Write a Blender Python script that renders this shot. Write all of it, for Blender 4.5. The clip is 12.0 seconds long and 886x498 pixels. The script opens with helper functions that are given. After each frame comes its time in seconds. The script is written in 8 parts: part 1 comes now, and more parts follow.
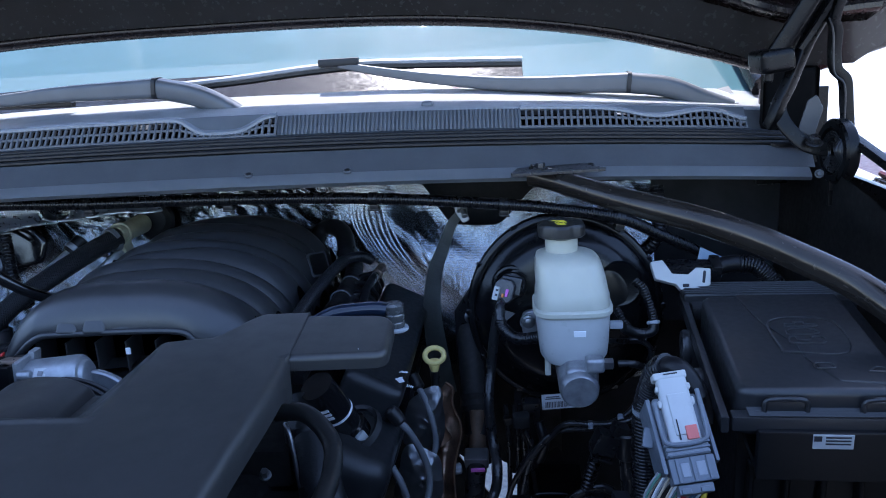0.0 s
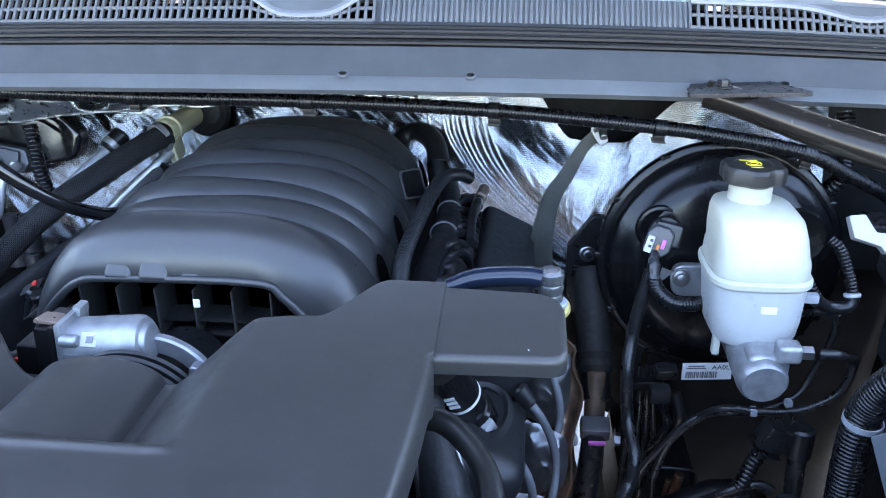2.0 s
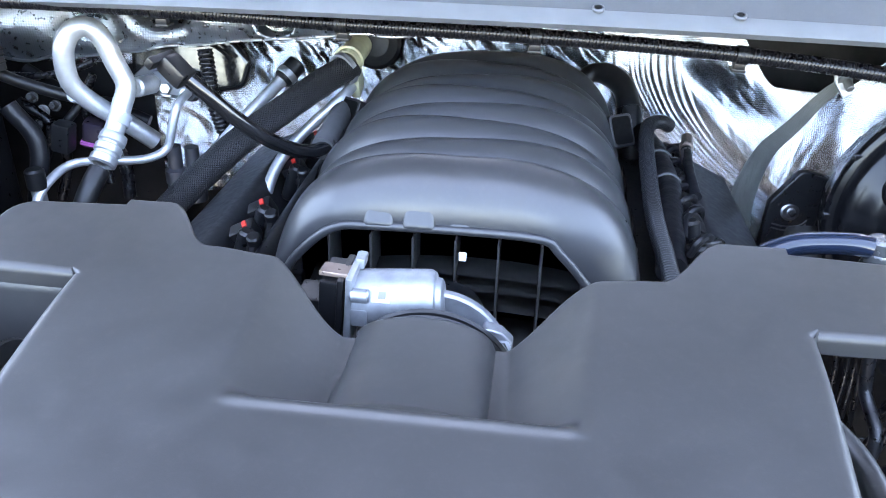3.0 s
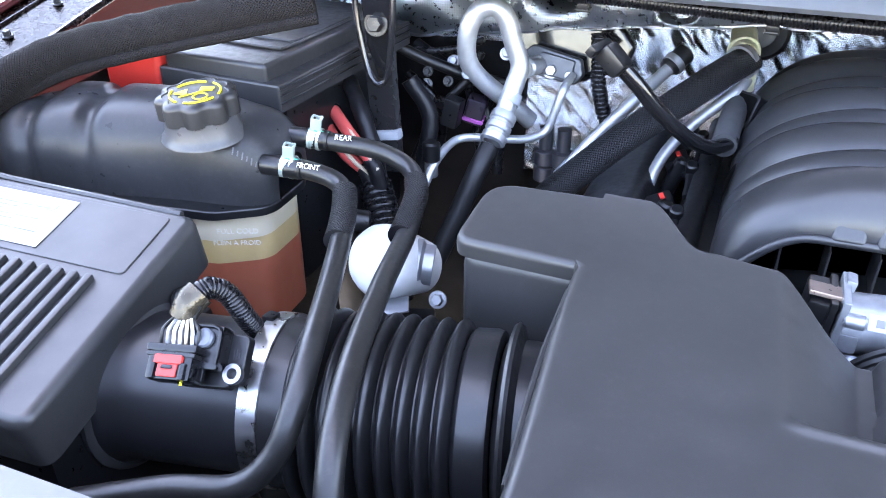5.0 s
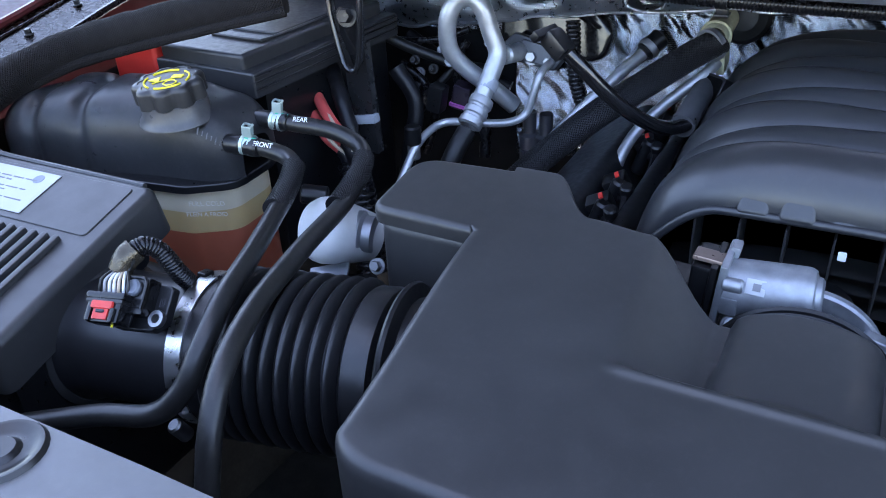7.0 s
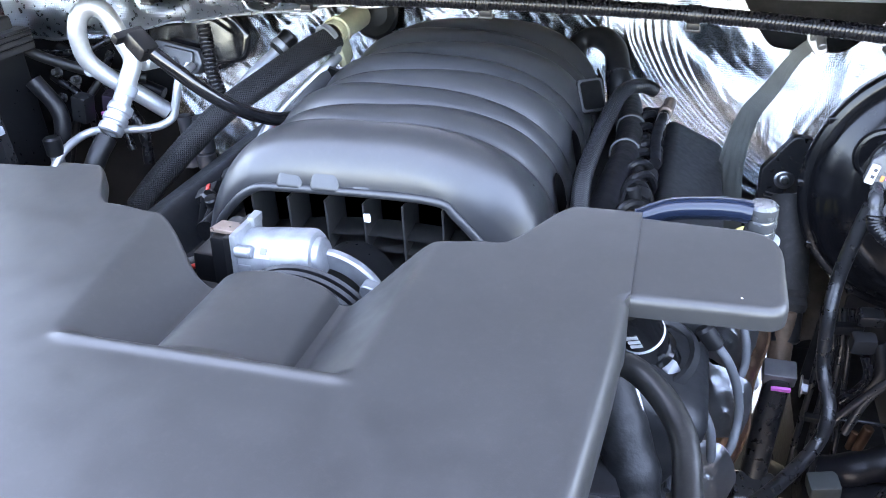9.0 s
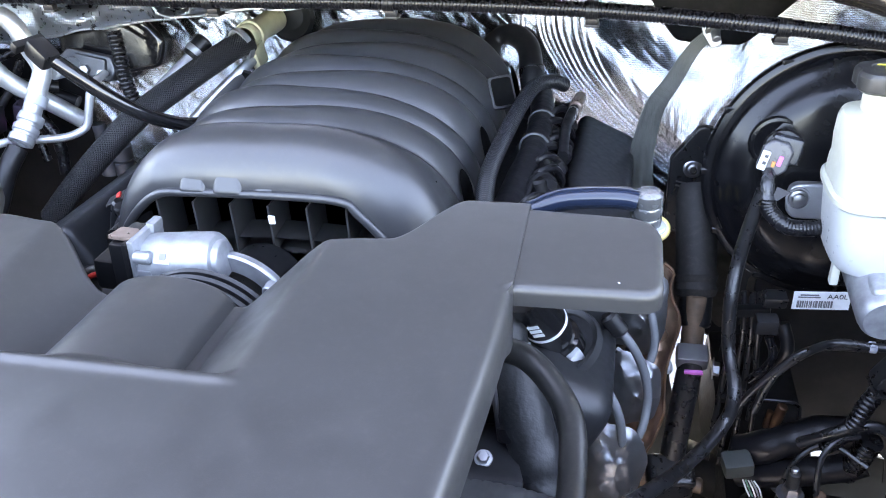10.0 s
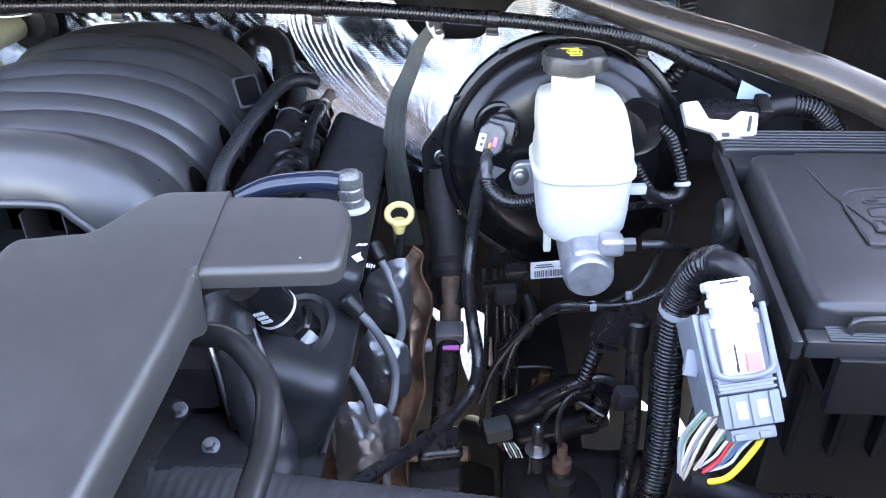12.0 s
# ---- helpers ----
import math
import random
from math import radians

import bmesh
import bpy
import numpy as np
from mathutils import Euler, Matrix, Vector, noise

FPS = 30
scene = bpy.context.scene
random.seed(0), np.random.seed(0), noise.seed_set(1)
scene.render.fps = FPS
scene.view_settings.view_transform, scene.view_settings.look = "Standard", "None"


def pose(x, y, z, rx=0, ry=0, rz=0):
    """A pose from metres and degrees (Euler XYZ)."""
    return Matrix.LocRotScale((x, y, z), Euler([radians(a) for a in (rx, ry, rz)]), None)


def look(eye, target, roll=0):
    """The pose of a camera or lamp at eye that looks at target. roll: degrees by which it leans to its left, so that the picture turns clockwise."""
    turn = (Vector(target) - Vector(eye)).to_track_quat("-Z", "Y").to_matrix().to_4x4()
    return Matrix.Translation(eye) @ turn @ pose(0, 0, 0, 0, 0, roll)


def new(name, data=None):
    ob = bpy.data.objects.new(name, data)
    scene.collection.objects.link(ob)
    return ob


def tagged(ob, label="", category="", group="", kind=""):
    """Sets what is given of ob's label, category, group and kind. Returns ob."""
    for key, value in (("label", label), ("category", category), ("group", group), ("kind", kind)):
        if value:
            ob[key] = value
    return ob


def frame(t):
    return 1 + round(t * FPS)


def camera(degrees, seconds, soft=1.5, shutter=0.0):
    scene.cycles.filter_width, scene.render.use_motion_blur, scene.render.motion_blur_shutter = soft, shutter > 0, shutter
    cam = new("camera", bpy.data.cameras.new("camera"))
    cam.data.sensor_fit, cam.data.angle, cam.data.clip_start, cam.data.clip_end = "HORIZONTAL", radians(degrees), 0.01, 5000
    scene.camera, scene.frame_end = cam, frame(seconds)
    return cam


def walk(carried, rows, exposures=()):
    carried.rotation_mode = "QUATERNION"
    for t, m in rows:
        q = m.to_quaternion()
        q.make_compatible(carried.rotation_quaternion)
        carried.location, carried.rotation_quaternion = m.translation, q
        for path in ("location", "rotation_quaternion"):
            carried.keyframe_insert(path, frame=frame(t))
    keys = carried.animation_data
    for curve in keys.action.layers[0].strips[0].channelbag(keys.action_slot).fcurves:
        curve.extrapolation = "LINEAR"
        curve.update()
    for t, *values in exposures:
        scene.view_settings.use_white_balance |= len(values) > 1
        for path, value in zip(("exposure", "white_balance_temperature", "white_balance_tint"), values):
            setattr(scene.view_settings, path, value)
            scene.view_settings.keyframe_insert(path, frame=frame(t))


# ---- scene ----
cam = camera(58.2, 12.0, soft=1.0)
PATH = [
    (0, (0.497, 0.039, 1.426), (0.329, 1.972, 0.939), -3.5),
    (0.5, (0.517, 0.133, 1.417), (0.239, 2.026, 0.834), -0.7),
    (1, (0.525, 0.2, 1.418), (0.22, 2.045, 0.708), -1.1),
    (1.5, (0.466, 0.251, 1.424), (0.159, 2.074, 0.661), -1.2),
    (2, (0.33, 0.279, 1.439), (0.131, 2.104, 0.646), -0.7),
    (2.5, (0.195, 0.307, 1.432), (0.036, 2.087, 0.533), 0.2),
    (3, (0.063, 0.315, 1.425), (-0.133, 2.072, 0.49), 1.5),
    (3.5, (-0.035, 0.314, 1.435), (-0.39, 2.024, 0.46), 1.7),
    (3.7, (-0.058, 0.311, 1.436), (-0.473, 2.006, 0.459), 1.4),
    (5.3, (-0.173, 0.27, 1.444), (-0.872, 1.84, 0.421), -0.3),
    (5.5, (-0.176, 0.265, 1.448), (-0.9, 1.819, 0.417), -0.6),
    (6, (-0.143, 0.263, 1.448), (-0.925, 1.797, 0.431), -2.0),
    (6.5, (-0.079, 0.271, 1.448), (-0.916, 1.779, 0.436), -2.8),
    (6.7, (-0.048, 0.274, 1.448), (-0.905, 1.772, 0.437), -3.1),
    (8.3, (0.195, 0.314, 1.441), (-0.584, 1.864, 0.446), -4.2),
    (8.5, (0.222, 0.319, 1.436), (-0.468, 1.91, 0.439), -3.6),
    (9, (0.285, 0.332, 1.427), (-0.249, 1.984, 0.434), -3.1),
    (9.5, (0.315, 0.335, 1.427), (-0.165, 2.003, 0.433), -3.4),
    (10, (0.335, 0.335, 1.425), (-0.095, 2.016, 0.43), -3.5),
    (10.5, (0.355, 0.329, 1.423), (0.01, 2.029, 0.428), -2.4),
    (11, (0.387, 0.327, 1.419), (0.138, 2.044, 0.424), -1.8),
    (11.5, (0.422, 0.323, 1.416), (0.296, 2.053, 0.42), -1.7),
    (12, (0.455, 0.314, 1.414), (0.398, 2.051, 0.425), -1.9),
]
walk(cam, [(t, look(eye, target, roll)) for t, eye, target, roll in PATH],
     [(0.0, 2.2, 5800, 15), (0.5, 2.72, 5900, 15), (1.0, 3.22, 6250, 15), (1.5, 3.72, 6700, 14), (2.0, 3.8, 6900, 14), (2.5, 4.25, 7100, 14), (3.5, 4.80, 7900, 19), (5.5, 3.95, 7550, 21),
      (6.5, 2.94, 6700, 20), (8.5, 4.64, 7650, 15), (9.0, 4.82, 8000, 18), (10.0, 4.72, 8300, 19), (12.0, 4.66, 8050, 21)])

# ---- light ----
world = bpy.data.worlds.new("world")
scene.world = world
world.use_nodes = True
wn = world.node_tree
wbg = wn.nodes["Background"]
sky = wn.nodes.new("ShaderNodeTexSky")
sky.sky_type = 'NISHITA'
sky.sun_disc = False
SUN_EL, SUN_AZ = 68.5, -6.0  # degrees: height, and turn from straight ahead (+y) to the right (+x)
sky.sun_elevation, sky.sun_rotation = radians(SUN_EL), radians(SUN_AZ)
wn.links.new(sky.outputs[0], wbg.inputs[0])
wbg.inputs[1].default_value = 0.15
sun = new("sun", bpy.data.lights.new("sun", "SUN"))
sun.data.energy, sun.data.angle, sun.data.color = 3.0, radians(0.55), (1.0, 0.95, 0.88)
_e, _a = radians(SUN_EL), radians(SUN_AZ)
sun.matrix_world = look((0, 0, 0), (-math.cos(_e) * math.sin(_a), -math.cos(_e) * math.cos(_a), -math.sin(_e)))


# ---- materials ----
def mat(name, col, rough=0.5, metal=0.0, grain=0.0, gscale=900.0, var=0.15, vscale=25.0, coat=0.0,
        wear=0.0, sss=0.0, trans=0.0, spec=0.5, bump2=0.0, b2scale=60.0, dust=0.0):
    """A principled material with colour and gloss varied at two scales and fine relief."""
    m = bpy.data.materials.new(name)
    m.use_nodes = True
    nt = m.node_tree
    b = nt.nodes["Principled BSDF"]
    b.inputs["Metallic"].default_value = metal
    b.inputs["Roughness"].default_value = rough
    b.inputs["Coat Weight"].default_value = coat
    b.inputs["Coat Roughness"].default_value = 0.08
    b.inputs["Specular IOR Level"].default_value = spec
    if sss:
        b.inputs["Subsurface Weight"].default_value = sss
        b.inputs["Subsurface Radius"].default_value = (0.02, 0.02, 0.02)
        b.inputs["Subsurface Scale"].default_value = 0.5
    if trans:
        b.inputs["Transmission Weight"].default_value = trans
    tc = nt.nodes.new("ShaderNodeTexCoord")
    n1 = nt.nodes.new("ShaderNodeTexNoise")
    n1.inputs["Scale"].default_value, n1.inputs["Detail"].default_value = vscale, 6.0
    nt.links.new(tc.outputs["Object"], n1.inputs["Vector"])
    ramp = nt.nodes.new("ShaderNodeMapRange")
    ramp.inputs["From Min"].default_value, ramp.inputs["From Max"].default_value = 0.3, 0.7
    ramp.inputs["To Min"].default_value, ramp.inputs["To Max"].default_value = 1.0 - var, 1.0 + var
    nt.links.new(n1.outputs["Fac"], ramp.inputs["Value"])
    mul = nt.nodes.new("ShaderNodeVectorMath")
    mul.operation = 'SCALE'
    mul.inputs[0].default_value = col
    nt.links.new(ramp.outputs["Result"], mul.inputs["Scale"])
    last = mul.outputs[0]
    if dust:
        n3 = nt.nodes.new("ShaderNodeTexNoise")
        n3.inputs["Scale"].default_value, n3.inputs["Detail"].default_value, n3.inputs["Roughness"].default_value = 140.0, 8.0, 0.75
        nt.links.new(tc.outputs["Object"], n3.inputs["Vector"])
        mr = nt.nodes.new("ShaderNodeMapRange")
        mr.inputs["From Min"].default_value, mr.inputs["From Max"].default_value = 0.5, 0.8
        mr.inputs["To Min"].default_value, mr.inputs["To Max"].default_value = 0.0, dust
        nt.links.new(n3.outputs["Fac"], mr.inputs["Value"])
        mx = nt.nodes.new("ShaderNodeMix")
        mx.data_type = 'RGBA'
        mx.inputs["B"].default_value = (0.22, 0.20, 0.18, 1)
        nt.links.new(last, mx.inputs["A"])
        nt.links.new(mr.outputs["Result"], mx.inputs["Factor"])
        last = mx.outputs["Result"]
    nt.links.new(last, b.inputs["Base Color"])
    rr = nt.nodes.new("ShaderNodeMapRange")
    rr.inputs["From Min"].default_value, rr.inputs["From Max"].default_value = 0.3, 0.7
    rr.inputs["To Min"].default_value, rr.inputs["To Max"].default_value = max(0.02, rough - 0.06), min(1.0, rough + 0.08)
    n2 = nt.nodes.new("ShaderNodeTexNoise")
    n2.inputs["Scale"].default_value, n2.inputs["Detail"].default_value = vscale * 5, 4.0
    nt.links.new(tc.outputs["Object"], n2.inputs["Vector"])
    nt.links.new(n2.outputs["Fac"], rr.inputs["Value"])
    nt.links.new(rr.outputs["Result"], b.inputs["Roughness"])
    nrm = None
    if grain:
        g = nt.nodes.new("ShaderNodeTexNoise")
        g.inputs["Scale"].default_value, g.inputs["Detail"].default_value = gscale, 2.0
        nt.links.new(tc.outputs["Object"], g.inputs["Vector"])
        bp = nt.nodes.new("ShaderNodeBump")
        bp.inputs["Strength"].default_value, bp.inputs["Distance"].default_value = grain, 0.00009
        nt.links.new(g.outputs["Fac"], bp.inputs["Height"])
        nrm = bp
    if bump2:
        g = nt.nodes.new("ShaderNodeTexNoise")
        g.inputs["Scale"].default_value, g.inputs["Detail"].default_value = b2scale, 5.0
        nt.links.new(tc.outputs["Object"], g.inputs["Vector"])
        bp = nt.nodes.new("ShaderNodeBump")
        bp.inputs["Strength"].default_value, bp.inputs["Distance"].default_value = bump2, 0.0016
        nt.links.new(g.outputs["Fac"], bp.inputs["Height"])
        if nrm:
            nt.links.new(nrm.outputs["Normal"], bp.inputs["Normal"])
        nrm = bp
    if nrm:
        nt.links.new(nrm.outputs["Normal"], b.inputs["Normal"])
    return m


def braid_mat(name, col, rough, scale_u, scale_v, strength, metal=0.0):
    """Woven sleeve: two crossed waves in the tube's own length and girth."""
    m = mat(name, col, rough, metal)
    nt = m.node_tree
    b = nt.nodes["Principled BSDF"]
    uv = nt.nodes.new("ShaderNodeUVMap")
    hs = []
    for sgn in (1, -1):
        mp = nt.nodes.new("ShaderNodeMapping")
        mp.inputs["Rotation"].default_value = (0, 0, sgn * 0.75)
        mp.inputs["Scale"].default_value = (scale_u, scale_v, 1)
        nt.links.new(uv.outputs[0], mp.inputs["Vector"])
        w = nt.nodes.new("ShaderNodeTexWave")
        w.inputs["Scale"].default_value = 1.0
        nt.links.new(mp.outputs[0], w.inputs["Vector"])
        hs.append(w.outputs["Fac"])
    mx = nt.nodes.new("ShaderNodeMath")
    mx.operation = 'MULTIPLY'
    nt.links.new(hs[0], mx.inputs[0])
    nt.links.new(hs[1], mx.inputs[1])
    bp = nt.nodes.new("ShaderNodeBump")
    bp.inputs["Strength"].default_value, bp.inputs["Distance"].default_value = strength, 0.0015
    nt.links.new(mx.outputs[0], bp.inputs["Height"])
    nt.links.new(bp.outputs[0], b.inputs["Normal"])
    return m


def foil_mat(name, crinkle, emboss, pitch=420, rough=0.20):
    m = mat(name, (0.48, 0.515, 0.56), rough, 1.0, var=0.05)
    nt = m.node_tree
    b = nt.nodes["Principled BSDF"]
    tc = nt.nodes.new("ShaderNodeTexCoord")
    # rows of dots over the sheet's width and height
    sp, cb = nt.nodes.new("ShaderNodeSeparateXYZ"), nt.nodes.new("ShaderNodeCombineXYZ")
    nt.links.new(tc.outputs["Object"], sp.inputs[0])
    nt.links.new(sp.outputs["X"], cb.inputs["X"])
    nt.links.new(sp.outputs["Z"], cb.inputs["Y"])
    v = nt.nodes.new("ShaderNodeTexVoronoi")
    v.voronoi_dimensions = '2D'
    v.inputs["Scale"].default_value, v.inputs["Randomness"].default_value = pitch, 0.12
    nt.links.new(cb.outputs[0], v.inputs["Vector"])
    b1 = nt.nodes.new("ShaderNodeBump")
    b1.inputs["Strength"].default_value, b1.inputs["Distance"].default_value = emboss, 0.0008
    nt.links.new(v.outputs["Distance"], b1.inputs["Height"])
    n = nt.nodes.new("ShaderNodeTexNoise")
    n.inputs["Scale"].default_value, n.inputs["Detail"].default_value, n.inputs["Distortion"].default_value = 40.0, 4.0, 0.8
    n.noise_type = 'RIDGED_MULTIFRACTAL'
    nt.links.new(tc.outputs["Object"], n.inputs["Vector"])
    b2 = nt.nodes.new("ShaderNodeBump")
    b2.inputs["Strength"].default_value, b2.inputs["Distance"].default_value = crinkle * 0.40, 0.004
    nt.links.new(n.outputs["Fac"], b2.inputs["Height"])
    nt.links.new(b1.outputs[0], b2.inputs["Normal"])
    # fine creases, drawn out along one slope
    rot = nt.nodes.new("ShaderNodeMapping")
    rot.inputs["Rotation"].default_value = (0, radians(-38), 0)
    nt.links.new(tc.outputs["Object"], rot.inputs["Vector"])
    mp2 = nt.nodes.new("ShaderNodeMapping")
    mp2.inputs["Scale"].default_value = (14, 14, 110)
    nt.links.new(rot.outputs[0], mp2.inputs["Vector"])
    w = nt.nodes.new("ShaderNodeTexNoise")
    w.inputs["Scale"].default_value, w.inputs["Detail"].default_value, w.inputs["Roughness"].default_value, w.inputs["Distortion"].default_value = 1.0, 5.0, 0.6, 0.5
    nt.links.new(mp2.outputs[0], w.inputs["Vector"])
    b3 = nt.nodes.new("ShaderNodeBump")
    b3.inputs["Strength"].default_value, b3.inputs["Distance"].default_value = crinkle * 0.65, 0.0045
    nt.links.new(w.outputs["Fac"], b3.inputs["Height"])
    nt.links.new(b2.outputs[0], b3.inputs["Normal"])
    nt.links.new(b3.outputs[0], b.inputs["Normal"])
    return m


def glass_mat(name, col, alpha, rough=0.03):
    """Thin glass: a clear sheet with a mirror gloss."""
    m = bpy.data.materials.new(name)
    m.use_nodes = True
    nt = m.node_tree
    b = nt.nodes["Principled BSDF"]
    b.inputs["Base Color"].default_value = (*col, 1)
    b.inputs["Roughness"].default_value = rough
    b.inputs["Alpha"].default_value = alpha
    b.inputs["Specular IOR Level"].default_value = 0.5
    return m


BLACK = mat("black_plastic", (0.006, 0.0062, 0.0072), 0.33, grain=0.25, dust=0.012)
COVER = mat("cover_plastic", (0.031, 0.0305, 0.0306), 0.38, grain=0.35, gscale=1400, var=0.08, vscale=9, dust=0.05)
MANIF = mat("manifold_plastic", (0.0240, 0.0246, 0.0268), 0.34, spec=0.60, grain=0.3, gscale=1500, var=0.10, vscale=12, dust=0.03)
GLOSS = mat("gloss_black_paint", (0.008, 0.008, 0.009), 0.16, coat=0.4, bump2=0.05, b2scale=30)
BOOST = mat("booster_black_paint", (0.0045, 0.0045, 0.0052), 0.22, spec=0.32, var=0.1, vscale=8)
SEMI = mat("satin_black_paint", (0.012, 0.012, 0.013), 0.30, bump2=0.05)
RUBBER = mat("black_rubber", (0.008, 0.008, 0.009), 0.40, spec=0.40, grain=0.3, gscale=500, var=0.2, dust=0.04)
CONDUIT = mat("black_conduit", (0.006, 0.006, 0.0075), 0.27, spec=0.42)
TAPE = mat("black_cloth_tape", (0.0075, 0.0075, 0.009), 0.36, spec=0.27, bump2=0.5, b2scale=90)
DIRTY = mat("dusty_black_metal", (0.0145, 0.0140, 0.0138), 0.55, spec=0.28, grain=0.4, gscale=300, var=0.5, dust=0.06)
ALU = mat("cast_aluminium", (0.37, 0.38, 0.40), 0.46, 0.85, grain=0.35, gscale=600, var=0.1)
THROT = mat("throttle_casting", (0.33, 0.345, 0.365), 0.46, 0.75, grain=0.4, gscale=700, var=0.16, vscale=60)
ALUPIPE = mat("drawn_aluminium_pipe", (0.50, 0.51, 0.52), 0.42, 0.70, grain=0.3, gscale=500, var=0.12, vscale=60)
STEEL = mat("zinc_steel", (0.29, 0.29, 0.30), 0.36, 1.0, var=0.15)
WHITE = mat("white_plastic", (0.50, 0.50, 0.485), 0.42, var=0.05, dust=0.1)
FLUID = mat("fluid_filled_plastic", (0.41, 0.42, 0.415), 0.32, var=0.06, sss=0.6)
MILKY = mat("milky_plastic", (0.45, 0.45, 0.385), 0.34, var=0.06, sss=0.6)
GREYP = mat("light_grey_plastic", (0.165, 0.185, 0.212), 0.42, var=0.05)
PALEP = mat("pale_grey_plastic", (0.30, 0.32, 0.35), 0.45, var=0.08)
RED = mat("red_plastic", (0.60, 0.035, 0.025), 0.40, var=0.05)
CABLERED = mat("red_cable_jacket", (0.62, 0.085, 0.075), 0.42, var=0.08)
CORAL = mat("faded_red_plastic", (0.70, 0.16, 0.13), 0.45, var=0.05)
YELLOW = mat("yellow_plastic", (0.70, 0.56, 0.20), 0.42, var=0.06)
YPRINT = mat("yellow_print", (0.75, 0.62, 0.03), 0.5, var=0.05)
CREAM = mat("cream_plastic", (0.50, 0.48, 0.31), 0.45, var=0.1)
GREENP = mat("green_print", (0.02, 0.45, 0.28), 0.5)
PALEGREEN = mat("zinc_green_clamp", (0.40, 0.49, 0.46), 0.34, 0.6, var=0.15)
MAGENTA = mat("magenta_paint_mark", (0.60, 0.14, 0.50), 0.5)
TEAL = mat("teal_plastic", (0.015, 0.16, 0.12), 0.4)
PRINT = mat("white_print", (0.75, 0.77, 0.78), 0.6)
INK = mat("black_ink", (0.02, 0.02, 0.025), 0.6)
GREYINK = mat("grey_ink", (0.16, 0.16, 0.17), 0.6)
PAPER = mat("white_label_paper", (0.40, 0.41, 0.42), 0.45, var=0.03)
BLUEBODY = mat("blue_grey_plastic", (0.008, 0.013, 0.026), 0.12, var=0.05)
COWL = mat("cowl_plastic", (0.100, 0.105, 0.112), 0.40, grain=0.4, gscale=1100, var=0.08, dust=0.12)
SUNLIT_LEDGE = mat("sunlit_cowl_ledge", (0.42, 0.43, 0.44), 0.5, grain=0.3, var=0.12)
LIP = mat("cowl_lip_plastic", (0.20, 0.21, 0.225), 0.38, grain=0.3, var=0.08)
SHROUD = mat("grey_shroud_plastic", (0.105, 0.107, 0.11), 0.42, grain=0.4, gscale=1000, var=0.08, dust=0.1)
PAINT = mat("dark_red_car_paint", (0.065, 0.006, 0.007), 0.34, coat=0.25, var=0.05)
PAINTBLK = mat("black_car_paint", (0.007, 0.0045, 0.0045), 0.24, spec=0.38, coat=0.1, var=0.05)
LINER = mat("hood_liner_felt", (0.035, 0.036, 0.040), 0.8, grain=0.8, gscale=400, var=0.15)
BANDSTEEL = mat("bright_band_steel", (0.68, 0.68, 0.68), 0.30, 1.0, var=0.1)
DUCTBLK = mat("satin_duct_plastic", (0.012, 0.012, 0.0135), 0.34, grain=0.25, var=0.1)
FELT = mat("grey_brown_insulation", (0.085, 0.076, 0.068), 0.85, grain=0.8, gscale=250, var=0.3, vscale=40, bump2=0.8)
RUST = mat("rusty_steel", (0.12, 0.078, 0.052), 0.55, 0.4, bump2=0.25, var=0.4, vscale=40)
COPPER = mat("heat_tinted_steel", (0.11, 0.058, 0.034), 0.5, 0.6, bump2=0.6, b2scale=35, var=0.55, vscale=40)
BRONZE = mat("bronze_tinted_steel", (0.36, 0.235, 0.165), 0.42, 0.85, bump2=0.5, b2scale=45, var=0.55, vscale=40)
SHIELD = mat("crumpled_heat_shield_steel", (0.46, 0.465, 0.48), 0.36, 0.9, bump2=0.5, b2scale=45, var=0.12)
BRAID = braid_mat("black_braided_sleeve", (0.005, 0.005, 0.006), 0.34, 110, 150, 1.0)
BRAID.node_tree.nodes["Principled BSDF"].inputs["Specular IOR Level"].default_value = 0.36
STRAPM = braid_mat("grey_braided_strap", (0.115, 0.120, 0.110), 0.40, 280, 280, 1.0, 0.4)
CLOTH = braid_mat("black_woven_seal", (0.0125, 0.0108, 0.0104), 0.8, 120, 120, 1.0)
CLOTH.node_tree.nodes["Principled BSDF"].inputs["Specular IOR Level"].default_value = 0.15
FOIL = foil_mat("embossed_heat_foil", 0.06, 0.36, 370, 0.17)
FOILPAD = foil_mat("dimpled_heat_foil", 0.09, 0.6, 300, 0.30)
# teal base mixes the glass tint with a painted sky reflection
GLASS = glass_mat("windshield_glass", (0.085, 0.170, 0.20), 0.80, 0.004)
CAPGREY = mat("faded_black_cap", (0.020, 0.0195, 0.0195), 0.40, grain=0.4, gscale=900, var=0.1, dust=0.05)
# near-black colour that stands in for the shade inside openings
SHADE_BLACK = mat("opening_shade", (0.0015, 0.0015, 0.0016), 0.8, spec=0.1)
HINGEM = mat("dark_hinge_steel", (0.003, 0.003, 0.0034), 0.30, var=0.2, spec=0.20)
WIPERM = mat("wiper_grey_paint", (0.085, 0.088, 0.092), 0.36, var=0.1)
TANKTEXT = mat("raised_tank_text", (0.62, 0.58, 0.50), 0.4)
UNDER = mat("dark_underbody", (0.0155, 0.0155, 0.0165), 0.6, spec=0.25, grain=0.4, gscale=300, var=0.5, vscale=18, bump2=0.4)
LIPEDGE = mat("hood_edge_reflection", (0.045, 0.040, 0.036), 0.22, coat=0.6, var=0.1)
BLUEPAPER = mat("pale_blue_paper", (0.26, 0.33, 0.40), 0.5, var=0.05)
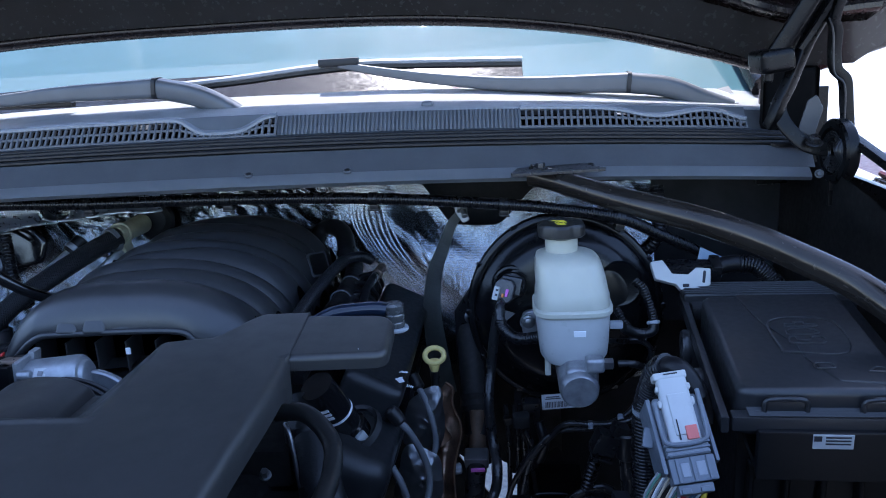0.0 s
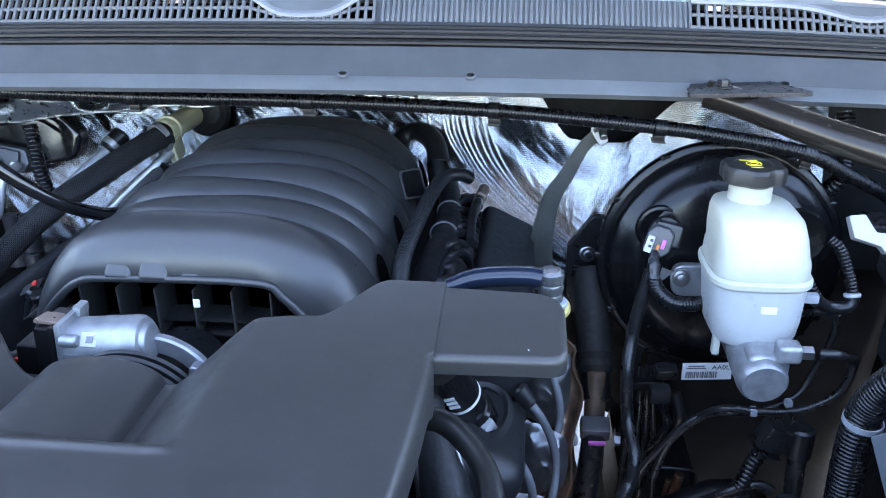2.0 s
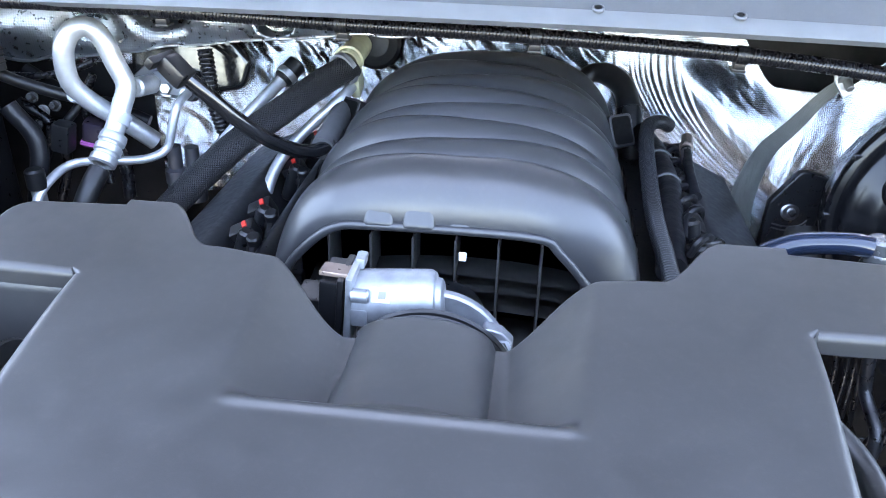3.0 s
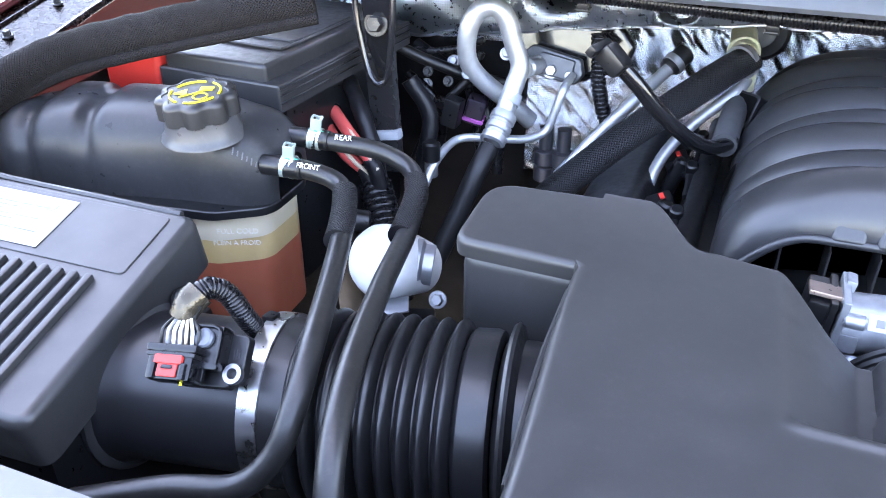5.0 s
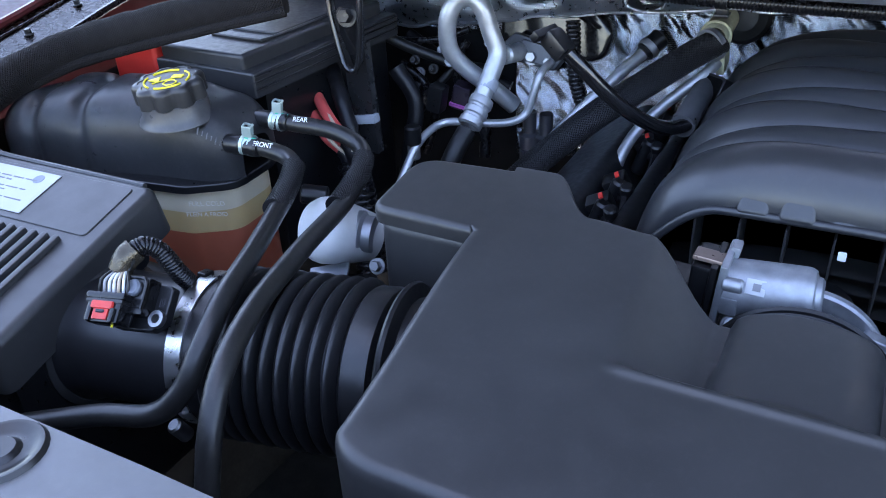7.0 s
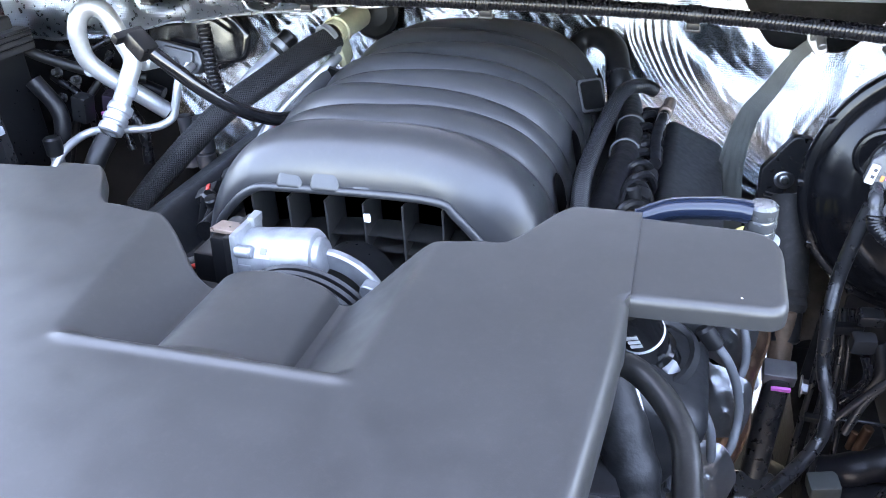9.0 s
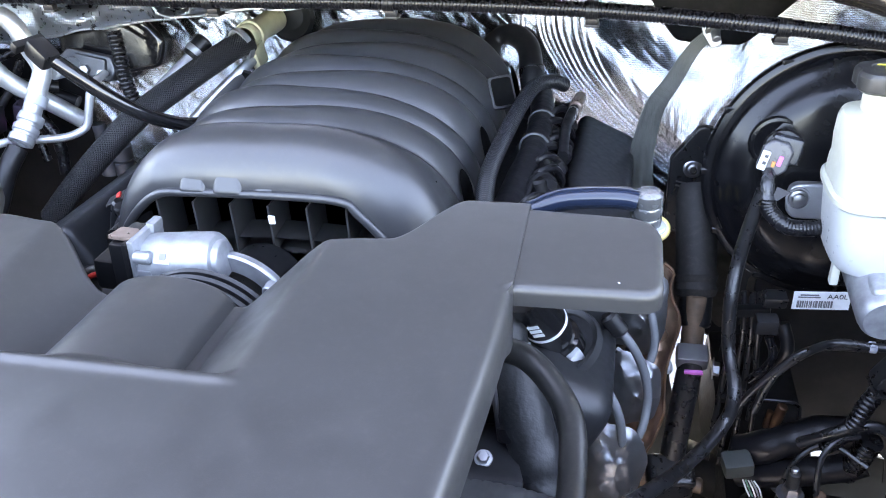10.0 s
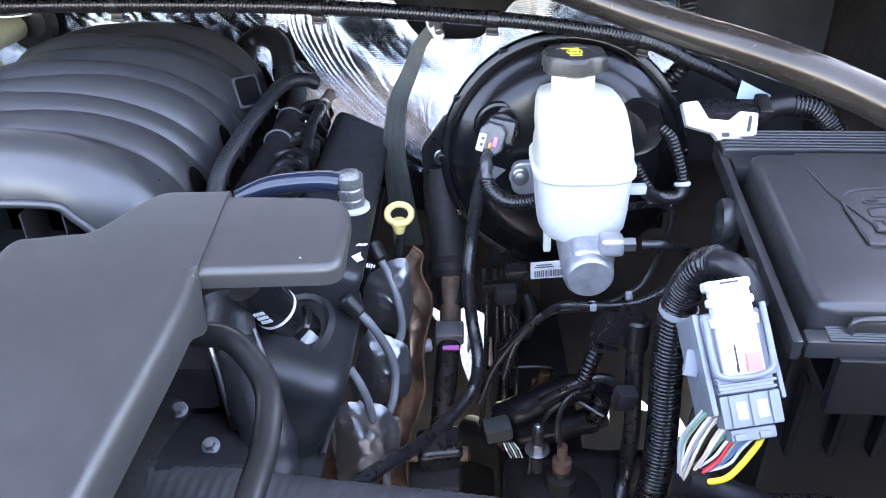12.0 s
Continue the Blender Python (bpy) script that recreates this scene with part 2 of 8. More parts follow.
COOLANT_GLOW = mat("lit_tank_plastic", (0.50, 0.36, 0.17), 0.38, var=0.10, vscale=18, sss=0.7)
TANK = mat("translucent_tank_plastic", (0.58, 0.50, 0.36), 0.38, var=0.08, vscale=18, sss=0.7)
COOLANT = mat("orange_coolant", (0.36, 0.10, 0.055), 0.36, var=0.12, vscale=14, sss=0.6)
COPWIRE = [mat("wire_" + n, c, 0.4, var=0.03) for n, c in (
    ("white", (0.7, 0.7, 0.68)), ("yellow", (0.8, 0.55, 0.03)), ("red", (0.6, 0.03, 0.04)), ("green", (0.12, 0.27, 0.20)),
    ("blue", (0.12, 0.21, 0.35)), ("tan", (0.5, 0.4, 0.28)), ("black", (0.015, 0.015, 0.015)), ("grey", (0.3, 0.3, 0.3)))]
CONCRETE = mat("pale_concrete", (0.30, 0.302, 0.304), 0.85, grain=0.9, gscale=120, var=0.25, vscale=60, bump2=0.3)
TRIM = mat("dash_trim", (0.05, 0.055, 0.06), 0.6, grain=0.4, var=0.1)


# ---- mesh helpers ----
def finish(bm, angle=38.0):
    """Smooth shading, sharp at edges above that angle."""
    bmesh.ops.recalc_face_normals(bm, faces=bm.faces)
    lim = radians(angle)
    for f in bm.faces:
        f.smooth = True
    for e in bm.edges:
        if len(e.link_faces) == 2 and e.calc_face_angle(0.0) > lim:
            e.smooth = False
    return bm


def obj(name, bm, material):
    finish(bm)
    me = bpy.data.meshes.new(name)
    bm.to_mesh(me)
    bm.free()
    me.materials.append(material)
    ob = new(name, me)
    if len(me.polygons) < 6000:
        ob.modifiers.new("even_shading", 'WEIGHTED_NORMAL').keep_sharp = True
    return ob


def part(name, bm, material, parent, label=""):
    ob = obj(name, bm, material)
    ob.parent = parent
    return tagged(ob, label)


def thing(name, label, category, group="", kind=""):
    return tagged(new(name), label, category, group, kind)


def mesh(name, bm, material, label, category, group="", kind=""):
    return tagged(obj(name, bm, material), label, category, group, kind)


def share(name, data, m, parent, label=""):
    ob = new(name, data)
    ob.parent = parent
    ob.matrix_basis = m
    return tagged(ob, label)


def box(sx, sy, sz, m=None, bevel=0.003, seg=2, bm=None, taper=1.0):
    """A box of that size round the origin, rounded, moved by m. taper: how far its top shrinks."""
    b = bmesh.new()
    bmesh.ops.create_cube(b, size=1.0)
    for v in b.verts:
        k = taper if v.co.z > 0 else 1.0
        v.co = Vector((v.co.x * sx * k, v.co.y * sy * k, v.co.z * sz))
    if bevel:
        bmesh.ops.bevel(b, geom=b.edges[:], offset=bevel, segments=seg, profile=0.6, affect='EDGES')
    return merge(b, m, bm)


def merge(b, m, bm):
    if m is not None:
        bmesh.ops.transform(b, matrix=m, verts=b.verts)
    if bm is None:
        return b
    tmp = bpy.data.meshes.new("tmp")
    b.to_mesh(tmp)
    b.free()
    bm.from_mesh(tmp)
    bpy.data.meshes.remove(tmp)
    return bm


def lathe(profile, seg=40, m=None, bm=None, lobes=0, depth=0.0, sharp=3.0):
    """Turn (radius, height) pairs about z. lobes, depth, sharp: a scalloped outline and how narrow its notches are."""
    b = bmesh.new()
    rings = []
    for r, z in profile:
        if r < 1e-6:
            rings.append([b.verts.new((0, 0, z))])
            continue
        ring = []
        for i in range(seg):
            a = 2 * math.pi * i / seg
            k = 1.0 - depth * (0.5 + 0.5 * math.cos(lobes * a)) ** sharp if lobes else 1.0
            ring.append(b.verts.new((r * k * math.cos(a), r * k * math.sin(a), z)))
        rings.append(ring)
    for p, q in zip(rings, rings[1:]):
        for i in range(max(len(p), len(q))):
            c = [p[i % len(p)], p[(i + 1) % len(p)], q[(i + 1) % len(q)], q[i % len(q)]]
            c = list(dict.fromkeys(c))
            if len(c) >= 3:
                b.faces.new(c)
    return merge(b, m, bm)


def cyl(r, h, m=None, bevel=0.002, seg=28, bm=None, r2=None):
    """A rounded cylinder from z=0 to z=h."""
    t = r if r2 is None else r2
    return lathe([(0, 0), (r - bevel, 0), (r, bevel), (t, h - bevel), (t - bevel, h), (0, h)], seg, m, bm)


def along(a, b):
    """The pose at a with z towards b."""
    a, b = Vector(a), Vector(b)
    return Matrix.Translation(a) @ (b - a).to_track_quat('Z', 'Y').to_matrix().to_4x4()


def spline(pts, step):
    """Catmull-Rom through the points, at even steps."""
    P = [Vector(p) for p in pts]
    P = [P[0] * 2 - P[1]] + P + [P[-1] * 2 - P[-2]]
    raw = []
    for i in range(1, len(P) - 2):
        n = max(2, int((P[i + 1] - P[i]).length / 0.004))
        for k in range(n):
            t = k / n
            raw.append(0.5 * (2 * P[i] + (P[i + 1] - P[i - 1]) * t + (2 * P[i - 1] - 5 * P[i] + 4 * P[i + 1] - P[i + 2]) * t * t
                              + (3 * P[i] - P[i - 1] - 3 * P[i + 1] + P[i + 2]) * t ** 3))
    raw.append(P[-2])
    L = [0.0]
    for p, q in zip(raw, raw[1:]):
        L.append(L[-1] + (q - p).length)
    n = max(2, int(round(L[-1] / step)))
    out, j = [], 0
    for i in range(n + 1):
        s = L[-1] * i / n
        while j < len(L) - 2 and L[j + 1] < s:
            j += 1
        d = L[j + 1] - L[j]
        out.append(raw[j].lerp(raw[j + 1], (s - L[j]) / d if d > 0 else 0))
    return out, L[-1]


def tube(pts, r, seg=14, step=0.008, ribs=0.0, amp=0.0, flat=1.0, bm=None, lumps=0.0, r2=None, up=(0, 0, 1), square=1.0):
    """A hose through the points. square: below 1 for a boxy section. ribs: the pitch of its corrugations, amp their depth. flat: its width across over its thickness."""
    if ribs:
        step = ribs / 4
    line, length = spline(pts, step)
    b = bm if bm is not None else bmesh.new()
    uvl = b.loops.layers.uv.verify()
    rings, n = [], len(line)
    t = (line[1] - line[0]).normalized()
    u = Vector(up)
    u = (u - t * u.dot(t))
    u = u.normalized() if u.length > 1e-3 else t.orthogonal().normalized()
    for i, p in enumerate(line):
        t = (line[min(i + 1, n - 1)] - line[max(i - 1, 0)]).normalized()
        u = (u - t * u.dot(t)).normalized()
        v = t.cross(u)
        f = i / (n - 1)
        rr = r if r2 is None else r + (r2 - r) * f
        if ribs:
            rr -= amp * (0, 0.15, 1, 0.15)[i % 4]
        if lumps:
            rr *= 1 + lumps * noise.noise(p * 60)
        ring = []
        for k in range(seg):
            sn, cs = math.sin(2 * math.pi * (k + 0.5) / seg), math.cos(2 * math.pi * (k + 0.5) / seg)
            if square != 1.0:
                sn, cs = math.copysign(abs(sn) ** square, sn), math.copysign(abs(cs) ** square, cs)
            ring.append(b.verts.new(p + (u * sn + v * (cs * flat)) * rr))
        rings.append(ring)
    for i in range(n - 1):
        for k in range(seg):
            k2 = (k + 1) % seg
            f = b.faces.new((rings[i][k], rings[i][k2], rings[i + 1][k2], rings[i + 1][k]))
            for lp, (a, c) in zip(f.loops, ((i, k), (i, k + 1), (i + 1, k + 1), (i + 1, k))):
                lp[uvl].uv = (a * length / (n - 1), c * 2 * math.pi * r / seg)
    b.faces.new(list(reversed(rings[0])))
    b.faces.new(rings[-1])
    return b


def outline(pts, radius, n=6):
    """A polygon with rounded corners. radius: one, or one for each corner."""
    out = []
    P = [Vector((p[0], p[1])) for p in pts]
    for i, p in enumerate(P):
        r = radius[i] if isinstance(radius, (list, tuple)) else radius
        a, c = P[i - 1], P[(i + 1) % len(P)]
        da, dc = (a - p), (c - p)
        if r <= 0:
            out.append(p)
            continue
        ang = da.angle(dc)
        t = min(r / math.tan(ang / 2), da.length * 0.49, dc.length * 0.49)
        s, e = p + da.normalized() * t, p + dc.normalized() * t
        for k in range(n + 1):
            f = k / n
            out.append((s.lerp(p, f)).lerp(p.lerp(e, f), f))
    return out


def slab(pts, z0, z1, radius=0.0, fillet=0.004, m=None, bm=None, seg=3):
    """A plate of that outline from z0 up to z1, its upper edge rounded."""
    b = bmesh.new()
    o = outline(pts, radius) if radius else [Vector((p[0], p[1])) for p in pts]
    vs = [b.verts.new((p.x, p.y, z0)) for p in o]
    f = b.faces.new(vs)
    r = bmesh.ops.extrude_face_region(b, geom=[f])
    top = [g for g in r["geom"] if isinstance(g, bmesh.types.BMVert)]
    for v in top:
        v.co.z = z1
    if fillet:
        ts = set(top)
        es = [e for e in b.edges if e.verts[0] in ts and e.verts[1] in ts]
        bmesh.ops.bevel(b, geom=es, offset=fillet, segments=seg, profile=0.5, affect='EDGES')
    return merge(b, m, bm)


def grid(nu, nv, fn, bm=None, thick=0.0):
    """A sheet: fn(u, v) gives the place. thick: how far its closed back lies behind, along the normal."""
    b = bm if bm is not None else bmesh.new()
    uvl = b.loops.layers.uv.verify()
    vs = [[b.verts.new(fn(i / nu, j / nv)) for j in range(nv + 1)] for i in range(nu + 1)]
    fs = []
    for i in range(nu):
        for j in range(nv):
            f = b.faces.new((vs[i][j], vs[i + 1][j], vs[i + 1][j + 1], vs[i][j + 1]))
            for lp, (a, c) in zip(f.loops, ((i, j), (i + 1, j), (i + 1, j + 1), (i, j + 1))):
                lp[uvl].uv = (a / nu, c / nv)
            fs.append(f)
    if thick:
        bmesh.ops.solidify(b, geom=fs, thickness=thick)
    return b


def bolt(bm, at, to, r=0.008, h=0.007):
    """A hexagon bolt head on its washer, facing the point to."""
    m = along(at, to)
    cyl(r * 1.5, 0.002, m, 0.0005, 20, bm)
    lathe([(0, 0), (r, 0.0), (r, h * 0.8), (r * 0.86, h), (0, h)], 6, m @ pose(0, 0, 0.002), bm)
    return bm


def smooth(a, b, x):
    t = min(1.0, max(0.0, (x - a) / (b - a)))
    return t * t * (3 - 2 * t)


def text_mesh(s, size):
    c = bpy.data.curves.new("lettering", "FONT")
    c.body, c.size, c.align_x, c.align_y, c.extrude = s, size, 'CENTER', 'CENTER', 0.0002
    o = bpy.data.objects.new("lettering", c)
    me = bpy.data.meshes.new_from_object(o)
    bpy.data.objects.remove(o)
    return me


def lettering(s, size, m, material, parent, name="lettering"):
    me = text_mesh(s, size)
    me.materials.append(material)
    return share(name, me, m, parent)

# ---- setting ----
mesh("ground", grid(8, 8, lambda u, v: Vector(((u - 0.5) * 400, (v - 0.5) * 400, 0))), CONCRETE,
     "pale sunlit concrete ground under the vehicle", "ground", kind="structure")


def firewall(u, v):
    """Foil-covered bulkhead: set back behind the engine, nearer at the brake side, leaning back at its top."""
    # columns lie closer where the foil is folded beside the engine
    x = -0.98 + 1.13 * u / 0.40 if u < 0.40 else (0.15 + 0.43 * (u - 0.40) / 0.52 if u < 0.92 else 0.58 + 0.16 * (u - 0.92) / 0.08)
    zl = 0.92 - 0.06 * smooth(0.25, 0.4, x)
    zt = 1.19 - 0.075 * smooth(0.33, 0.40, x) * smooth(0.56, 0.47, x)
    z = zl + (zt - zl) * v
    y = 1.46 - 0.06 * smooth(0.20, 0.46, x) - 0.07 * smooth(-0.2, -0.6, x) - 0.05 * smooth(0.48, 0.58, x)
    side = smooth(0.12, 0.22, x)
    h = 1.15 - z
    fold = x - 4.3 * h * abs(h) + 0.004 * noise.noise(Vector((x * 14, z * 14, 5)))
    # beside the folds the sheet leans back: gently low down, strongly over a swelling ridge
    back = smooth(0.262, 0.300, fold) * smooth(0.20, 0.26, x)
    turn = 1.120 - 0.050 * smooth(0.30, 0.43, x)
    y += 0.020 + side * 0.13 * (z - 1.03) + back * (0.02 * (z - 1.03) + 0.0095 * math.tanh((z - turn) / 0.030)) + (1 - side) * 0.30 * (z - 1.05)
    # folds that hang down beside the engine and bend away to the brake side
    k = smooth(0.150, 0.175, fold) * smooth(0.290, 0.262, fold) * smooth(1.165, 1.13, z)
    if k > 0:
        for c, wd, hi in FOLDS:
            d = (fold - c) / wd
            if abs(d) < 3:
                y -= hi * k * math.exp(-d * d) * (0.7 + 0.3 * math.sin(z * 40 + c * 900))
    # crumples: broad swells, sharp-backed creases, small dents
    y += 0.010 * noise.noise(Vector((x * 9, z * 10, 0)))
    q = Vector((x * 30 + z * 26, (z - 0.8 * x) * 9, 3))
    crease = (1 - abs(noise.noise(q))) ** 5 + 0.6 * (1 - abs(noise.noise(q * 2.1))) ** 5
    y -= (1 - side) * 0.0022 * crease
    # battery side: hanging creases and soft pleats
    if side < 1:
        pleat = noise.noise(Vector(((x + 0.5 * z) * 52, (z - 0.2 * x) * 12, 11)))
        y += (1 - side) * (0.0040 * pleat + 0.0010 * noise.noise(Vector(((x - 0.4 * z) * 130, z * 30, 12))))
    # long wrinkles that fan out from the strap's foot, and small ones across them
    fan = math.atan2(z - 0.93, x - 0.40) * 0.16
    reach = math.hypot(x - 0.40, z - 0.93)
    w = back * (1 - 0.5 * smooth(0.42, 0.47, x) * smooth(1.10, 1.06, z))
    y += w * 0.0013 * noise.noise(Vector((fan * 85, reach * 16, 7))) + w * 0.00035 * noise.noise(Vector((fan * 210, reach * 40, 8)))
    y -= w * 0.0005 * (1 - abs(noise.noise(Vector((x * 22 + 9, (z + 0.8 * x) * 60, 2))))) ** 3
    return Vector((x, y, z))


random.seed(21)
FOLDS = [(c + random.uniform(-0.001, 0.001), random.uniform(0.0014, 0.0028), random.uniform(0.0016, 0.0034)) for c in (0.168, 0.177, 0.199, 0.206, 0.212, 0.221, 0.228, 0.238, 0.250, 0.259, 0.270)]
wall_back = mesh("wall_back", grid(900, 190, firewall, thick=0.004), FOIL,
                 "bulkhead covered in crinkled silver heat foil", "firewall", kind="structure")
# dark lower toe board: an upper and a lower sheet whose torn edges cross, leaving slivers of daylight
UP_EDGE = [(-0.98, 0.40), (0.36, 0.55), (0.375, 0.60), (0.42, 0.565), (0.455, 0.588), (0.508, 0.558), (0.515, 0.40), (0.58, 0.35), (0.586, 0.35), (0.613, 0.395), (0.618, 0.33), (0.66, 0.28),
           (0.680, 0.29), (0.738, 0.338), (0.745, 0.28), (0.775, 0.34), (0.783, 0.372), (0.836, 0.32), (0.845, 0.26), (0.868, 0.27), (0.878, 0.316), (0.903, 0.27), (0.91, 0.22), (0.98, 0.22)]
LOW_EDGE = [(-0.98, 0.45), (0.36, 0.58), (0.375, 0.592), (0.40, 0.545), (0.437, 0.50), (0.444, 0.447), (0.457, 0.40), (0.471, 0.408), (0.48, 0.465), (0.49, 0.48), (0.507, 0.53), (0.515, 0.44), (0.58, 0.37),
            (0.584, 0.345), (0.606, 0.345), (0.618, 0.36), (0.66, 0.30), (0.679, 0.277), (0.736, 0.286), (0.745, 0.31), (0.775, 0.36), (0.785, 0.34), (0.80, 0.325), (0.836, 0.315), (0.845, 0.29), (0.868, 0.29),
            (0.879, 0.24), (0.90, 0.255), (0.91, 0.25), (0.98, 0.25)]
toe = bmesh.new()
for edge, far, y in ((UP_EDGE, 0.95, 1.55), (LOW_EDGE, 0.08, 1.56)):
    for (xa, za), (xb, zb) in zip(edge, edge[1:]):
        vs = [toe.verts.new(p) for p in ((xa, y, za), (xb, y, zb), (xb, y, far), (xa, y, far))]
        toe.faces.new(vs)
bmesh.ops.remove_doubles(toe, verts=toe.verts, dist=0.0002)
bmesh.ops.solidify(toe, geom=toe.faces[:], thickness=0.006)
box(0.26, 0.02, 0.36, pose(0.85, 1.45, 1.10), 0.002, 1, toe)
mesh("wall_toe_board", toe, UNDER, "dark lower toe board with torn gaps to the ground", "firewall", kind="structure")
mesh("wall_side_board", grid(40, 20, lambda u, v: Vector((-0.98 + 0.50 * u, 1.345 + 0.03 * u + 0.006 * noise.noise(Vector((u * 6, v * 6, 2))), 0.70 + 0.42 * v)), thick=0.006), UNDER,
     "black panel beside the battery", "firewall", kind="structure")
mesh("wall_insulation", grid(24, 30, lambda u, v: Vector((0.385 + 0.20 * u, 1.505 + 0.015 * noise.noise(Vector((u * 5, v * 6, 4))), 0.625 + 0.05 * noise.noise(Vector((u * 7, 1, 0))) * (1 - v) + 0.26 * v)), thick=0.008), FELT,
     "grey-brown felt insulation on the toe board", "firewall", kind="structure")
# unseen sheet added to block light from the sunlit ground below
mesh("undertray", box(2.1, 1.36, 0.02, pose(0, 0.86, 0.20), 0.004, 1), DIRTY, "unseen dark floor added to keep ground light out of the bay", "undertray", kind="structure")


def side_wall(name, s, label):
    def fn(u, v):
        y, z = 0.2 + 1.33 * u, 0.20 + (0.89 + (0.13 if s > 0 else 0.03) * smooth(0.3, 0.8, u)) * v
        x = 0.90 + 0.075 * v + 0.05 * math.sin(u * 3.1) * (1 - v) + 0.006 * noise.noise(Vector((y * 8, z * 8, s)))
        return Vector((s * x, y, z))
    return mesh(name, grid(40, 20, fn, thick=0.01), DIRTY, label, "inner fender", kind="structure")


side_wall("wall_right", 1, "dark inner fender panel on the brake side")
side_wall("wall_left", -1, "dark inner fender panel on the battery side")


# ---- cowl, wipers, windshield ----
def bow(x):
    return 0.115 * (x / 0.92) ** 2


COWL_PROFILE = [(1.158, 1.244), (1.152, 1.250), (1.160, 1.258), (1.168, 1.263), (1.178, 1.276), (1.190, 1.292), (1.1905, 1.2925), (1.1935, 1.2905), (1.1965, 1.2935), (1.199, 1.2985), (1.202, 1.2965), (1.205, 1.3000),
                (1.208, 1.3045), (1.211, 1.3020), (1.215, 1.3055), (1.222, 1.309), (1.227, 1.306), (1.233, 1.312), (1.240, 1.314)]
GRILLE = [(1.240, 1.314), (1.262, 1.341)]
COWL_TOP = [(1.262, 1.341), (1.268, 1.345), (1.300, 1.347), (1.375, 1.356), (1.42, 1.366)]


def drop(x):
    return -0.042 * (abs(x) / 0.92) ** 2.2


def wavy(x):
    """How much of the grille's depth is left where its upper edge dips round the wiper posts."""
    return 1.0 - 0.80 * math.exp(-((x - 0.06) / 0.055) ** 4) - 0.45 * math.exp(-((x - 0.735) / 0.055) ** 2) - 0.6 * math.exp(-((x - 0.89) / 0.045) ** 2)


def strip(profile, x0, x1, n, thick):
    def fn(u, v):
        x = x0 + (x1 - x0) * u
        k = v * (len(profile) - 1)
        i = min(int(k), len(profile) - 2)
        f = k - i
        y = profile[i][0] * (1 - f) + profile[i + 1][0] * f
        z = profile[i][1] * (1 - f) + profile[i + 1][1] * f
        return Vector((x, y + bow(x), z + drop(x)))
    return grid(n, len(profile) - 1, fn, thick=thick)


def recess():
    """Black hollow under the cowl."""
    bm = strip([(1.21, 1.268), (1.35, 1.275), (1.49, 1.275)], -1.0, 0.98, 40, 0.004)
    box(1.9, 0.02, 0.30, pose(0, 1.60, 1.13), 0.002, 1, bm)
    return bm


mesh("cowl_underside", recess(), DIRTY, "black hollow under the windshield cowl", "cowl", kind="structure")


cowl = thing("windshield_cowl", "dark grey plastic cowl panel with slotted air grilles", "cowl")
part("front_face", strip(COWL_PROFILE[3:], -1.0, 0.97, 90, 0.003), COWL, cowl)
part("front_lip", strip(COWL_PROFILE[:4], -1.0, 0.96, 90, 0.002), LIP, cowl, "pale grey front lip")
# ledge colour raised well above the cowl's to carry its sunlit look
part("top_ledge", strip(COWL_TOP, -1.0, 0.95, 90, 0.003), SUNLIT_LEDGE, cowl, "ledge coloured pale for the sunlight on it")
for _y, _z, _r in ((1.194, 1.2965, 0.0036), (1.203, 1.3025, 0.0036), (1.2125, 1.3070, 0.0036), (1.222, 1.3105, 0.0026)):
    part("seal_ridge", tube([(x, _y + bow(x), _z + drop(x)) for x in [-1.0 + 1.94 * k / 30 for k in range(31)]], _r, 8, 0.02), RUBBER, cowl, "dark rubber seal ridge")
part("solid_panel", strip(GRILLE, 0.145, 0.52, 20, 0.003), COWL, cowl, "closed panel with fine moulded ribs")
part("end_panel", strip(GRILLE, 0.88, 0.95, 6, 0.003), COWL, cowl)


def at_grille(x, f):
    y = GRILLE[0][0] * (1 - f) + GRILLE[1][0] * f
    z = GRILLE[0][1] * (1 - f) + GRILLE[1][1] * f
    return Vector((x, y + bow(x), z + drop(x)))


slope = math.degrees(math.atan2(GRILLE[1][1] - GRILLE[0][1], GRILLE[1][0] - GRILLE[0][0]))
sl = bpy.data.meshes.new("slat")
_b = finish(box(0.0036, 0.036, 0.006, None, 0.0008, 1))
_b.to_mesh(sl)
_b.free()
sl.materials.append(COWL)
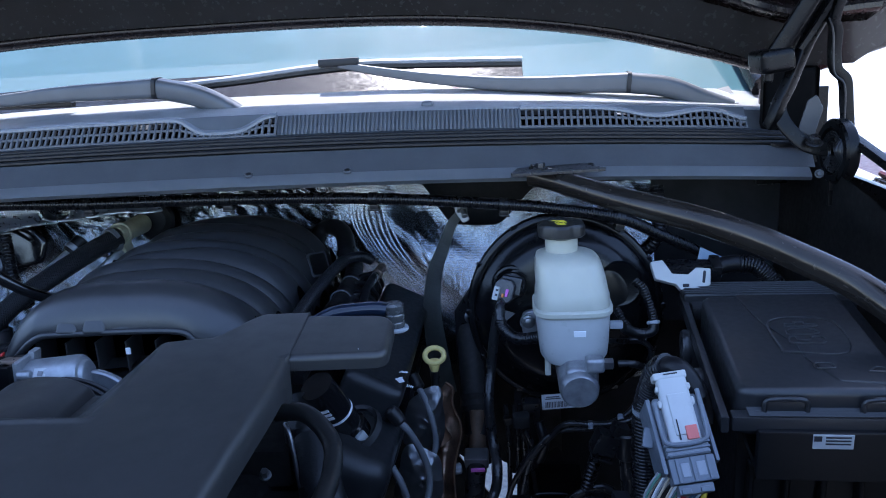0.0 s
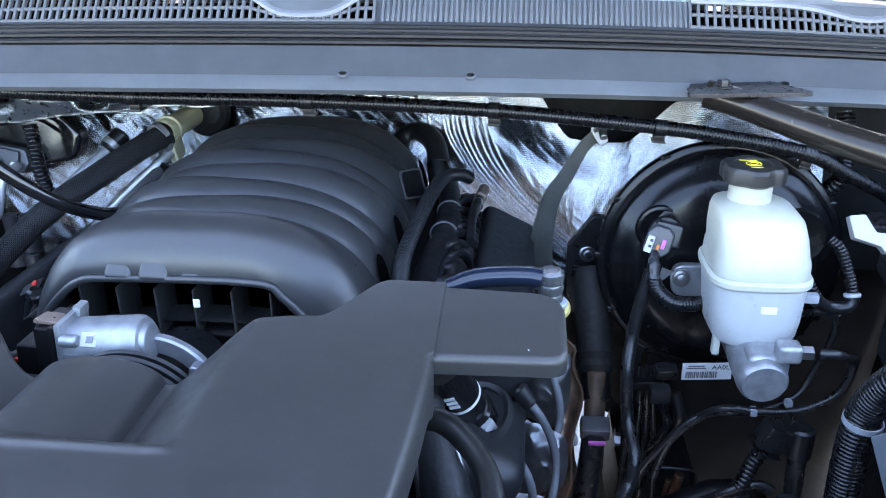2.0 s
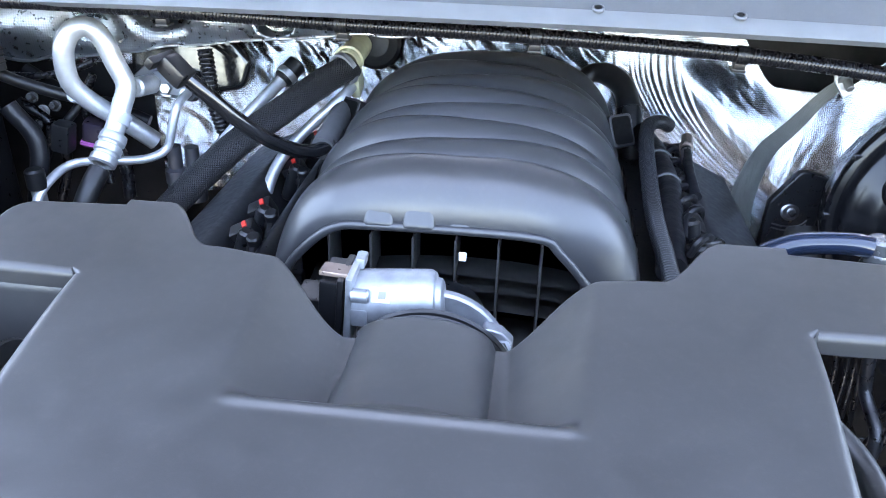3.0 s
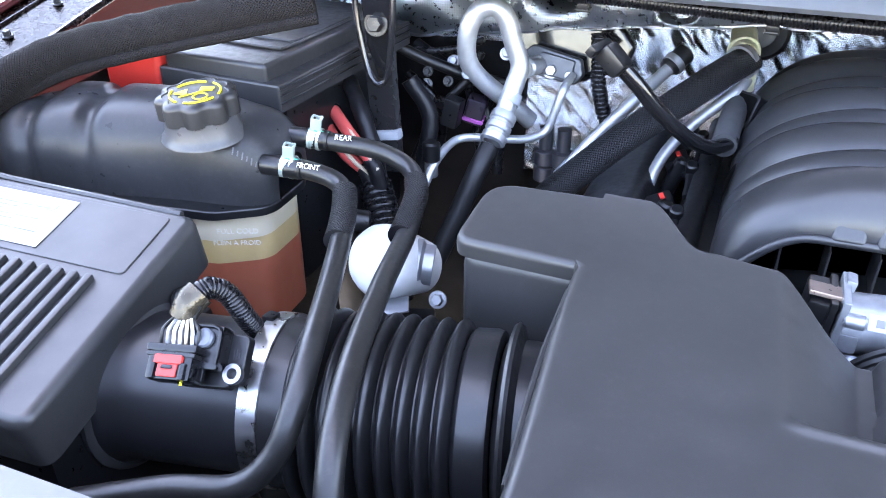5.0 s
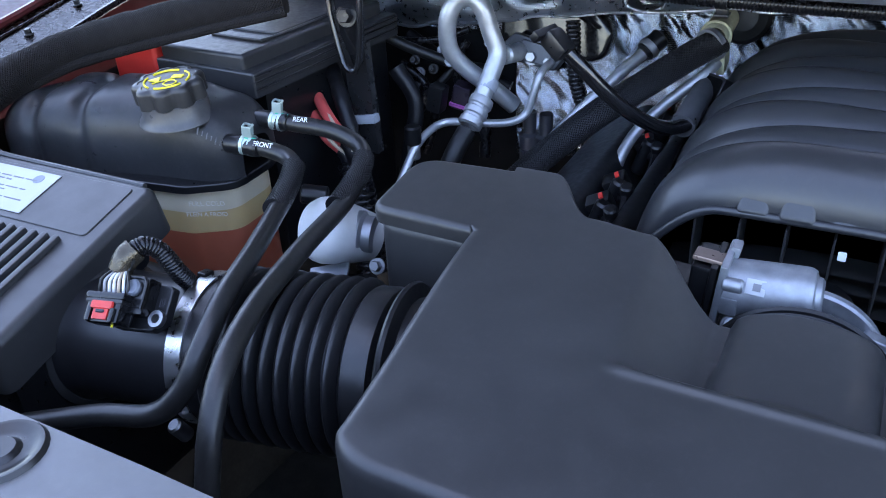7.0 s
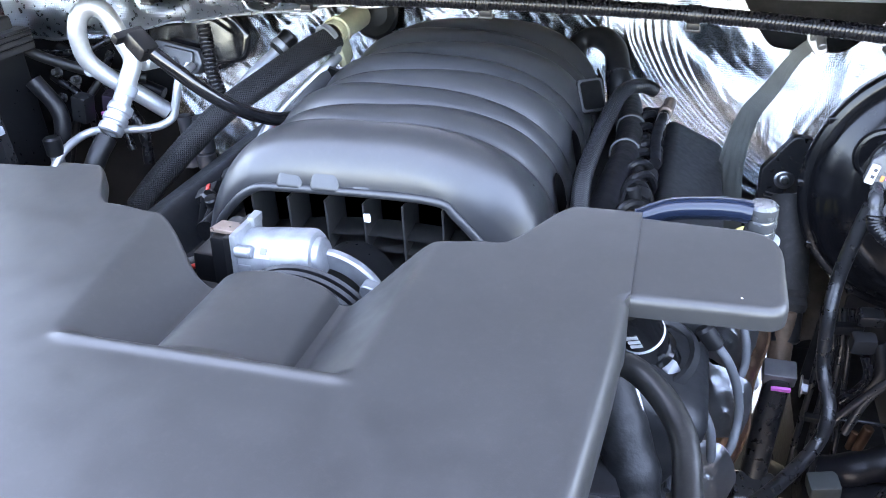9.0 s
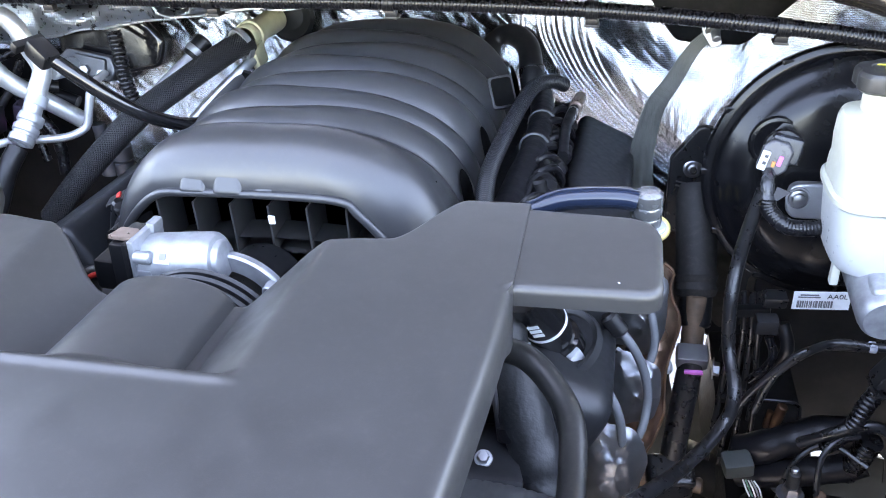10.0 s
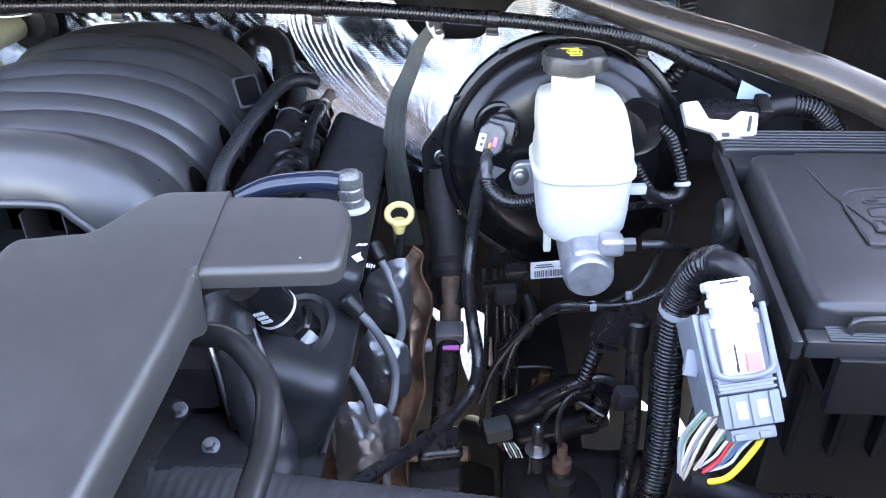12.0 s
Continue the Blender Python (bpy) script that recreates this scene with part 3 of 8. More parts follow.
for x0, x1 in ((-0.62, 0.145), (0.52, 0.88)):
    n = int((x1 - x0) / 0.0100)
    for i in range(n + 1):
        x = x0 + (x1 - x0) * i / n
        share("slat", sl, Matrix.Translation(at_grille(x, 0.5 * wavy(x))) @ pose(0, 0, 0, slope, 0, 0) @ Matrix.Diagonal((1, wavy(x), 1, 1)), cowl)
    for f in (0.02, 0.50):
        part("crossbar", tube([at_grille(x0 + (x1 - x0) * k / 40, f * min(1, wavy(x0 + (x1 - x0) * k / 40) + 0.1)) for k in range(41)], 0.0024, 6, 0.02), COWL, cowl)
    part("upper_frame", tube([at_grille(x0 + (x1 - x0) * k / 60, wavy(x0 + (x1 - x0) * k / 60)) + Vector((0, 0.002, 0.001)) for k in range(61)], 0.0048, 8, 0.01, flat=1.6), LIP, cowl, "pale scalloped upper frame")
    part("frame_skirt", grid(60, 2, lambda u, v: at_grille(x0 + (x1 - x0) * u, wavy(x0 + (x1 - x0) * u) * (1 - v) + 1.03 * v) + Vector((0, 0.001, 0.003)), thick=0.002), LIP, cowl)
    # black sheet behind the slats gives the gaps their shade by colour
    part("duct_shade", grid(20, 2, lambda u, v: at_grille(x0 + (x1 - x0) * u, v) + Vector((0, 0.024, -0.012)), thick=0.002), SHADE_BLACK, cowl)
for i in range(58):
    x = 0.155 + 0.36 * i / 57
    share("slat", sl, Matrix.Translation(at_grille(x, 0.5) + Vector((0, 0.0018, -0.0014))) @ pose(0, 0, 0, slope, 0, 0), cowl)
for x in (0.122, 0.266, 0.62):
    P = Matrix.Translation((x, 1.164 + bow(x), 1.266 + drop(x))) @ pose(0, 0, 0, 25, 0, 0)
    pc = part("push_clip", lathe([(0.0040, 0.0012), (0.0052, 0.0012), (0.0064, 0.0002), (0.0064, -0.002)], 20, P), WIPERM, cowl, "grey push clip")
    part("clip_centre", lathe([(0, 0.0006), (0.0034, 0.0006), (0.0040, 0.0002)], 16, P), BLACK, pc)
cap = part("nozzle_cap", box(0.018, 0.02, 0.026, pose(0.375, 1.295 + bow(0.375), 1.335), 0.006, 3), COWL, cowl, "small washer nozzle cover")
# bracket at the notch in the lip
nb = thing("brace_bracket", "black sheet bracket bolted to the cowl lip", "bracket")
part("plate", slab([(0.50, 1.150), (0.64, 1.165), (0.60, 1.235), (0.52, 1.235)], 1.246, 1.2505, 0.008, 0.001), SEMI, nb)
part("bolt", bolt(bmesh.new(), (0.545, 1.185, 1.2505), (0.545, 1.185, 2), 0.007), SEMI, nb)


def wiper(name, pts, w, label, blade):
    t = thing(name, label, "windshield wiper", "wipers")
    part("arm", tube(pts[3:], 0.0170, 16, 0.012, flat=w, r2=0.006, square=0.45), WIPERM, t)
    part("pivot_cap", cyl(0.023, 0.036, Matrix.Translation(Vector(pts[0]) - Vector((0, 0, 0.026))), 0.008), WIPERM, t)
    part("arm_root", tube(pts[:4], 0.0172, 18, 0.006, flat=w, square=0.65), WIPERM, t)
    part("hinge_joint", tube([Vector(pts[3]).lerp(Vector(pts[2]), 0.05) + Vector((0, -0.002, 0.001)), Vector(pts[3]).lerp(Vector(pts[4]), 0.02) + Vector((0, -0.002, 0.001))], 0.0178, 16, 0.004, flat=w, square=0.45), RUBBER, t, "dark hinge gap")
    part("blade", tube(blade, 0.0065, 8, 0.015, flat=1.2), RUBBER, t)
    part("blade_spine", tube([Vector(p) + Vector((0, -0.002, 0.007)) for p in blade], 0.0060, 8, 0.015, flat=1.4), LIP, t)
    e = Vector(pts[-1])
    part("blade_holder", box(0.07, 0.022, 0.014, Matrix.Translation(e + Vector((0, 0.004, 0.004))), 0.004), RUBBER, t)
    return t


wiper("wiper_arm", [(0.054, 1.355, 1.338), (0.031, 1.36, 1.352), (-0.014, 1.362, 1.374), (-0.082, 1.365, 1.390), (-0.257, 1.375, 1.389), (-0.36, 1.385, 1.384), (-0.62, 1.40, 1.372)], 1.0,
      "grey wiper arm resting low on the windshield", [(-0.25, 1.395, 1.372), (-0.45, 1.41, 1.372), (-0.80, 1.44, 1.360)])
wiper("wiper_arm", [(0.872, 1.42, 1.300), (0.828, 1.42, 1.318), (0.771, 1.42, 1.342), (0.705, 1.42, 1.353), (0.525, 1.43, 1.360), (0.391, 1.43, 1.376), (0.290, 1.43, 1.394), (0.215, 1.43, 1.410)], 1.0,
      "grey wiper arm lying along the windshield foot", [(-0.084, 1.445, 1.384), (0.04, 1.445, 1.391), (0.153, 1.445, 1.400), (0.254, 1.445, 1.404), (0.38, 1.447, 1.400), (0.53, 1.447, 1.394)])


def windscreen(u, v):
    x = -0.95 + 1.95 * u
    return Vector((x, 1.46 + 0.10 * (x / 0.9) ** 2 * 0.6 + 0.85 * v, 1.352 - 0.03 * (x / 0.9) ** 2 + 0.50 * v + 0.04 * math.sin(v * 3)))


ws = mesh("window_1", grid(24, 12, windscreen, thick=0.005), GLASS, "sloping tinted windshield with sky reflections", "windshield", kind="structure")
ws.visible_shadow = False
# dark strip paints the shade and reflection under the blade onto the glass
part("blade_shade_band", grid(40, 3, lambda u, v: windscreen(0.76 * u, 0.070 * v) + Vector((0, -0.004, 0.007)), thick=0.001), GLOSS, ws, "dark band painted for shade and reflection below the wiper blade")
mesh("dashboard", grid(20, 8, lambda u, v: Vector((-0.9 + 1.8 * u, 1.50 + 0.75 * v, 1.32 + 0.10 * math.sin(v * 2.6)))), TRIM,
     "dark dashboard top seen through the windshield", "dashboard")
cab = thing("cabin", "dark red cabin shell behind the windshield", "vehicle cabin")
part("rear_wall", box(1.85, 0.04, 1.0, pose(0, 3.2, 1.4), 0.01), TRIM, cab)
part("roof", box(1.6, 1.4, 0.04, pose(0, 3.0, 1.92), 0.015), PAINT, cab)
for s in (-1, 1):
    part("pillar", tube([(s * 0.97, 1.50, 1.33), (s * 0.90, 1.95, 1.66), (s * 0.80, 2.4, 1.9)], 0.04, 10), PAINTBLK, cab)
    part("door", box(0.05, 1.9, 1.45, pose(s * 0.98, 2.45, 1.20), 0.02), PAINTBLK, cab)


# ---- hood and its hinge ----
def hood_fn(u, v):
    x = (-1.105 + 2.21 * u) * (1.0 + 0.03 * smooth(0.02, 0.20, v))
    e = min(1.0, abs(x) / 0.93)
    y0, z0 = 1.385 + 0.02 * e * e, 1.490 - 0.122 * e ** 3 + 0.035 * max(0.0, (abs(x) - 1.05) / 0.055) ** 2
    return Vector((x, y0 - 0.80 * v, z0 + 1.15 * v ** 0.9 + 0.02 * math.sin(3.1 * v)))


hood = thing("hood", "raised black hood with a padded felt liner underneath", "car hood")
part("inner_panel", grid(40, 24, hood_fn, thick=0.02), PAINTBLK, hood)


def liner_fn(u, v):
    p = hood_fn(0.147 + 0.706 * u, 0.06 + 0.10 * abs(2 * u - 1) ** 5 + (0.86 - 0.10 * abs(2 * u - 1) ** 5) * v)
    k = math.sin(math.pi * min(1, max(0, u))) ** 0.3 * math.sin(math.pi * v) ** 0.3
    return p + Vector((0, -0.012, -0.012)) * (0.3 + k) + Vector((0, 0, 0))


part("liner", grid(40, 24, liner_fn, thick=0.006), LINER, hood, "dark padded felt liner")
part("rear_lip", tube([hood_fn(k / 16, 0.0) + Vector((0, 0.0, -0.004)) for k in range(17)], 0.014, 10, 0.02), PAINTBLK, hood)
# grey-brown strip paints the ground and sky mirrored in the hood's rim
part("edge_flange", grid(40, 2, lambda u, v: hood_fn(u, 0.004 + 0.040 * v) + Vector((0, -0.026, -0.010)), thick=0.002), LIPEDGE, hood, "edge flange coloured grey-brown for its reflection")
part("pressed_rib", tube([hood_fn(0.02 + 0.96 * k / 16, 0.055) + Vector((0, -0.02, -0.006)) for k in range(17)], 0.012, 10, 0.02, flat=1.8), PAINTBLK, hood)


def hinge():
    t = hood
    part("hinge_arm", tube([(0.889, 1.265, 1.285), (0.893, 1.26, 1.297), (0.901, 1.26, 1.321), (0.912, 1.26, 1.345), (0.923, 1.26, 1.375), (0.939, 1.26, 1.413), (0.963, 1.25, 1.461), (0.985, 1.23, 1.505)], 0.0082, 12, 0.008, flat=1.25, square=0.4), HINGEM, t)
    part("hinge_arm", tube([(0.925, 1.255, 1.395), (0.943, 1.25, 1.425), (0.965, 1.235, 1.470)], 0.0050, 10, 0.008, flat=1.6, square=0.4), HINGEM, t)
    part("outer_link", tube([(0.996, 1.25, 1.250), (0.995, 1.25, 1.280), (0.991, 1.25, 1.320), (0.987, 1.25, 1.350), (0.974, 1.25, 1.364), (0.970, 1.25, 1.390), (0.969, 1.245, 1.420), (0.962, 1.24, 1.436), (0.966, 1.23, 1.465)], 0.0072, 12, 0.006, flat=1.7, square=0.4), HINGEM, t)
    part("link_edge", tube([(0.985, 1.238, 1.255), (0.984, 1.236, 1.320), (0.980, 1.236, 1.346), (0.966, 1.236, 1.362), (0.961, 1.234, 1.415), (0.953, 1.230, 1.436)], 0.0018, 8, 0.006), SEMI, t)
    part("hood_bracket", box(0.050, 0.055, 0.034, pose(0.887, 1.262, 1.381, 0, -6, 8), 0.010, 4), HINGEM, t)
    part("bracket_rise", tube([(0.892, 1.262, 1.388), (0.912, 1.25, 1.425), (0.935, 1.235, 1.470)], 0.013, 16, 0.008, square=0.5), HINGEM, t)
    part("bracket_pin", cyl(0.0065, 0.030, pose(0.884, 1.262, 1.350), 0.002, 16), HINGEM, t)
    part("base_yoke", tube([(0.899, 1.262, 1.322), (0.902, 1.26, 1.302), (0.912, 1.255, 1.283), (0.935, 1.25, 1.259), (0.962, 1.25, 1.250), (0.990, 1.25, 1.248)], 0.0030, 12, 0.005, flat=3.6, square=0.4, up=(0, 1, 0)), HINGEM, t)
    part("yoke_bolt", bolt(bmesh.new(), (0.945, 1.240, 1.261), (0.945, 1.15, 1.45), 0.0085, 0.009), SEMI, t)
    part("stay_sheet", slab([(0.942, 1.272), (0.966, 1.262), (0.978, 1.305), (0.968, 1.326), (0.955, 1.318)], 0, 0.003, 0.004, 0.001, pose(0, 1.300, 0, 90, 0, 0)), WIPERM, t, "grey painted stay")
    M = pose(0.976, 1.235, 1.248, 90, 0, -84) @ Matrix.Scale(0.88, 4)
    part("spring_housing", lathe([(0, -0.012), (0.052, -0.012), (0.054, -0.008), (0.054, 0.006), (0.050, 0.010), (0.040, 0.010), (0.038, 0.002), (0, 0.002)], 40, M), HINGEM, t)
    sp = []
    for k in range(150):
        a = k * 0.30
        r = 0.006 + 0.030 * k / 150
        sp.append(M @ Vector((r * math.cos(a), r * math.sin(a), 0.007)))
    part("spring", tube(sp, 0.0015, 6, 0.004), SEMI, t, "flat coiled spring")
    part("spring_tail", box(0.010, 0.006, 0.04, pose(0.972, 1.235, 1.188), 0.002), HINGEM, t)
    part("bolt", bolt(bmesh.new(), (0.955, 1.240, 1.215), (0.755, 0.44, 1.415), 0.0045, 0.006), SEMI, t)
    part("mount_plate", slab([(0.90, 1.30), (1.02, 1.30), (1.02, 1.40), (0.90, 1.40)], 1.250, 1.256, 0.01, 0.002), HINGEM, t)
    w = thing("cowl_side_panel", "black recess panel at the end of the cowl", "body panel")
    part("back", box(0.11, 0.012, 0.16, pose(0.975, 1.42, 1.25), 0.003), HINGEM, w)
    # solid black block in place of the shaded recess at the hinge
    part("hollow", box(0.085, 0.010, 0.100, pose(0.945, 1.350, 1.318), 0.012, 3), SHADE_BLACK, w, "black block painted for the shade behind the hinge")
    part("side", box(0.012, 0.30, 0.15, pose(1.03, 1.30, 1.125), 0.003), HINGEM, w)
    part("shelf", box(0.09, 0.10, 0.010, pose(0.985, 1.38, 1.235), 0.003), HINGEM, w)
    part("fender_strut", tube([(0.985, 1.22, 1.272), (1.012, 1.16, 1.240), (1.04, 1.09, 1.205), (1.06, 1.05, 1.19)], 0.0065, 10, flat=1.6, square=0.5), HINGEM, w)
    part("foot_plate", slab([(0.975, 1.02), (1.07, 1.00), (1.08, 1.10), (0.985, 1.12)], 1.165, 1.172, 0.01, 0.002), HINGEM, w)
    return t


hinge()


def fender(s):
    t = thing("fender", "glossy dark red fender with a flanged inner edge", "fender", "fenders")
    e = lambda y: (0.893 + 0.055 * smooth(0.80, 1.15, y)) if s < 0 else (0.965 + 0.10 * smooth(0.75, 1.2, y))
    h = lambda y: 1.130 + 0.125 * (y - 0.45) if s < 0 else 1.135 + 0.0273 * (y - 0.3)
    fw = 0.105 if s < 0 else 0.06
    part("flange", grid(24, 3, lambda u, v: Vector((s * (e(0.3 + 1.1 * u) + fw * v), 0.3 + 1.1 * u, h(0.3 + 1.1 * u) + 0.012 * v)), thick=0.003), PAINTBLK, t)
    part("flange_step", tube([(s * (e(0.3 + 1.1 * k / 12) + fw - 0.008), 0.3 + 1.1 * k / 12, h(0.3 + 1.1 * k / 12) + 0.017) for k in range(13)], 0.006, 8), PAINT, t)
    part("outer_skin", grid(24, 10, lambda u, v: Vector((s * (e(0.1 + 1.5 * u) + fw - 0.005 + 0.16 * math.sin(v * 1.5)), 0.1 + 1.5 * u, h(0.1 + 1.5 * u) + 0.009 + 0.010 * math.sin(v * 3.0) - 1.2 * max(0.0, v - 0.38) ** 2)), thick=0.004), PAINT, t)
    part("inner_bead", tube([(s * e(0.3 + 1.1 * k / 12), 0.3 + 1.1 * k / 12, h(0.3 + 1.1 * k / 12) + 0.002) for k in range(13)], 0.005, 8), PAINTBLK, t)
    part("pressed_line", tube([(s * (e(0.3 + 1.1 * k / 12) + 0.72 * fw), 0.3 + 1.1 * k / 12, h(0.3 + 1.1 * k / 12) + 0.009) for k in range(13)], 0.0032, 8), PAINTBLK, t)
    for y in (0.75, 0.837, 0.919, 1.019):
        p = Vector((s * (e(y) + 0.47 * fw), y, h(y) + 0.006))
        part("screw", bolt(bmesh.new(), p, p + Vector((0, -0.12, 1)), 0.0042, 0.006), SEMI, t)
    return t


fender(-1)
fender(1)
WS = [(-0.868, 0.735, 1.152), (-0.872, 0.765, 1.160), (-0.878, 0.81, 1.171), (-0.880, 0.853, 1.178), (-0.862, 0.908, 1.190), (-0.800, 0.945, 1.206), (-0.717, 0.975, 1.225), (-0.635, 1.001, 1.243), (-0.612, 1.012, 1.248)]
seal = thing("weather_seal", "thick black woven fabric seal beside the fender", "weather seal")
part("cloth", tube(WS, 0.0225, 18, 0.01, flat=0.9, lumps=0.08), CLOTH, seal)
part("hem", tube([Vector(p) + Vector((0.012, -0.014, -0.016)) for p in WS], 0.006, 8, 0.01, lumps=0.15), CLOTH, seal, "folded lower hem")

# front shroud over the radiator
sh = thing("radiator_shroud", "flat grey plastic shroud over the radiator support", "shroud")
part("panel", slab([(-0.85, 0.10), (0.85, 0.10), (0.85, 0.40), (0.50, 0.466), (-0.30, 0.469), (-0.50, 0.466), (-0.60, 0.447), (-0.85, 0.40)], 1.118, 1.140, 0.01, 0.006), SHROUD, sh)
part("fastener", lathe([(0, 0.004), (0.009, 0.004), (0.012, 0.001), (0.017, 0.0005), (0.021, 0.003), (0.024, 0.003), (0.026, 0.0)], 28, pose(-0.381, 0.441, 1.1401)), BLACK, sh, "round black push fastener")
mesh("radiator_support", box(1.7, 0.05, 0.55, pose(0, 0.44, 0.84), 0.01), DIRTY, "dark radiator and its support frame", "radiator", kind="structure")


# ---- engine ----
def manifold_z(x, y):
    """Runners from both banks over one arch: broad at their own bank, drawn to a thin rib at the other, swept back at the feet."""
    q = min(1.0, abs(x) / 0.178)
    base = 0.998 + 0.124 * math.sqrt(max(0.0, 1 - q ** 2.4))
    f = smooth(-0.15, 0.15, x)
    back = 0.040 * (abs(x) / 0.165) ** 1.6
    K, acc = 1900.0, 1.0
    for k in range(0, 5):
        for yc, g in ((1.036 + 0.115 * k, f), (1.096 + 0.115 * k, 1 - f)):
            w, h = 0.034 + 0.016 * g, 0.0335 + 0.0095 * g ** 0.6
            acc += math.exp(K * h * max(-0.4, 1 - abs((y - yc - back) / w) ** 2.0))
    d = (y - 0.984 - 0.75 * back) / (0.050 + 0.006 * q)
    acc += math.exp(K * 0.0405 * max(-0.4, 1 - abs(d) ** 2.2))
    return base + math.log(acc) / K


SOCKET = mat("dark_moulded_plastic", (0.013, 0.0132, 0.0145), 0.34, spec=0.45, grain=0.3, var=0.1)


def manifold():
    t = thing("intake_manifold", "matte black plastic intake manifold with arched runners", "intake manifold")

    rim = [(-0.165, 0.955, 1.035), (-0.148, 0.955, 1.065), (-0.112, 0.955, 1.097), (-0.07, 0.955, 1.103), (0.07, 0.955, 1.103), (0.098, 0.955, 1.088), (0.135, 0.955, 1.045), (0.16, 0.955, 1.01)]

    def rim_z(x):
        if x <= rim[0][0]:
            return 1.0 + (rim[0][2] - 1.0) * max(0.0, (x + 0.178) / 0.013)
        for p, q in zip(rim, rim[1:]):
            if x <= q[0]:
                return p[2] + (q[2] - p[2]) * (x - p[0]) / (q[0] - p[0])
        return 1.005

    def fn(u, v):
        a = -1 + 2 * u
        x = 0.178 * math.copysign(math.sin(abs(a) * math.pi / 2), a)
        f = v * 1.12 - 0.12
        y = 0.955 + 0.47 * f + 0.03 if f > 0 else 0.955 + 0.03 * (1 - math.sqrt(1 - (1 + f / 0.12) ** 2))
        crest = 1.003
        if y < crest:
            zr = rim_z(x)
            z = zr + (manifold_z(x, crest) - zr) * math.sqrt(max(0.0, 1 - ((crest - y) / 0.048) ** 2))
        else:
            z = manifold_z(x, y)
        return Vector((x, y, z - 0.06 * smooth(1.40, 1.46, y) ** 2))
    part("runner_shell", grid(110, 320, fn), MANIF, t)
    part("lower_half", box(0.34, 0.43, 0.10, pose(0, 1.235, 0.955), 0.01), BLACK, t)
    part("mouth_rim", tube(rim, 0.0044, 10, 0.006), MANIF, t)
    # black sheet puts the mouth's inner shade behind the ribs
    part("mouth_shade", grid(20, 8, lambda u, v: Vector((-0.16 + 0.32 * u, 1.012, 0.95 + 0.15 * v)), thick=0.003), SHADE_BLACK, t)
    for i in range(7):
        x = -0.118 + 0.040 * i
        part("rib", box(0.0022, 0.045, 0.14, pose(x, 0.986, 1.018), 0.0006, 1), COVER, t)
    for z in (1.052, 1.036, 1.016):
        part("rib", grid(24, 2, lambda u, v: Vector((-0.145 + 0.29 * u, 0.966 + 0.014 * (2 * u - 1.1) ** 2 + 0.030 * v, z - 0.024 * (2 * u - 1.1) ** 2 + 0.004 * v)), thick=0.0018), COVER, t)
    part("paint_spot", box(0.007, 0.002, 0.009, pose(0.010, 0.953, 1.079), 0.0008, 1), PRINT, t, "white paint spot")
    for x, w, h in ((-0.068, 0.030, 0.022), (-0.031, 0.032, 0.026), (0.006, 0.024, 0.014)):
        part("moulded_pad", box(w, 0.012, h, pose(x, 0.9600, 1.1000 + h / 2, -27, 0, 0), 0.0059, 5, taper=0.86), MANIF, t)

    # black patches on both flanks of the shell, for shade inside arched ports
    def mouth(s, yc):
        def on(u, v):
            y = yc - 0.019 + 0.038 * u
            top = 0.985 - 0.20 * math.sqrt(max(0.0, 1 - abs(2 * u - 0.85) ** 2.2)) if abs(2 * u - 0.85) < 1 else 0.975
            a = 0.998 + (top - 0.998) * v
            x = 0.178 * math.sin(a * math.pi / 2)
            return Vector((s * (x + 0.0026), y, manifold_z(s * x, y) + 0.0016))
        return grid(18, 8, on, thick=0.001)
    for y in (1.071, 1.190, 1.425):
        part("port_shade", mouth(1, y), SHADE_BLACK, t, "black patch painted for the shade in a port")
        part("port_shade", mouth(-1, y + 0.06), SHADE_BLACK, t, "black patch painted for the shade in a port")
    for s in (1, -1):
        m = along((s * 0.168, 1.318, 1.080), (s * 0.168 + s * 0.45, 1.318 - 0.70, 1.080 + 0.46))
        b = slab([(-0.017, -0.021), (0.017, -0.021), (0.017, 0.021), (-0.017, 0.021)], 0, 0.022, 0.006, 0.001, m)
        part("square_socket", b, SOCKET, t)
        # solid face; a black plate paints the shade of its hollow
        part("socket_shade", slab([(-0.0138, -0.0176), (0.0138, -0.0176), (0.0138, 0.0176), (-0.0138, 0.0176)], 0.0222, 0.0228, 0.005, 0, m), SHADE_BLACK, t)
    for q in (1, -1):
        part("side_flange", box(0.060, 0.44, 0.012, pose(q * 0.188, 1.22, 1.012), 0.003), BLACK, t)
    part("stud", cyl(0.006, 0.03, pose(0.172, 1.035, 1.03), 0.001, 14), STEEL, t)
    return t


manifold()


def engine_block():
    t = thing("engine_block", "dark engine block below the manifold", "engine")
    part("block", box(0.40, 0.72, 0.42, pose(0, 1.10, 0.74), 0.02), DIRTY, t)
    part("valley", box(0.46, 0.58, 0.05, pose(0, 1.16, 0.955), 0.01), DIRTY, t)
    part("front_housing", box(0.30, 0.20, 0.36, pose(0, 0.72, 0.78), 0.03), DIRTY, t)
    return t


engine_block()


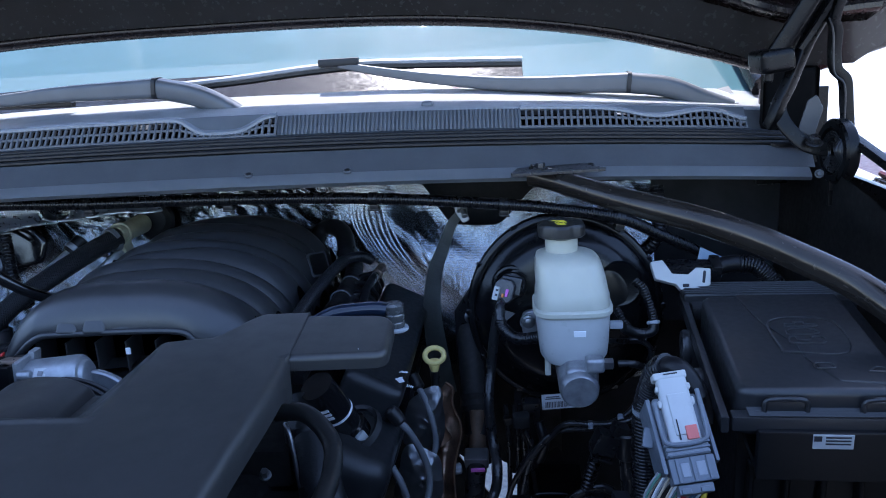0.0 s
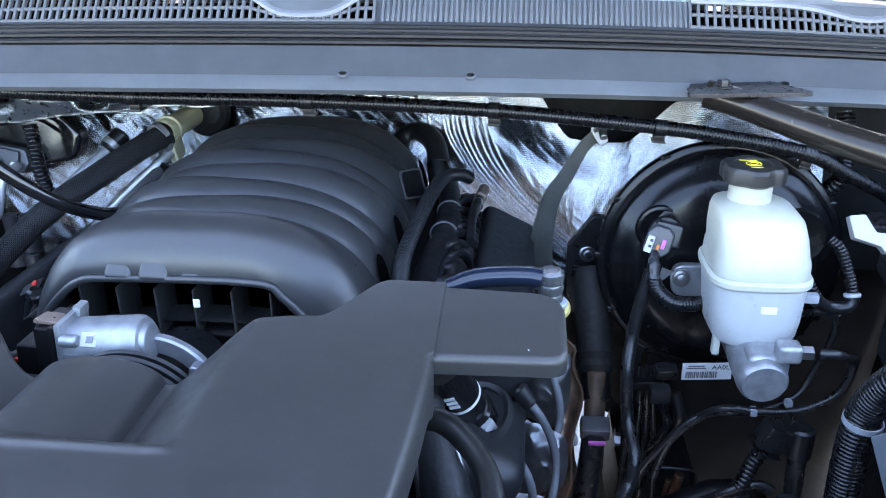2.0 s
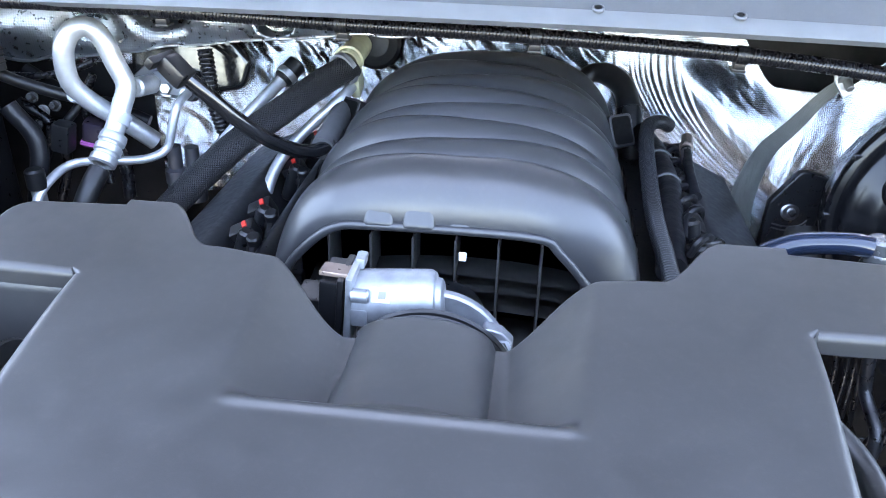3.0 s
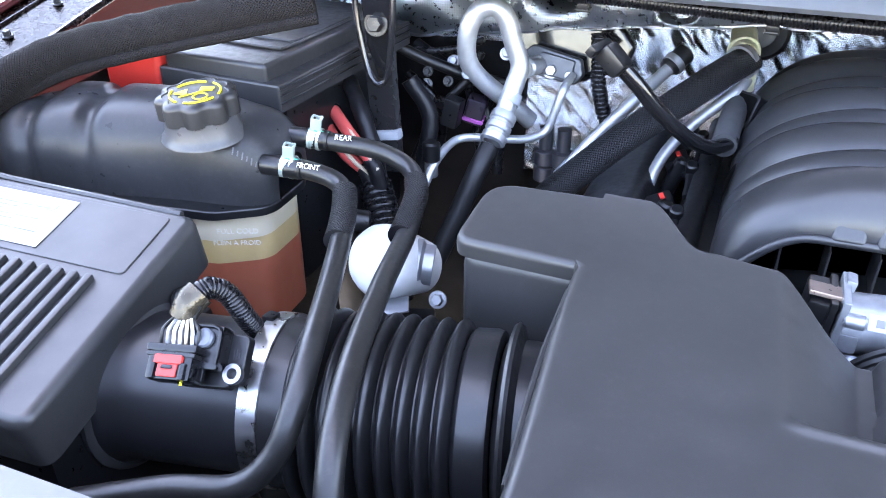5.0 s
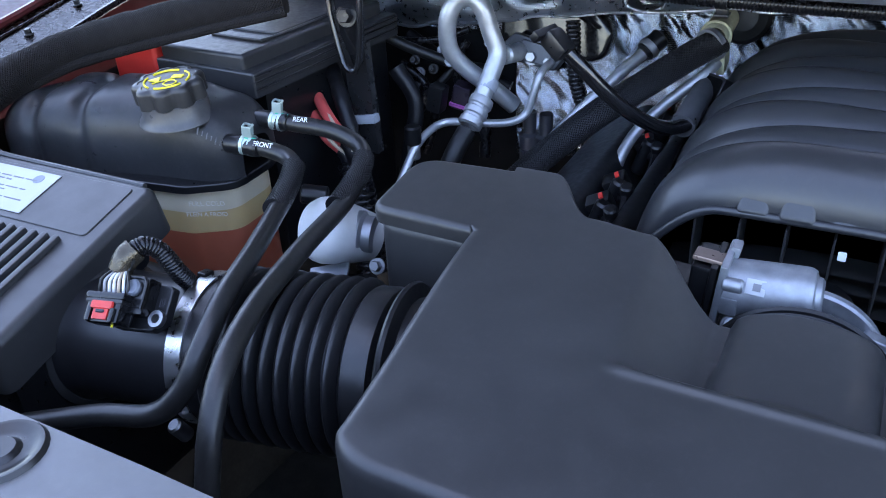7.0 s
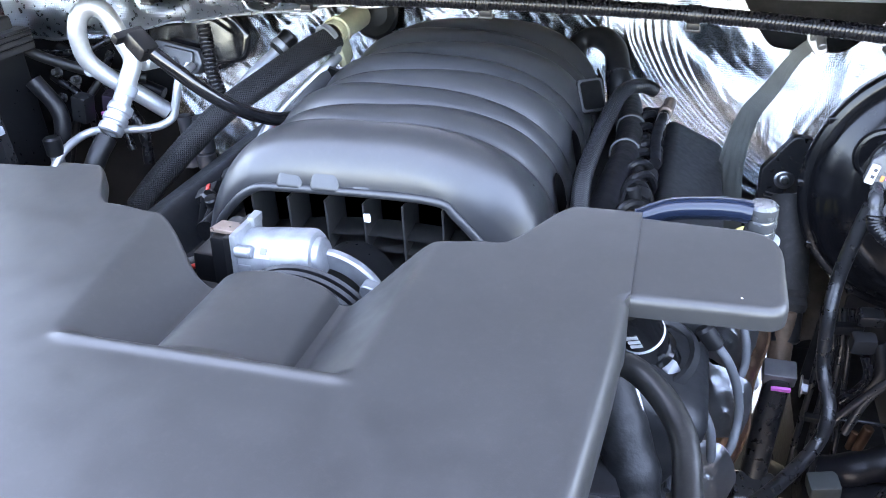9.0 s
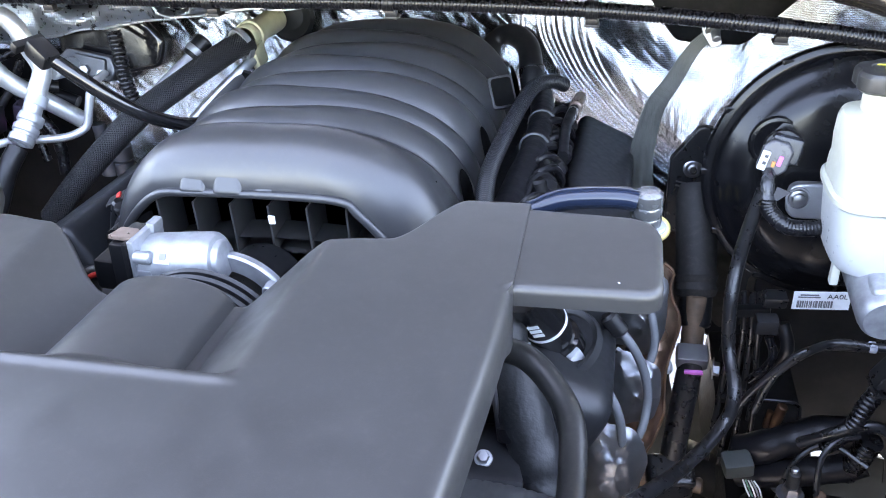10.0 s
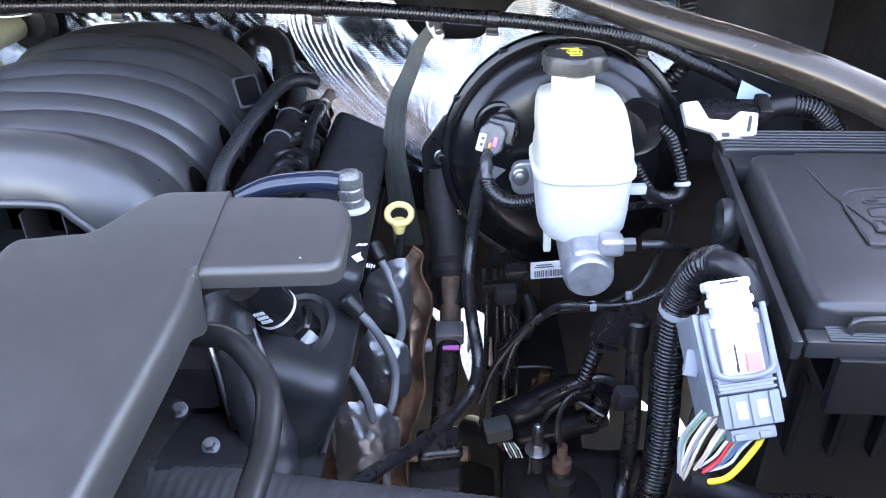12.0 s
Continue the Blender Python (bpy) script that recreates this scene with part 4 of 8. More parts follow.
def cover():
    t = thing("engine_cover", "large matte black plastic air duct cover over the engine", "engine cover")
    TOP = lambda y: 1.130 + 0.125 * (y - 0.785)

    def edge(x):
        """Where the cover ends at the back."""
        a = abs(x + 0.006)
        if a > 0.118:
            return 0.832 + 0.006 * smooth(0.118, 0.17, a) + 0.056 * smooth(0.172, 0.224, a)
        return 0.797 + 0.035 * smooth(0.060, 0.118, a)

    def top(x, y):
        z = TOP(y)
        cx = x + 0.002
        half = 0.109 + 0.012 * (y - 0.666) / 0.17
        if y > 0.662 and abs(cx) < half + 0.02:
            d, floor = cx / 0.051, 1.0905
            hump = 0.0235 * math.sqrt(1 - d * d) ** 0.9 if abs(d) < 1 else 0.0
            low = floor + hump + max(0.0, (abs(cx) - 0.061) / (half - 0.061)) * (z - floor)
            # rounded shoulder where the walls meet the top
            g = max(0.004 - abs(z - low), 0.0) / 0.004
            dz = min(z, low) - g * g * 0.001
            z = z + (dz - z) * smooth(0.682, 0.695, y) + 0.0026 * math.exp(-((y - 0.680) / 0.004) ** 2) * smooth(half + 0.006, half - 0.012, abs(cx))
        return z

    xs = [-0.266 + 0.532 * i / 170 for i in range(171)]

    def fn(u, v):
        x = xs[min(len(xs) - 1, int(round(u * (len(xs) - 1))))]
        w = 0.266 - 0.012
        c = max(0.0, (abs(x) - 0.225) / 0.041)
        y0 = 0.548 + 0.028 * (1 - math.sqrt(max(0, 1 - c * c)))
        y1 = edge(x)
        y = y0 + (y1 - y0) * v
        # the flanks taper a little towards the front
        xx = x * (0.948 + 0.052 * smooth(0.55, 0.785, y))
        z = top(xx, y)
        e = min(y - y0, 0.5, (0.266 - abs(x)) * 1.0 + 0.0 if y < 0.79 else 1.0)
        if e < 0.010:
            z -= 0.010 - math.sqrt(max(0, 0.010 ** 2 - (0.010 - e) ** 2))
        if y1 - y < 0.006:
            z -= 0.006 - math.sqrt(max(0, 0.006 ** 2 - (0.006 - (y1 - y)) ** 2))
        return Vector((xx, y, z))

    bm = grid(len(xs) - 1, 170, fn)
    # skirts hang down from the rim
    rim = [e for e in bm.edges if e.is_boundary]
    r = bmesh.ops.extrude_edge_only(bm, edges=rim)
    for v in r["geom"]:
        if isinstance(v, bmesh.types.BMVert):
            back = v.co.y > 0.788
            v.co.z -= 0.012 if back else (0.125 if v.co.x < 0 or v.co.y < 0.60 else 0.022 + 0.016 * smooth(0.75, 0.785, v.co.y) + 0.03 * smooth(0.62, 0.55, v.co.y))
    part("shell", bm, COVER, t)
    part("parting_edge", tube([(-0.255, 0.60, 1.085), (-0.265, 0.70, 1.098), (-0.267, 0.785, 1.108)], 0.003, 8), COVER, t)
    for s in (-1, 1):
        pts = [(s * 0.255, 0.790), (s * 0.367, 0.792), (s * 0.366, 0.884), (s * 0.222, 0.892), (s * 0.222, 0.85)]
        if s < 0:
            pts = pts[::-1]
        part("wing", slab(pts, 1.1185, 1.1354, [0.0, 0.016, 0.03, 0.014, 0.0][::1 if s > 0 else -1], 0.007, Matrix.Translation((0, 0.84, 1.13)) @ pose(0, 0, 0, 7.1, 0, 0) @ Matrix.Translation((0, -0.84, -1.13)), seg=6), COVER, t)
    part("resonator_box", box(0.11, 0.085, 0.16, pose(-0.305, 0.838, 1.035), 0.012, 3), COVER, t)
    part("scuff", box(0.004, 0.002, 0.0006, pose(0.338, 0.803, 1.1305, 6, 0, 20), 0.0002, 1), PRINT, t, "small white nick")
    return t


cover()


def throttle():
    t = thing("throttle_body", "silver throttle body with a round motor housing", "throttle body")
    m = along((-0.072, 0.872, 1.0765), (0.02, 0.872, 1.0845))
    part("motor_housing", lathe([(0, 0), (0.0235, 0), (0.0242, 0.002), (0.0242, 0.062), (0.0236, 0.0660), (0.0215, 0.0690), (0.0175, 0.0702), (0.0165, 0.0735), (0.0145, 0.0750), (0, 0.0752)], 40, m), THROT, t)
    part("mount_plate", box(0.006, 0.050, 0.064, pose(-0.073, 0.872, 1.076, 0, 4, 0), 0.002), THROT, t)
    part("connector_shell", box(0.022, 0.044, 0.050, pose(-0.088, 0.874, 1.076, 0, 4, 0), 0.004), BLACK, t, "black connector shell")
    part("connector_rim", box(0.006, 0.048, 0.054, pose(-0.0805, 0.873, 1.077, 0, 4, 0), 0.002), BLACK, t)
    part("socket", box(0.026, 0.034, 0.030, pose(-0.108, 0.872, 1.066, 0, 4, 0), 0.004), BLACK, t)
    part("lead", tube([(-0.118, 0.870, 1.062), (-0.135, 0.872, 1.056), (-0.155, 0.885, 1.040), (-0.170, 0.90, 1.01)], 0.009, 12, 0.005, lumps=0.08), TAPE, t, "black taped lead")
    part("lead_mark", tube([(-0.122, 0.861, 1.064), (-0.130, 0.862, 1.061), (-0.138, 0.864, 1.056)], 0.0026, 8, 0.003), RED, t, "red lead mark")
    part("top_pad", box(0.026, 0.022, 0.004, pose(-0.085, 0.868, 1.1035, -8, 4, 0), 0.0012), mat("tan_tinted_steel", (0.30, 0.22, 0.18), 0.32, 0.6), t, "tan tinted top pad")
    part("lug", box(0.008, 0.016, 0.010, pose(-0.068, 0.884, 1.106, 0, 8, 0), 0.002), THROT, t)
    part("side_pin", cyl(0.006, 0.016, pose(-0.071, 0.850, 1.092, 0, 90, 0), 0.0015, 16), THROT, t)
    part("step_block", box(0.014, 0.010, 0.016, pose(-0.064, 0.852, 1.072), 0.002), THROT, t)
    part("foot_boss", cyl(0.006, 0.010, pose(-0.058, 0.846, 1.056, 50, 0, 0), 0.0015, 16), THROT, t)
    part("throat", lathe([(0.034, 0), (0.038, 0), (0.038, 0.09), (0.034, 0.09)], 40, pose(-0.004, 0.955, 1.0135, 90, 0, 0)), BLACK, t)
    part("flange", lathe([(0.046, 0), (0.0600, 0.0), (0.0620, 0.002), (0.0620, 0.008), (0.0600, 0.010), (0.046, 0.010)], 64, pose(-0.004, 0.884, 1.0235, 90, 0, 0)), THROT, t, "silver casting flange")
    for q in (-1, 1):
        part("flange_lug", slab([(q * 0.036, 1.030), (q * 0.040, 1.064), (q * 0.056, 1.060), (q * 0.066, 1.050), (q * 0.066, 1.034)][::q], 0, 0.012, 0.006, 0.002, pose(-0.004, 0.874, 0, 90, 0, 0)), THROT, t)
        part("flange_bolt", bolt(bmesh.new(), (q * 0.056 - 0.004, 0.860, 1.046), (q * 0.056 - 0.004, 0.26, 1.42), 0.0062), STEEL, t)
    for k in range(3):
        part("coupler_ring", lathe([(0.056, 0), (0.0705, 0.001), (0.0725, 0.0035), (0.0705, 0.006), (0.056, 0.007)], 64, pose(-0.003, 0.818 + 0.0095 * k, 1.0235, 90, 0, 0)), RUBBER, t, "black rubber coupler ring")
    plate = part("data_plate", box(0.015, 0.0012, 0.013, pose(-0.046, 0.8525, 1.0925, -40, 0, 0), 0.0003, 1), PAPER, t, "small square code plate")
    part("print_bar", box(0.006, 0.0012, 0.006, pose(-0.045, 0.8518, 1.0930, -40, 0, 0), 0, 1), GREYINK, plate)
    part("sensor", box(0.020, 0.016, 0.012, pose(0.098, 0.885, 1.048), 0.002), BLACK, t)
    part("sensor_mark", box(0.012, 0.001, 0.006, pose(0.098, 0.8765, 1.049), 0, 1), PAPER, t, "white sensor mark")
    part("sensor_bolt", bolt(bmesh.new(), (0.098, 0.892, 1.056), (0.098, 0.7, 1.3), 0.006), STEEL, t)
    return t


throttle()


VCOV = mat("valve_cover_plastic", (0.0140, 0.0146, 0.0165), 0.42, spec=0.45, grain=0.3, gscale=1200, var=0.12, dust=0.03)


def valve_cover(s):
    t = thing("valve_cover", "black plastic valve cover along the engine head", "valve cover", "valve covers")
    R = Matrix.Translation((s * 0.246, 0, 0.845)) @ pose(0, 0, 0, 0, s * 26, 0) @ Matrix.Translation((0, 0, -0.845))
    part("rear_body", box(0.086, 0.42, 0.11, R @ pose(-s * 0.010, 1.215, 0.845 + 0.118), 0.016, 4), VCOV, t)
    part("front_body", box(0.112, 0.20, 0.115, R @ pose(-s * 0.004, 0.985, 0.845 + 0.068), 0.034, 6), VCOV, t)
    part("lower_lip", box(0.125, 0.60, 0.018, R @ pose(0, 1.14, 0.845 + 0.012), 0.006, 3), VCOV, t)
    part("edge_seam", tube([R @ Vector((s * 0.056, 0.90, 0.845 + 0.03)), R @ Vector((s * 0.056, 1.1, 0.845 + 0.075)), R @ Vector((s * 0.054, 1.42, 0.845 + 0.08))], 0.0035, 8), VCOV, t)
    part("filler_rim", lathe([(0.034, 0), (0.040, 0.004), (0.037, 0.012), (0.032, 0.010)], 28, along((s * 0.290, 0.962, 0.953), (s * 0.250, 0.915, 1.053))), VCOV, t)
    if s > 0:
        Q = R @ pose(0.020, 1.040, 0.845 + 0.1736)
        part("print_mark", slab([(-0.008, -0.006), (0.004, -0.006), (0.006, 0.0), (0.012, 0.004), (0.004, 0.004), (-0.006, 0.004)], 0, 0.0006, 0, 0, Q @ pose(0, 0, 0, 0, 0, 60)), PRINT, t, "small white printed mark")
        for k in range(4):
            part("print_mark", box(0.0014, 0.0075 - 0.0012 * (k % 2), 0.0006, Q @ pose(0.012 + 0.0026 * k, -0.008 + 0.001 * k, 0), 0, 1), PRINT, t, "small white printed mark")
            part("print_mark", box(0.0016, 0.0085 - 0.002 * (k % 2), 0.0006, Q @ pose(-0.002 + 0.0028 * k, 0.026 + 0.002 * k, 0, 0, 0, -25), 0, 1), PRINT, t, "small white printed mark")
    return t


valve_cover(1)
valve_cover(-1)


# ---- brake side ----
def booster():
    t = thing("brake_booster", "large round glossy black brake booster", "brake booster")
    m = along((0.579, 1.245, 1.018), (0.579, 0.245, 1.128)) @ Matrix.Scale(1.055, 4)
    part("shell", lathe([(0.0, -0.10), (0.10, -0.10), (0.135, -0.05), (0.143, -0.012), (0.1455, -0.004), (0.1455, 0.0), (0.143, 0.004), (0.1375, 0.006), (0.1355, 0.0055), (0.134, 0.008), (0.1325, 0.016), (0.129, 0.0205), (0.124, 0.0235), (0.119, 0.0265),
                         (0.114, 0.0320), (0.108, 0.0385), (0.101, 0.0425), (0.092, 0.0445), (0.080, 0.0455), (0.060, 0.0470), (0, 0.0480)], 96, m), BOOST, t)
    for a in range(0, 360, 30):
        p = m @ Vector((0.141 * math.cos(radians(a)), 0.141 * math.sin(radians(a)), 0.002))
        part("crimp", box(0.014, 0.006, 0.010, Matrix.Translation(p) @ pose(0, 0, 0, 0, 0, 0), 0.002, 1), BOOST, t)
    part("dimple", lathe([(0.034, 0.0), (0.031, 0.004), (0.026, 0.003), (0, 0.001)], 32, m @ pose(0.075, 0.042, 0.042)), BOOST, t)
    part("valve_boss", lathe([(0.0285, 0.0), (0.0265, 0.0030), (0.0235, 0.0036), (0.0215, 0.0020), (0, 0.0015)], 36, m @ pose(-0.078, 0.047, 0.0405)), BOOST, t)
    lb = part("label", box(0.062, 0.0015, 0.026, Matrix.Translation((0.567, 1.173, 0.893)) @ pose(0, 0, 0, 6, -2, 3), 0.0004, 1), PRINT, t, "white printed barcode label")
    q = Matrix.Translation((0.567, 1.172, 0.893)) @ pose(0, 0, 0, 6, -2, 3)
    random.seed(3)
    x = -0.026
    while x < 0.014:
        w = random.choice((0.0006, 0.001, 0.0016))
        part("print_bar", box(w, 0.0012, 0.0095, q @ pose(x, -0.0006, -0.0045), 0, 1), GREYINK, lb)
        x += w + random.choice((0.0008, 0.0013))
    for k in range(2):
        part("print_bar", box(0.024 - 0.004 * k, 0.0012, 0.0011, q @ pose(-0.014, -0.0006, 0.0058 + 0.0032 * k), 0, 1), GREYINK, lb)
    lettering("AA0L", 0.0095, q @ pose(0.016, -0.0011, 0.007, 90, 0, 0), INK, lb)
    return t


booster()


def ring_loft(sections, seg=36, m=None, bm=None):
    """Stacked rounded-box rings: (z, centre x, centre y, half width, half depth, squareness)."""
    b = bmesh.new()
    rings = []
    for z, cx, cy, hx, hy, q in sections:
        ring = []
        for i in range(seg):
            a = 2 * math.pi * i / seg
            c, s = math.cos(a), math.sin(a)
            ring.append(b.verts.new((cx + hx * math.copysign(abs(c) ** q, c), cy + hy * math.copysign(abs(s) ** q, s), z)))
        rings.append(ring)
    for p, q in zip(rings, rings[1:]):
        for i in range(seg):
            b.faces.new((p[i], p[(i + 1) % seg], q[(i + 1) % seg], q[i]))
    b.faces.new(list(reversed(rings[0])))
    b.faces.new(rings[-1])
    return merge(b, m, bm)


def reservoir():
    t = thing("brake_fluid_reservoir", "milky white brake fluid reservoir on its aluminium cylinder", "fluid reservoir")
    x, y = 0.578, 1.090
    part("lower_tank", ring_loft([(1.003, x, y - 0.010, 0.030, 0.030, 0.75), (1.006, x, y - 0.010, 0.040, 0.041, 0.7), (1.016, x, y - 0.008, 0.0455, 0.047, 0.6), (1.034, x, y - 0.006, 0.0475, 0.050, 0.55), (1.074, x, y, 0.0500, 0.053, 0.5)]), FLUID, t, "bluish lower half filled with fluid")
    part("weld_flange", ring_loft([(1.072, x, y, 0.0510, 0.0545, 0.5), (1.075, x, y, 0.0535, 0.0570, 0.5), (1.080, x, y, 0.0535, 0.0570, 0.5), (1.083, x, y, 0.0510, 0.0545, 0.5)]), MILKY, t)
    part("upper_tank", ring_loft([(1.082, x, y, 0.0500, 0.054, 0.5), (1.098, x, y, 0.0492, 0.053, 0.48), (1.102, x, y + 0.001, 0.0478, 0.051, 0.48), (1.120, x - 0.002, y + 0.003, 0.0468, 0.049, 0.48), (1.137, x - 0.004, y + 0.006, 0.0440, 0.046, 0.5), (1.143, x - 0.006, y + 0.009, 0.0405, 0.042, 0.56),
                                  (1.146, x - 0.009, y + 0.012, 0.037, 0.038, 0.7), (1.150, x - 0.010, y + 0.013, 0.024, 0.024, 1.0)]), MILKY, t)
    part("neck", cyl(0.022, 0.026, pose(x - 0.011, y + 0.014, 1.146), 0.002), MILKY, t)
    c = part("cap", lathe([(0, 0.0), (0.030, 0.0), (0.034, 0.003), (0.034, 0.015), (0.031, 0.0185), (0.020, 0.0190), (0.019, 0.0180), (0, 0.0180)], 72, pose(x - 0.011, y + 0.014, 1.170), lobes=6, depth=0.12, sharp=1.6), CAPGREY, t, "black lobed screw cap")
    q = pose(x - 0.011, y + 0.014, 1.1882)
    part("symbol", lathe([(0.0072, 0), (0.0077, 0.0006), (0.0082, 0)], 28, q), YPRINT, c, "yellow brake symbol")
    part("symbol", lathe([(0.0036, 0), (0.0040, 0.0006), (0.0044, 0)], 24, q), YPRINT, c)
    for dx, dy, w in ((-0.003, 0.0125, 0.018), (0.0, -0.0125, 0.012)):
        part("print_bar", box(w, 0.0014, 0.0008, q @ pose(dx, dy, 0), 0, 1), YPRINT, c)
    part("level_mark", box(0.016, 0.0015, 0.008, pose(x + 0.006, y - 0.0545, 1.052, 3, 0, 0), 0.0004, 1), PRINT, t, "pale moulded level mark")
    part("side_tab", box(0.008, 0.010, 0.028, pose(x - 0.036, y - 0.030, 1.000), 0.002), MILKY, t)
    part("level_sensor", box(0.018, 0.010, 0.010, pose(x + 0.058, y - 0.016, 1.050), 0.002), PALEP, t, "pale level sensor plug")
    return t


reservoir()


CASTALU = mat("rough_cast_aluminium", (0.36, 0.37, 0.385), 0.48, 0.75, grain=0.7, gscale=350, var=0.22, vscale=70, bump2=0.25, b2scale=120)


def master_cylinder():
    t = thing("master_cylinder", "cast aluminium brake master cylinder", "master cylinder")
    part("barrel", lathe([(0, 0), (0.022, 0), (0.0250, 0.004), (0.0262, 0.012), (0.0262, 0.16), (0, 0.16)], 36, along((0.580, 1.000, 0.985), (0.577, 1.20, 1.012))), CASTALU, t)
    part("saddle", box(0.043, 0.10, 0.032, pose(0.584, 1.055, 0.999), 0.010, 4), CASTALU, t)
    part("port_boss", box(0.024, 0.022, 0.020, pose(0.600, 1.008, 1.021), 0.006, 4), CASTALU, t)
    part("fitting", cyl(0.0078, 0.012, pose(0.611, 1.005, 1.022, 0, 90, 0), 0.001, 6), STEEL, t, "steel line fitting")
    part("flange", slab([(-0.055, -0.02), (0.055, -0.02), (0.055, 0.02), (-0.055, 0.02)], 0, 0.012, 0.014, 0.003, along((0.565, 1.178, 1.02), (0.565, 0.178, 1.14))), ALU, t)
    NM = along((0.520, 1.1665, 1.025), (0.520, 0.1665, 1.145))
    part("boss", lathe([(0.0105, 0.0), (0.0130, 0.0), (0.0125, 0.0022), (0.0110, 0.0022), (0.0105, 0.001)], 28, NM), ALU, t)
    part("nut", lathe([(0, 0), (0.0100, 0), (0.0098, 0.0020), (0.0070, 0.0028), (0.0066, 0.0080), (0.0050, 0.0088), (0, 0.0088)], 20, NM), STEEL, t)
    return t


master_cylinder()
lines = thing("brake_lines", "thin black steel brake lines below the cylinder", "brake line")
part("line", tube([(0.630, 1.005, 1.022), (0.650, 1.006, 1.020), (0.688, 1.06, 0.985), (0.699, 1.08, 0.97), (0.690, 1.08, 0.93), (0.650, 1.08, 0.903), (0.600, 1.08, 0.899), (0.568, 1.08, 0.901), (0.545, 1.1, 0.872), (0.515, 1.1, 0.835), (0.50, 1.1, 0.78)], 0.0048, 10), SEMI, lines)
part("line", tube([(0.628, 1.09, 1.020), (0.655, 1.12, 1.008), (0.680, 1.13, 1.003), (0.693, 1.13, 0.986), (0.682, 1.13, 0.938), (0.660, 1.12, 0.897), (0.61, 1.10, 0.885), (0.56, 1.10, 0.88), (0.53, 1.10, 0.86), (0.49, 1.10, 0.80), (0.47, 1.1, 0.74)], 0.0042, 10), SEMI, lines)
for p in ((0.600, 1.08, 0.899), (0.645, 1.10, 0.899)):
    part("clip", box(0.008, 0.011, 0.009, Matrix.Translation(p), 0.002), PALEP, lines, "pale line clip")

# sensor plug on the booster and its conduit
bp = thing("booster_sensor", "grey vacuum sensor plug on the booster", "sensor plug")
BZ = Vector((-0.013, -0.078, 0.020)).normalized()
BX = (Vector((1, 0, 0)) - BZ * BZ.x).normalized()
BM = Matrix.Translation((0.499, 1.180, 1.078)) @ Matrix((BX, BZ.cross(BX), BZ)).transposed().to_4x4()
SMOKY = mat("smoky_clear_plastic", (0.050, 0.050, 0.056), 0.30)
DARKBLUE = mat("dark_blue_grey_plastic", (0.012, 0.014, 0.019), 0.30)
part("grommet", lathe([(0.013, 0.0), (0.0195, 0.0), (0.0205, 0.004), (0.0185, 0.009), (0.012, 0.010)], 28, BM @ pose(0, 0, 0)), RUBBER, bp, "rubber grommet")
body = part("body", box(0.030, 0.027, 0.026, BM @ pose(0.002, 0.001, 0.018, 0, 0, -12), 0.003), DARKBLUE, bp, "dark slatted sensor body")
for k in range(5):
    part("slat", box(0.032, 0.0022, 0.020, BM @ pose(0, 0, 0, 0, 0, -12) @ pose(0.002, -0.010 + 0.0052 * k, 0.018), 0.0006, 1), DARKBLUE, body)
PL = BM @ pose(-0.007, -0.005, 0.030, 0, 0, -16)
part("plug", slab([(-0.015, -0.016), (0.009, -0.018), (0.015, -0.010), (0.015, 0.010), (0.008, 0.017), (-0.008, 0.017), (-0.015, 0.008)], 0.0, 0.013, 0.004, 0.003, PL), SMOKY, bp, "pale smoky plug")
lk = part("lock", box(0.0085, 0.020, 0.008, PL @ pose(-0.0095, -0.006, 0.014), 0.0015), WHITE, bp, "white locking clip")
for dy in (-0.008, -0.001):
    part("slot", box(0.0034, 0.0032, 0.0015, PL @ pose(-0.0085, dy, 0.0181), 0, 1), INK, lk)
part("seal", box(0.0045, 0.011, 0.004, PL @ pose(0.0055, -0.002, 0.0145), 0.001), MAGENTA, bp, "magenta seal")
part("seal", box(0.0035, 0.006, 0.004, PL @ pose(0.0005, -0.007, 0.0148), 0.001), mat("orange_seal", (0.62, 0.20, 0.04), 0.4), bp, "orange seal")
part("taped_lead", tube([PL @ Vector((-0.001, -0.015, 0.007)), (0.479, 1.122, 1.062), (0.479, 1.117, 1.052), (0.480, 1.113, 1.045)], 0.0062, 12, 0.003, lumps=0.12, r2=0.0078), mat("grey_glossy_tape", (0.030, 0.031, 0.034), 0.25, bump2=0.5, b2scale=90), bp, "shiny grey taped lead")
part("tape_flag", slab([(0.0, 0.0), (0.018, 0.016), (0.004, 0.020)], 0, 0.0008, 0, 0, pose(0.4825, 1.112, 1.042, 80, 0, -8)), SMOKY, bp, "loose end of tape")
part("conduit", tube([(0.480, 1.114, 1.048), (0.482, 1.11, 1.038), (0.498, 1.10, 1.026), (0.520, 1.10, 1.024), (0.54, 1.105, 1.026)], 0.0085, 16, 0.0009, ribs=0.0034, amp=0.0004), CONDUIT, bp)
part("long_lead", tube([(0.476, 1.12, 1.055), (0.469, 1.12, 1.02), (0.462, 1.12, 0.97), (0.457, 1.1, 0.93), (0.461, 1.09, 0.874), (0.467, 1.05, 0.845), (0.456, 1.03, 0.812), (0.411, 0.96, 0.812), (0.365, 0.88, 0.845), (0.33, 0.82, 0.87)], 0.0075, 12), SEMI, bp)

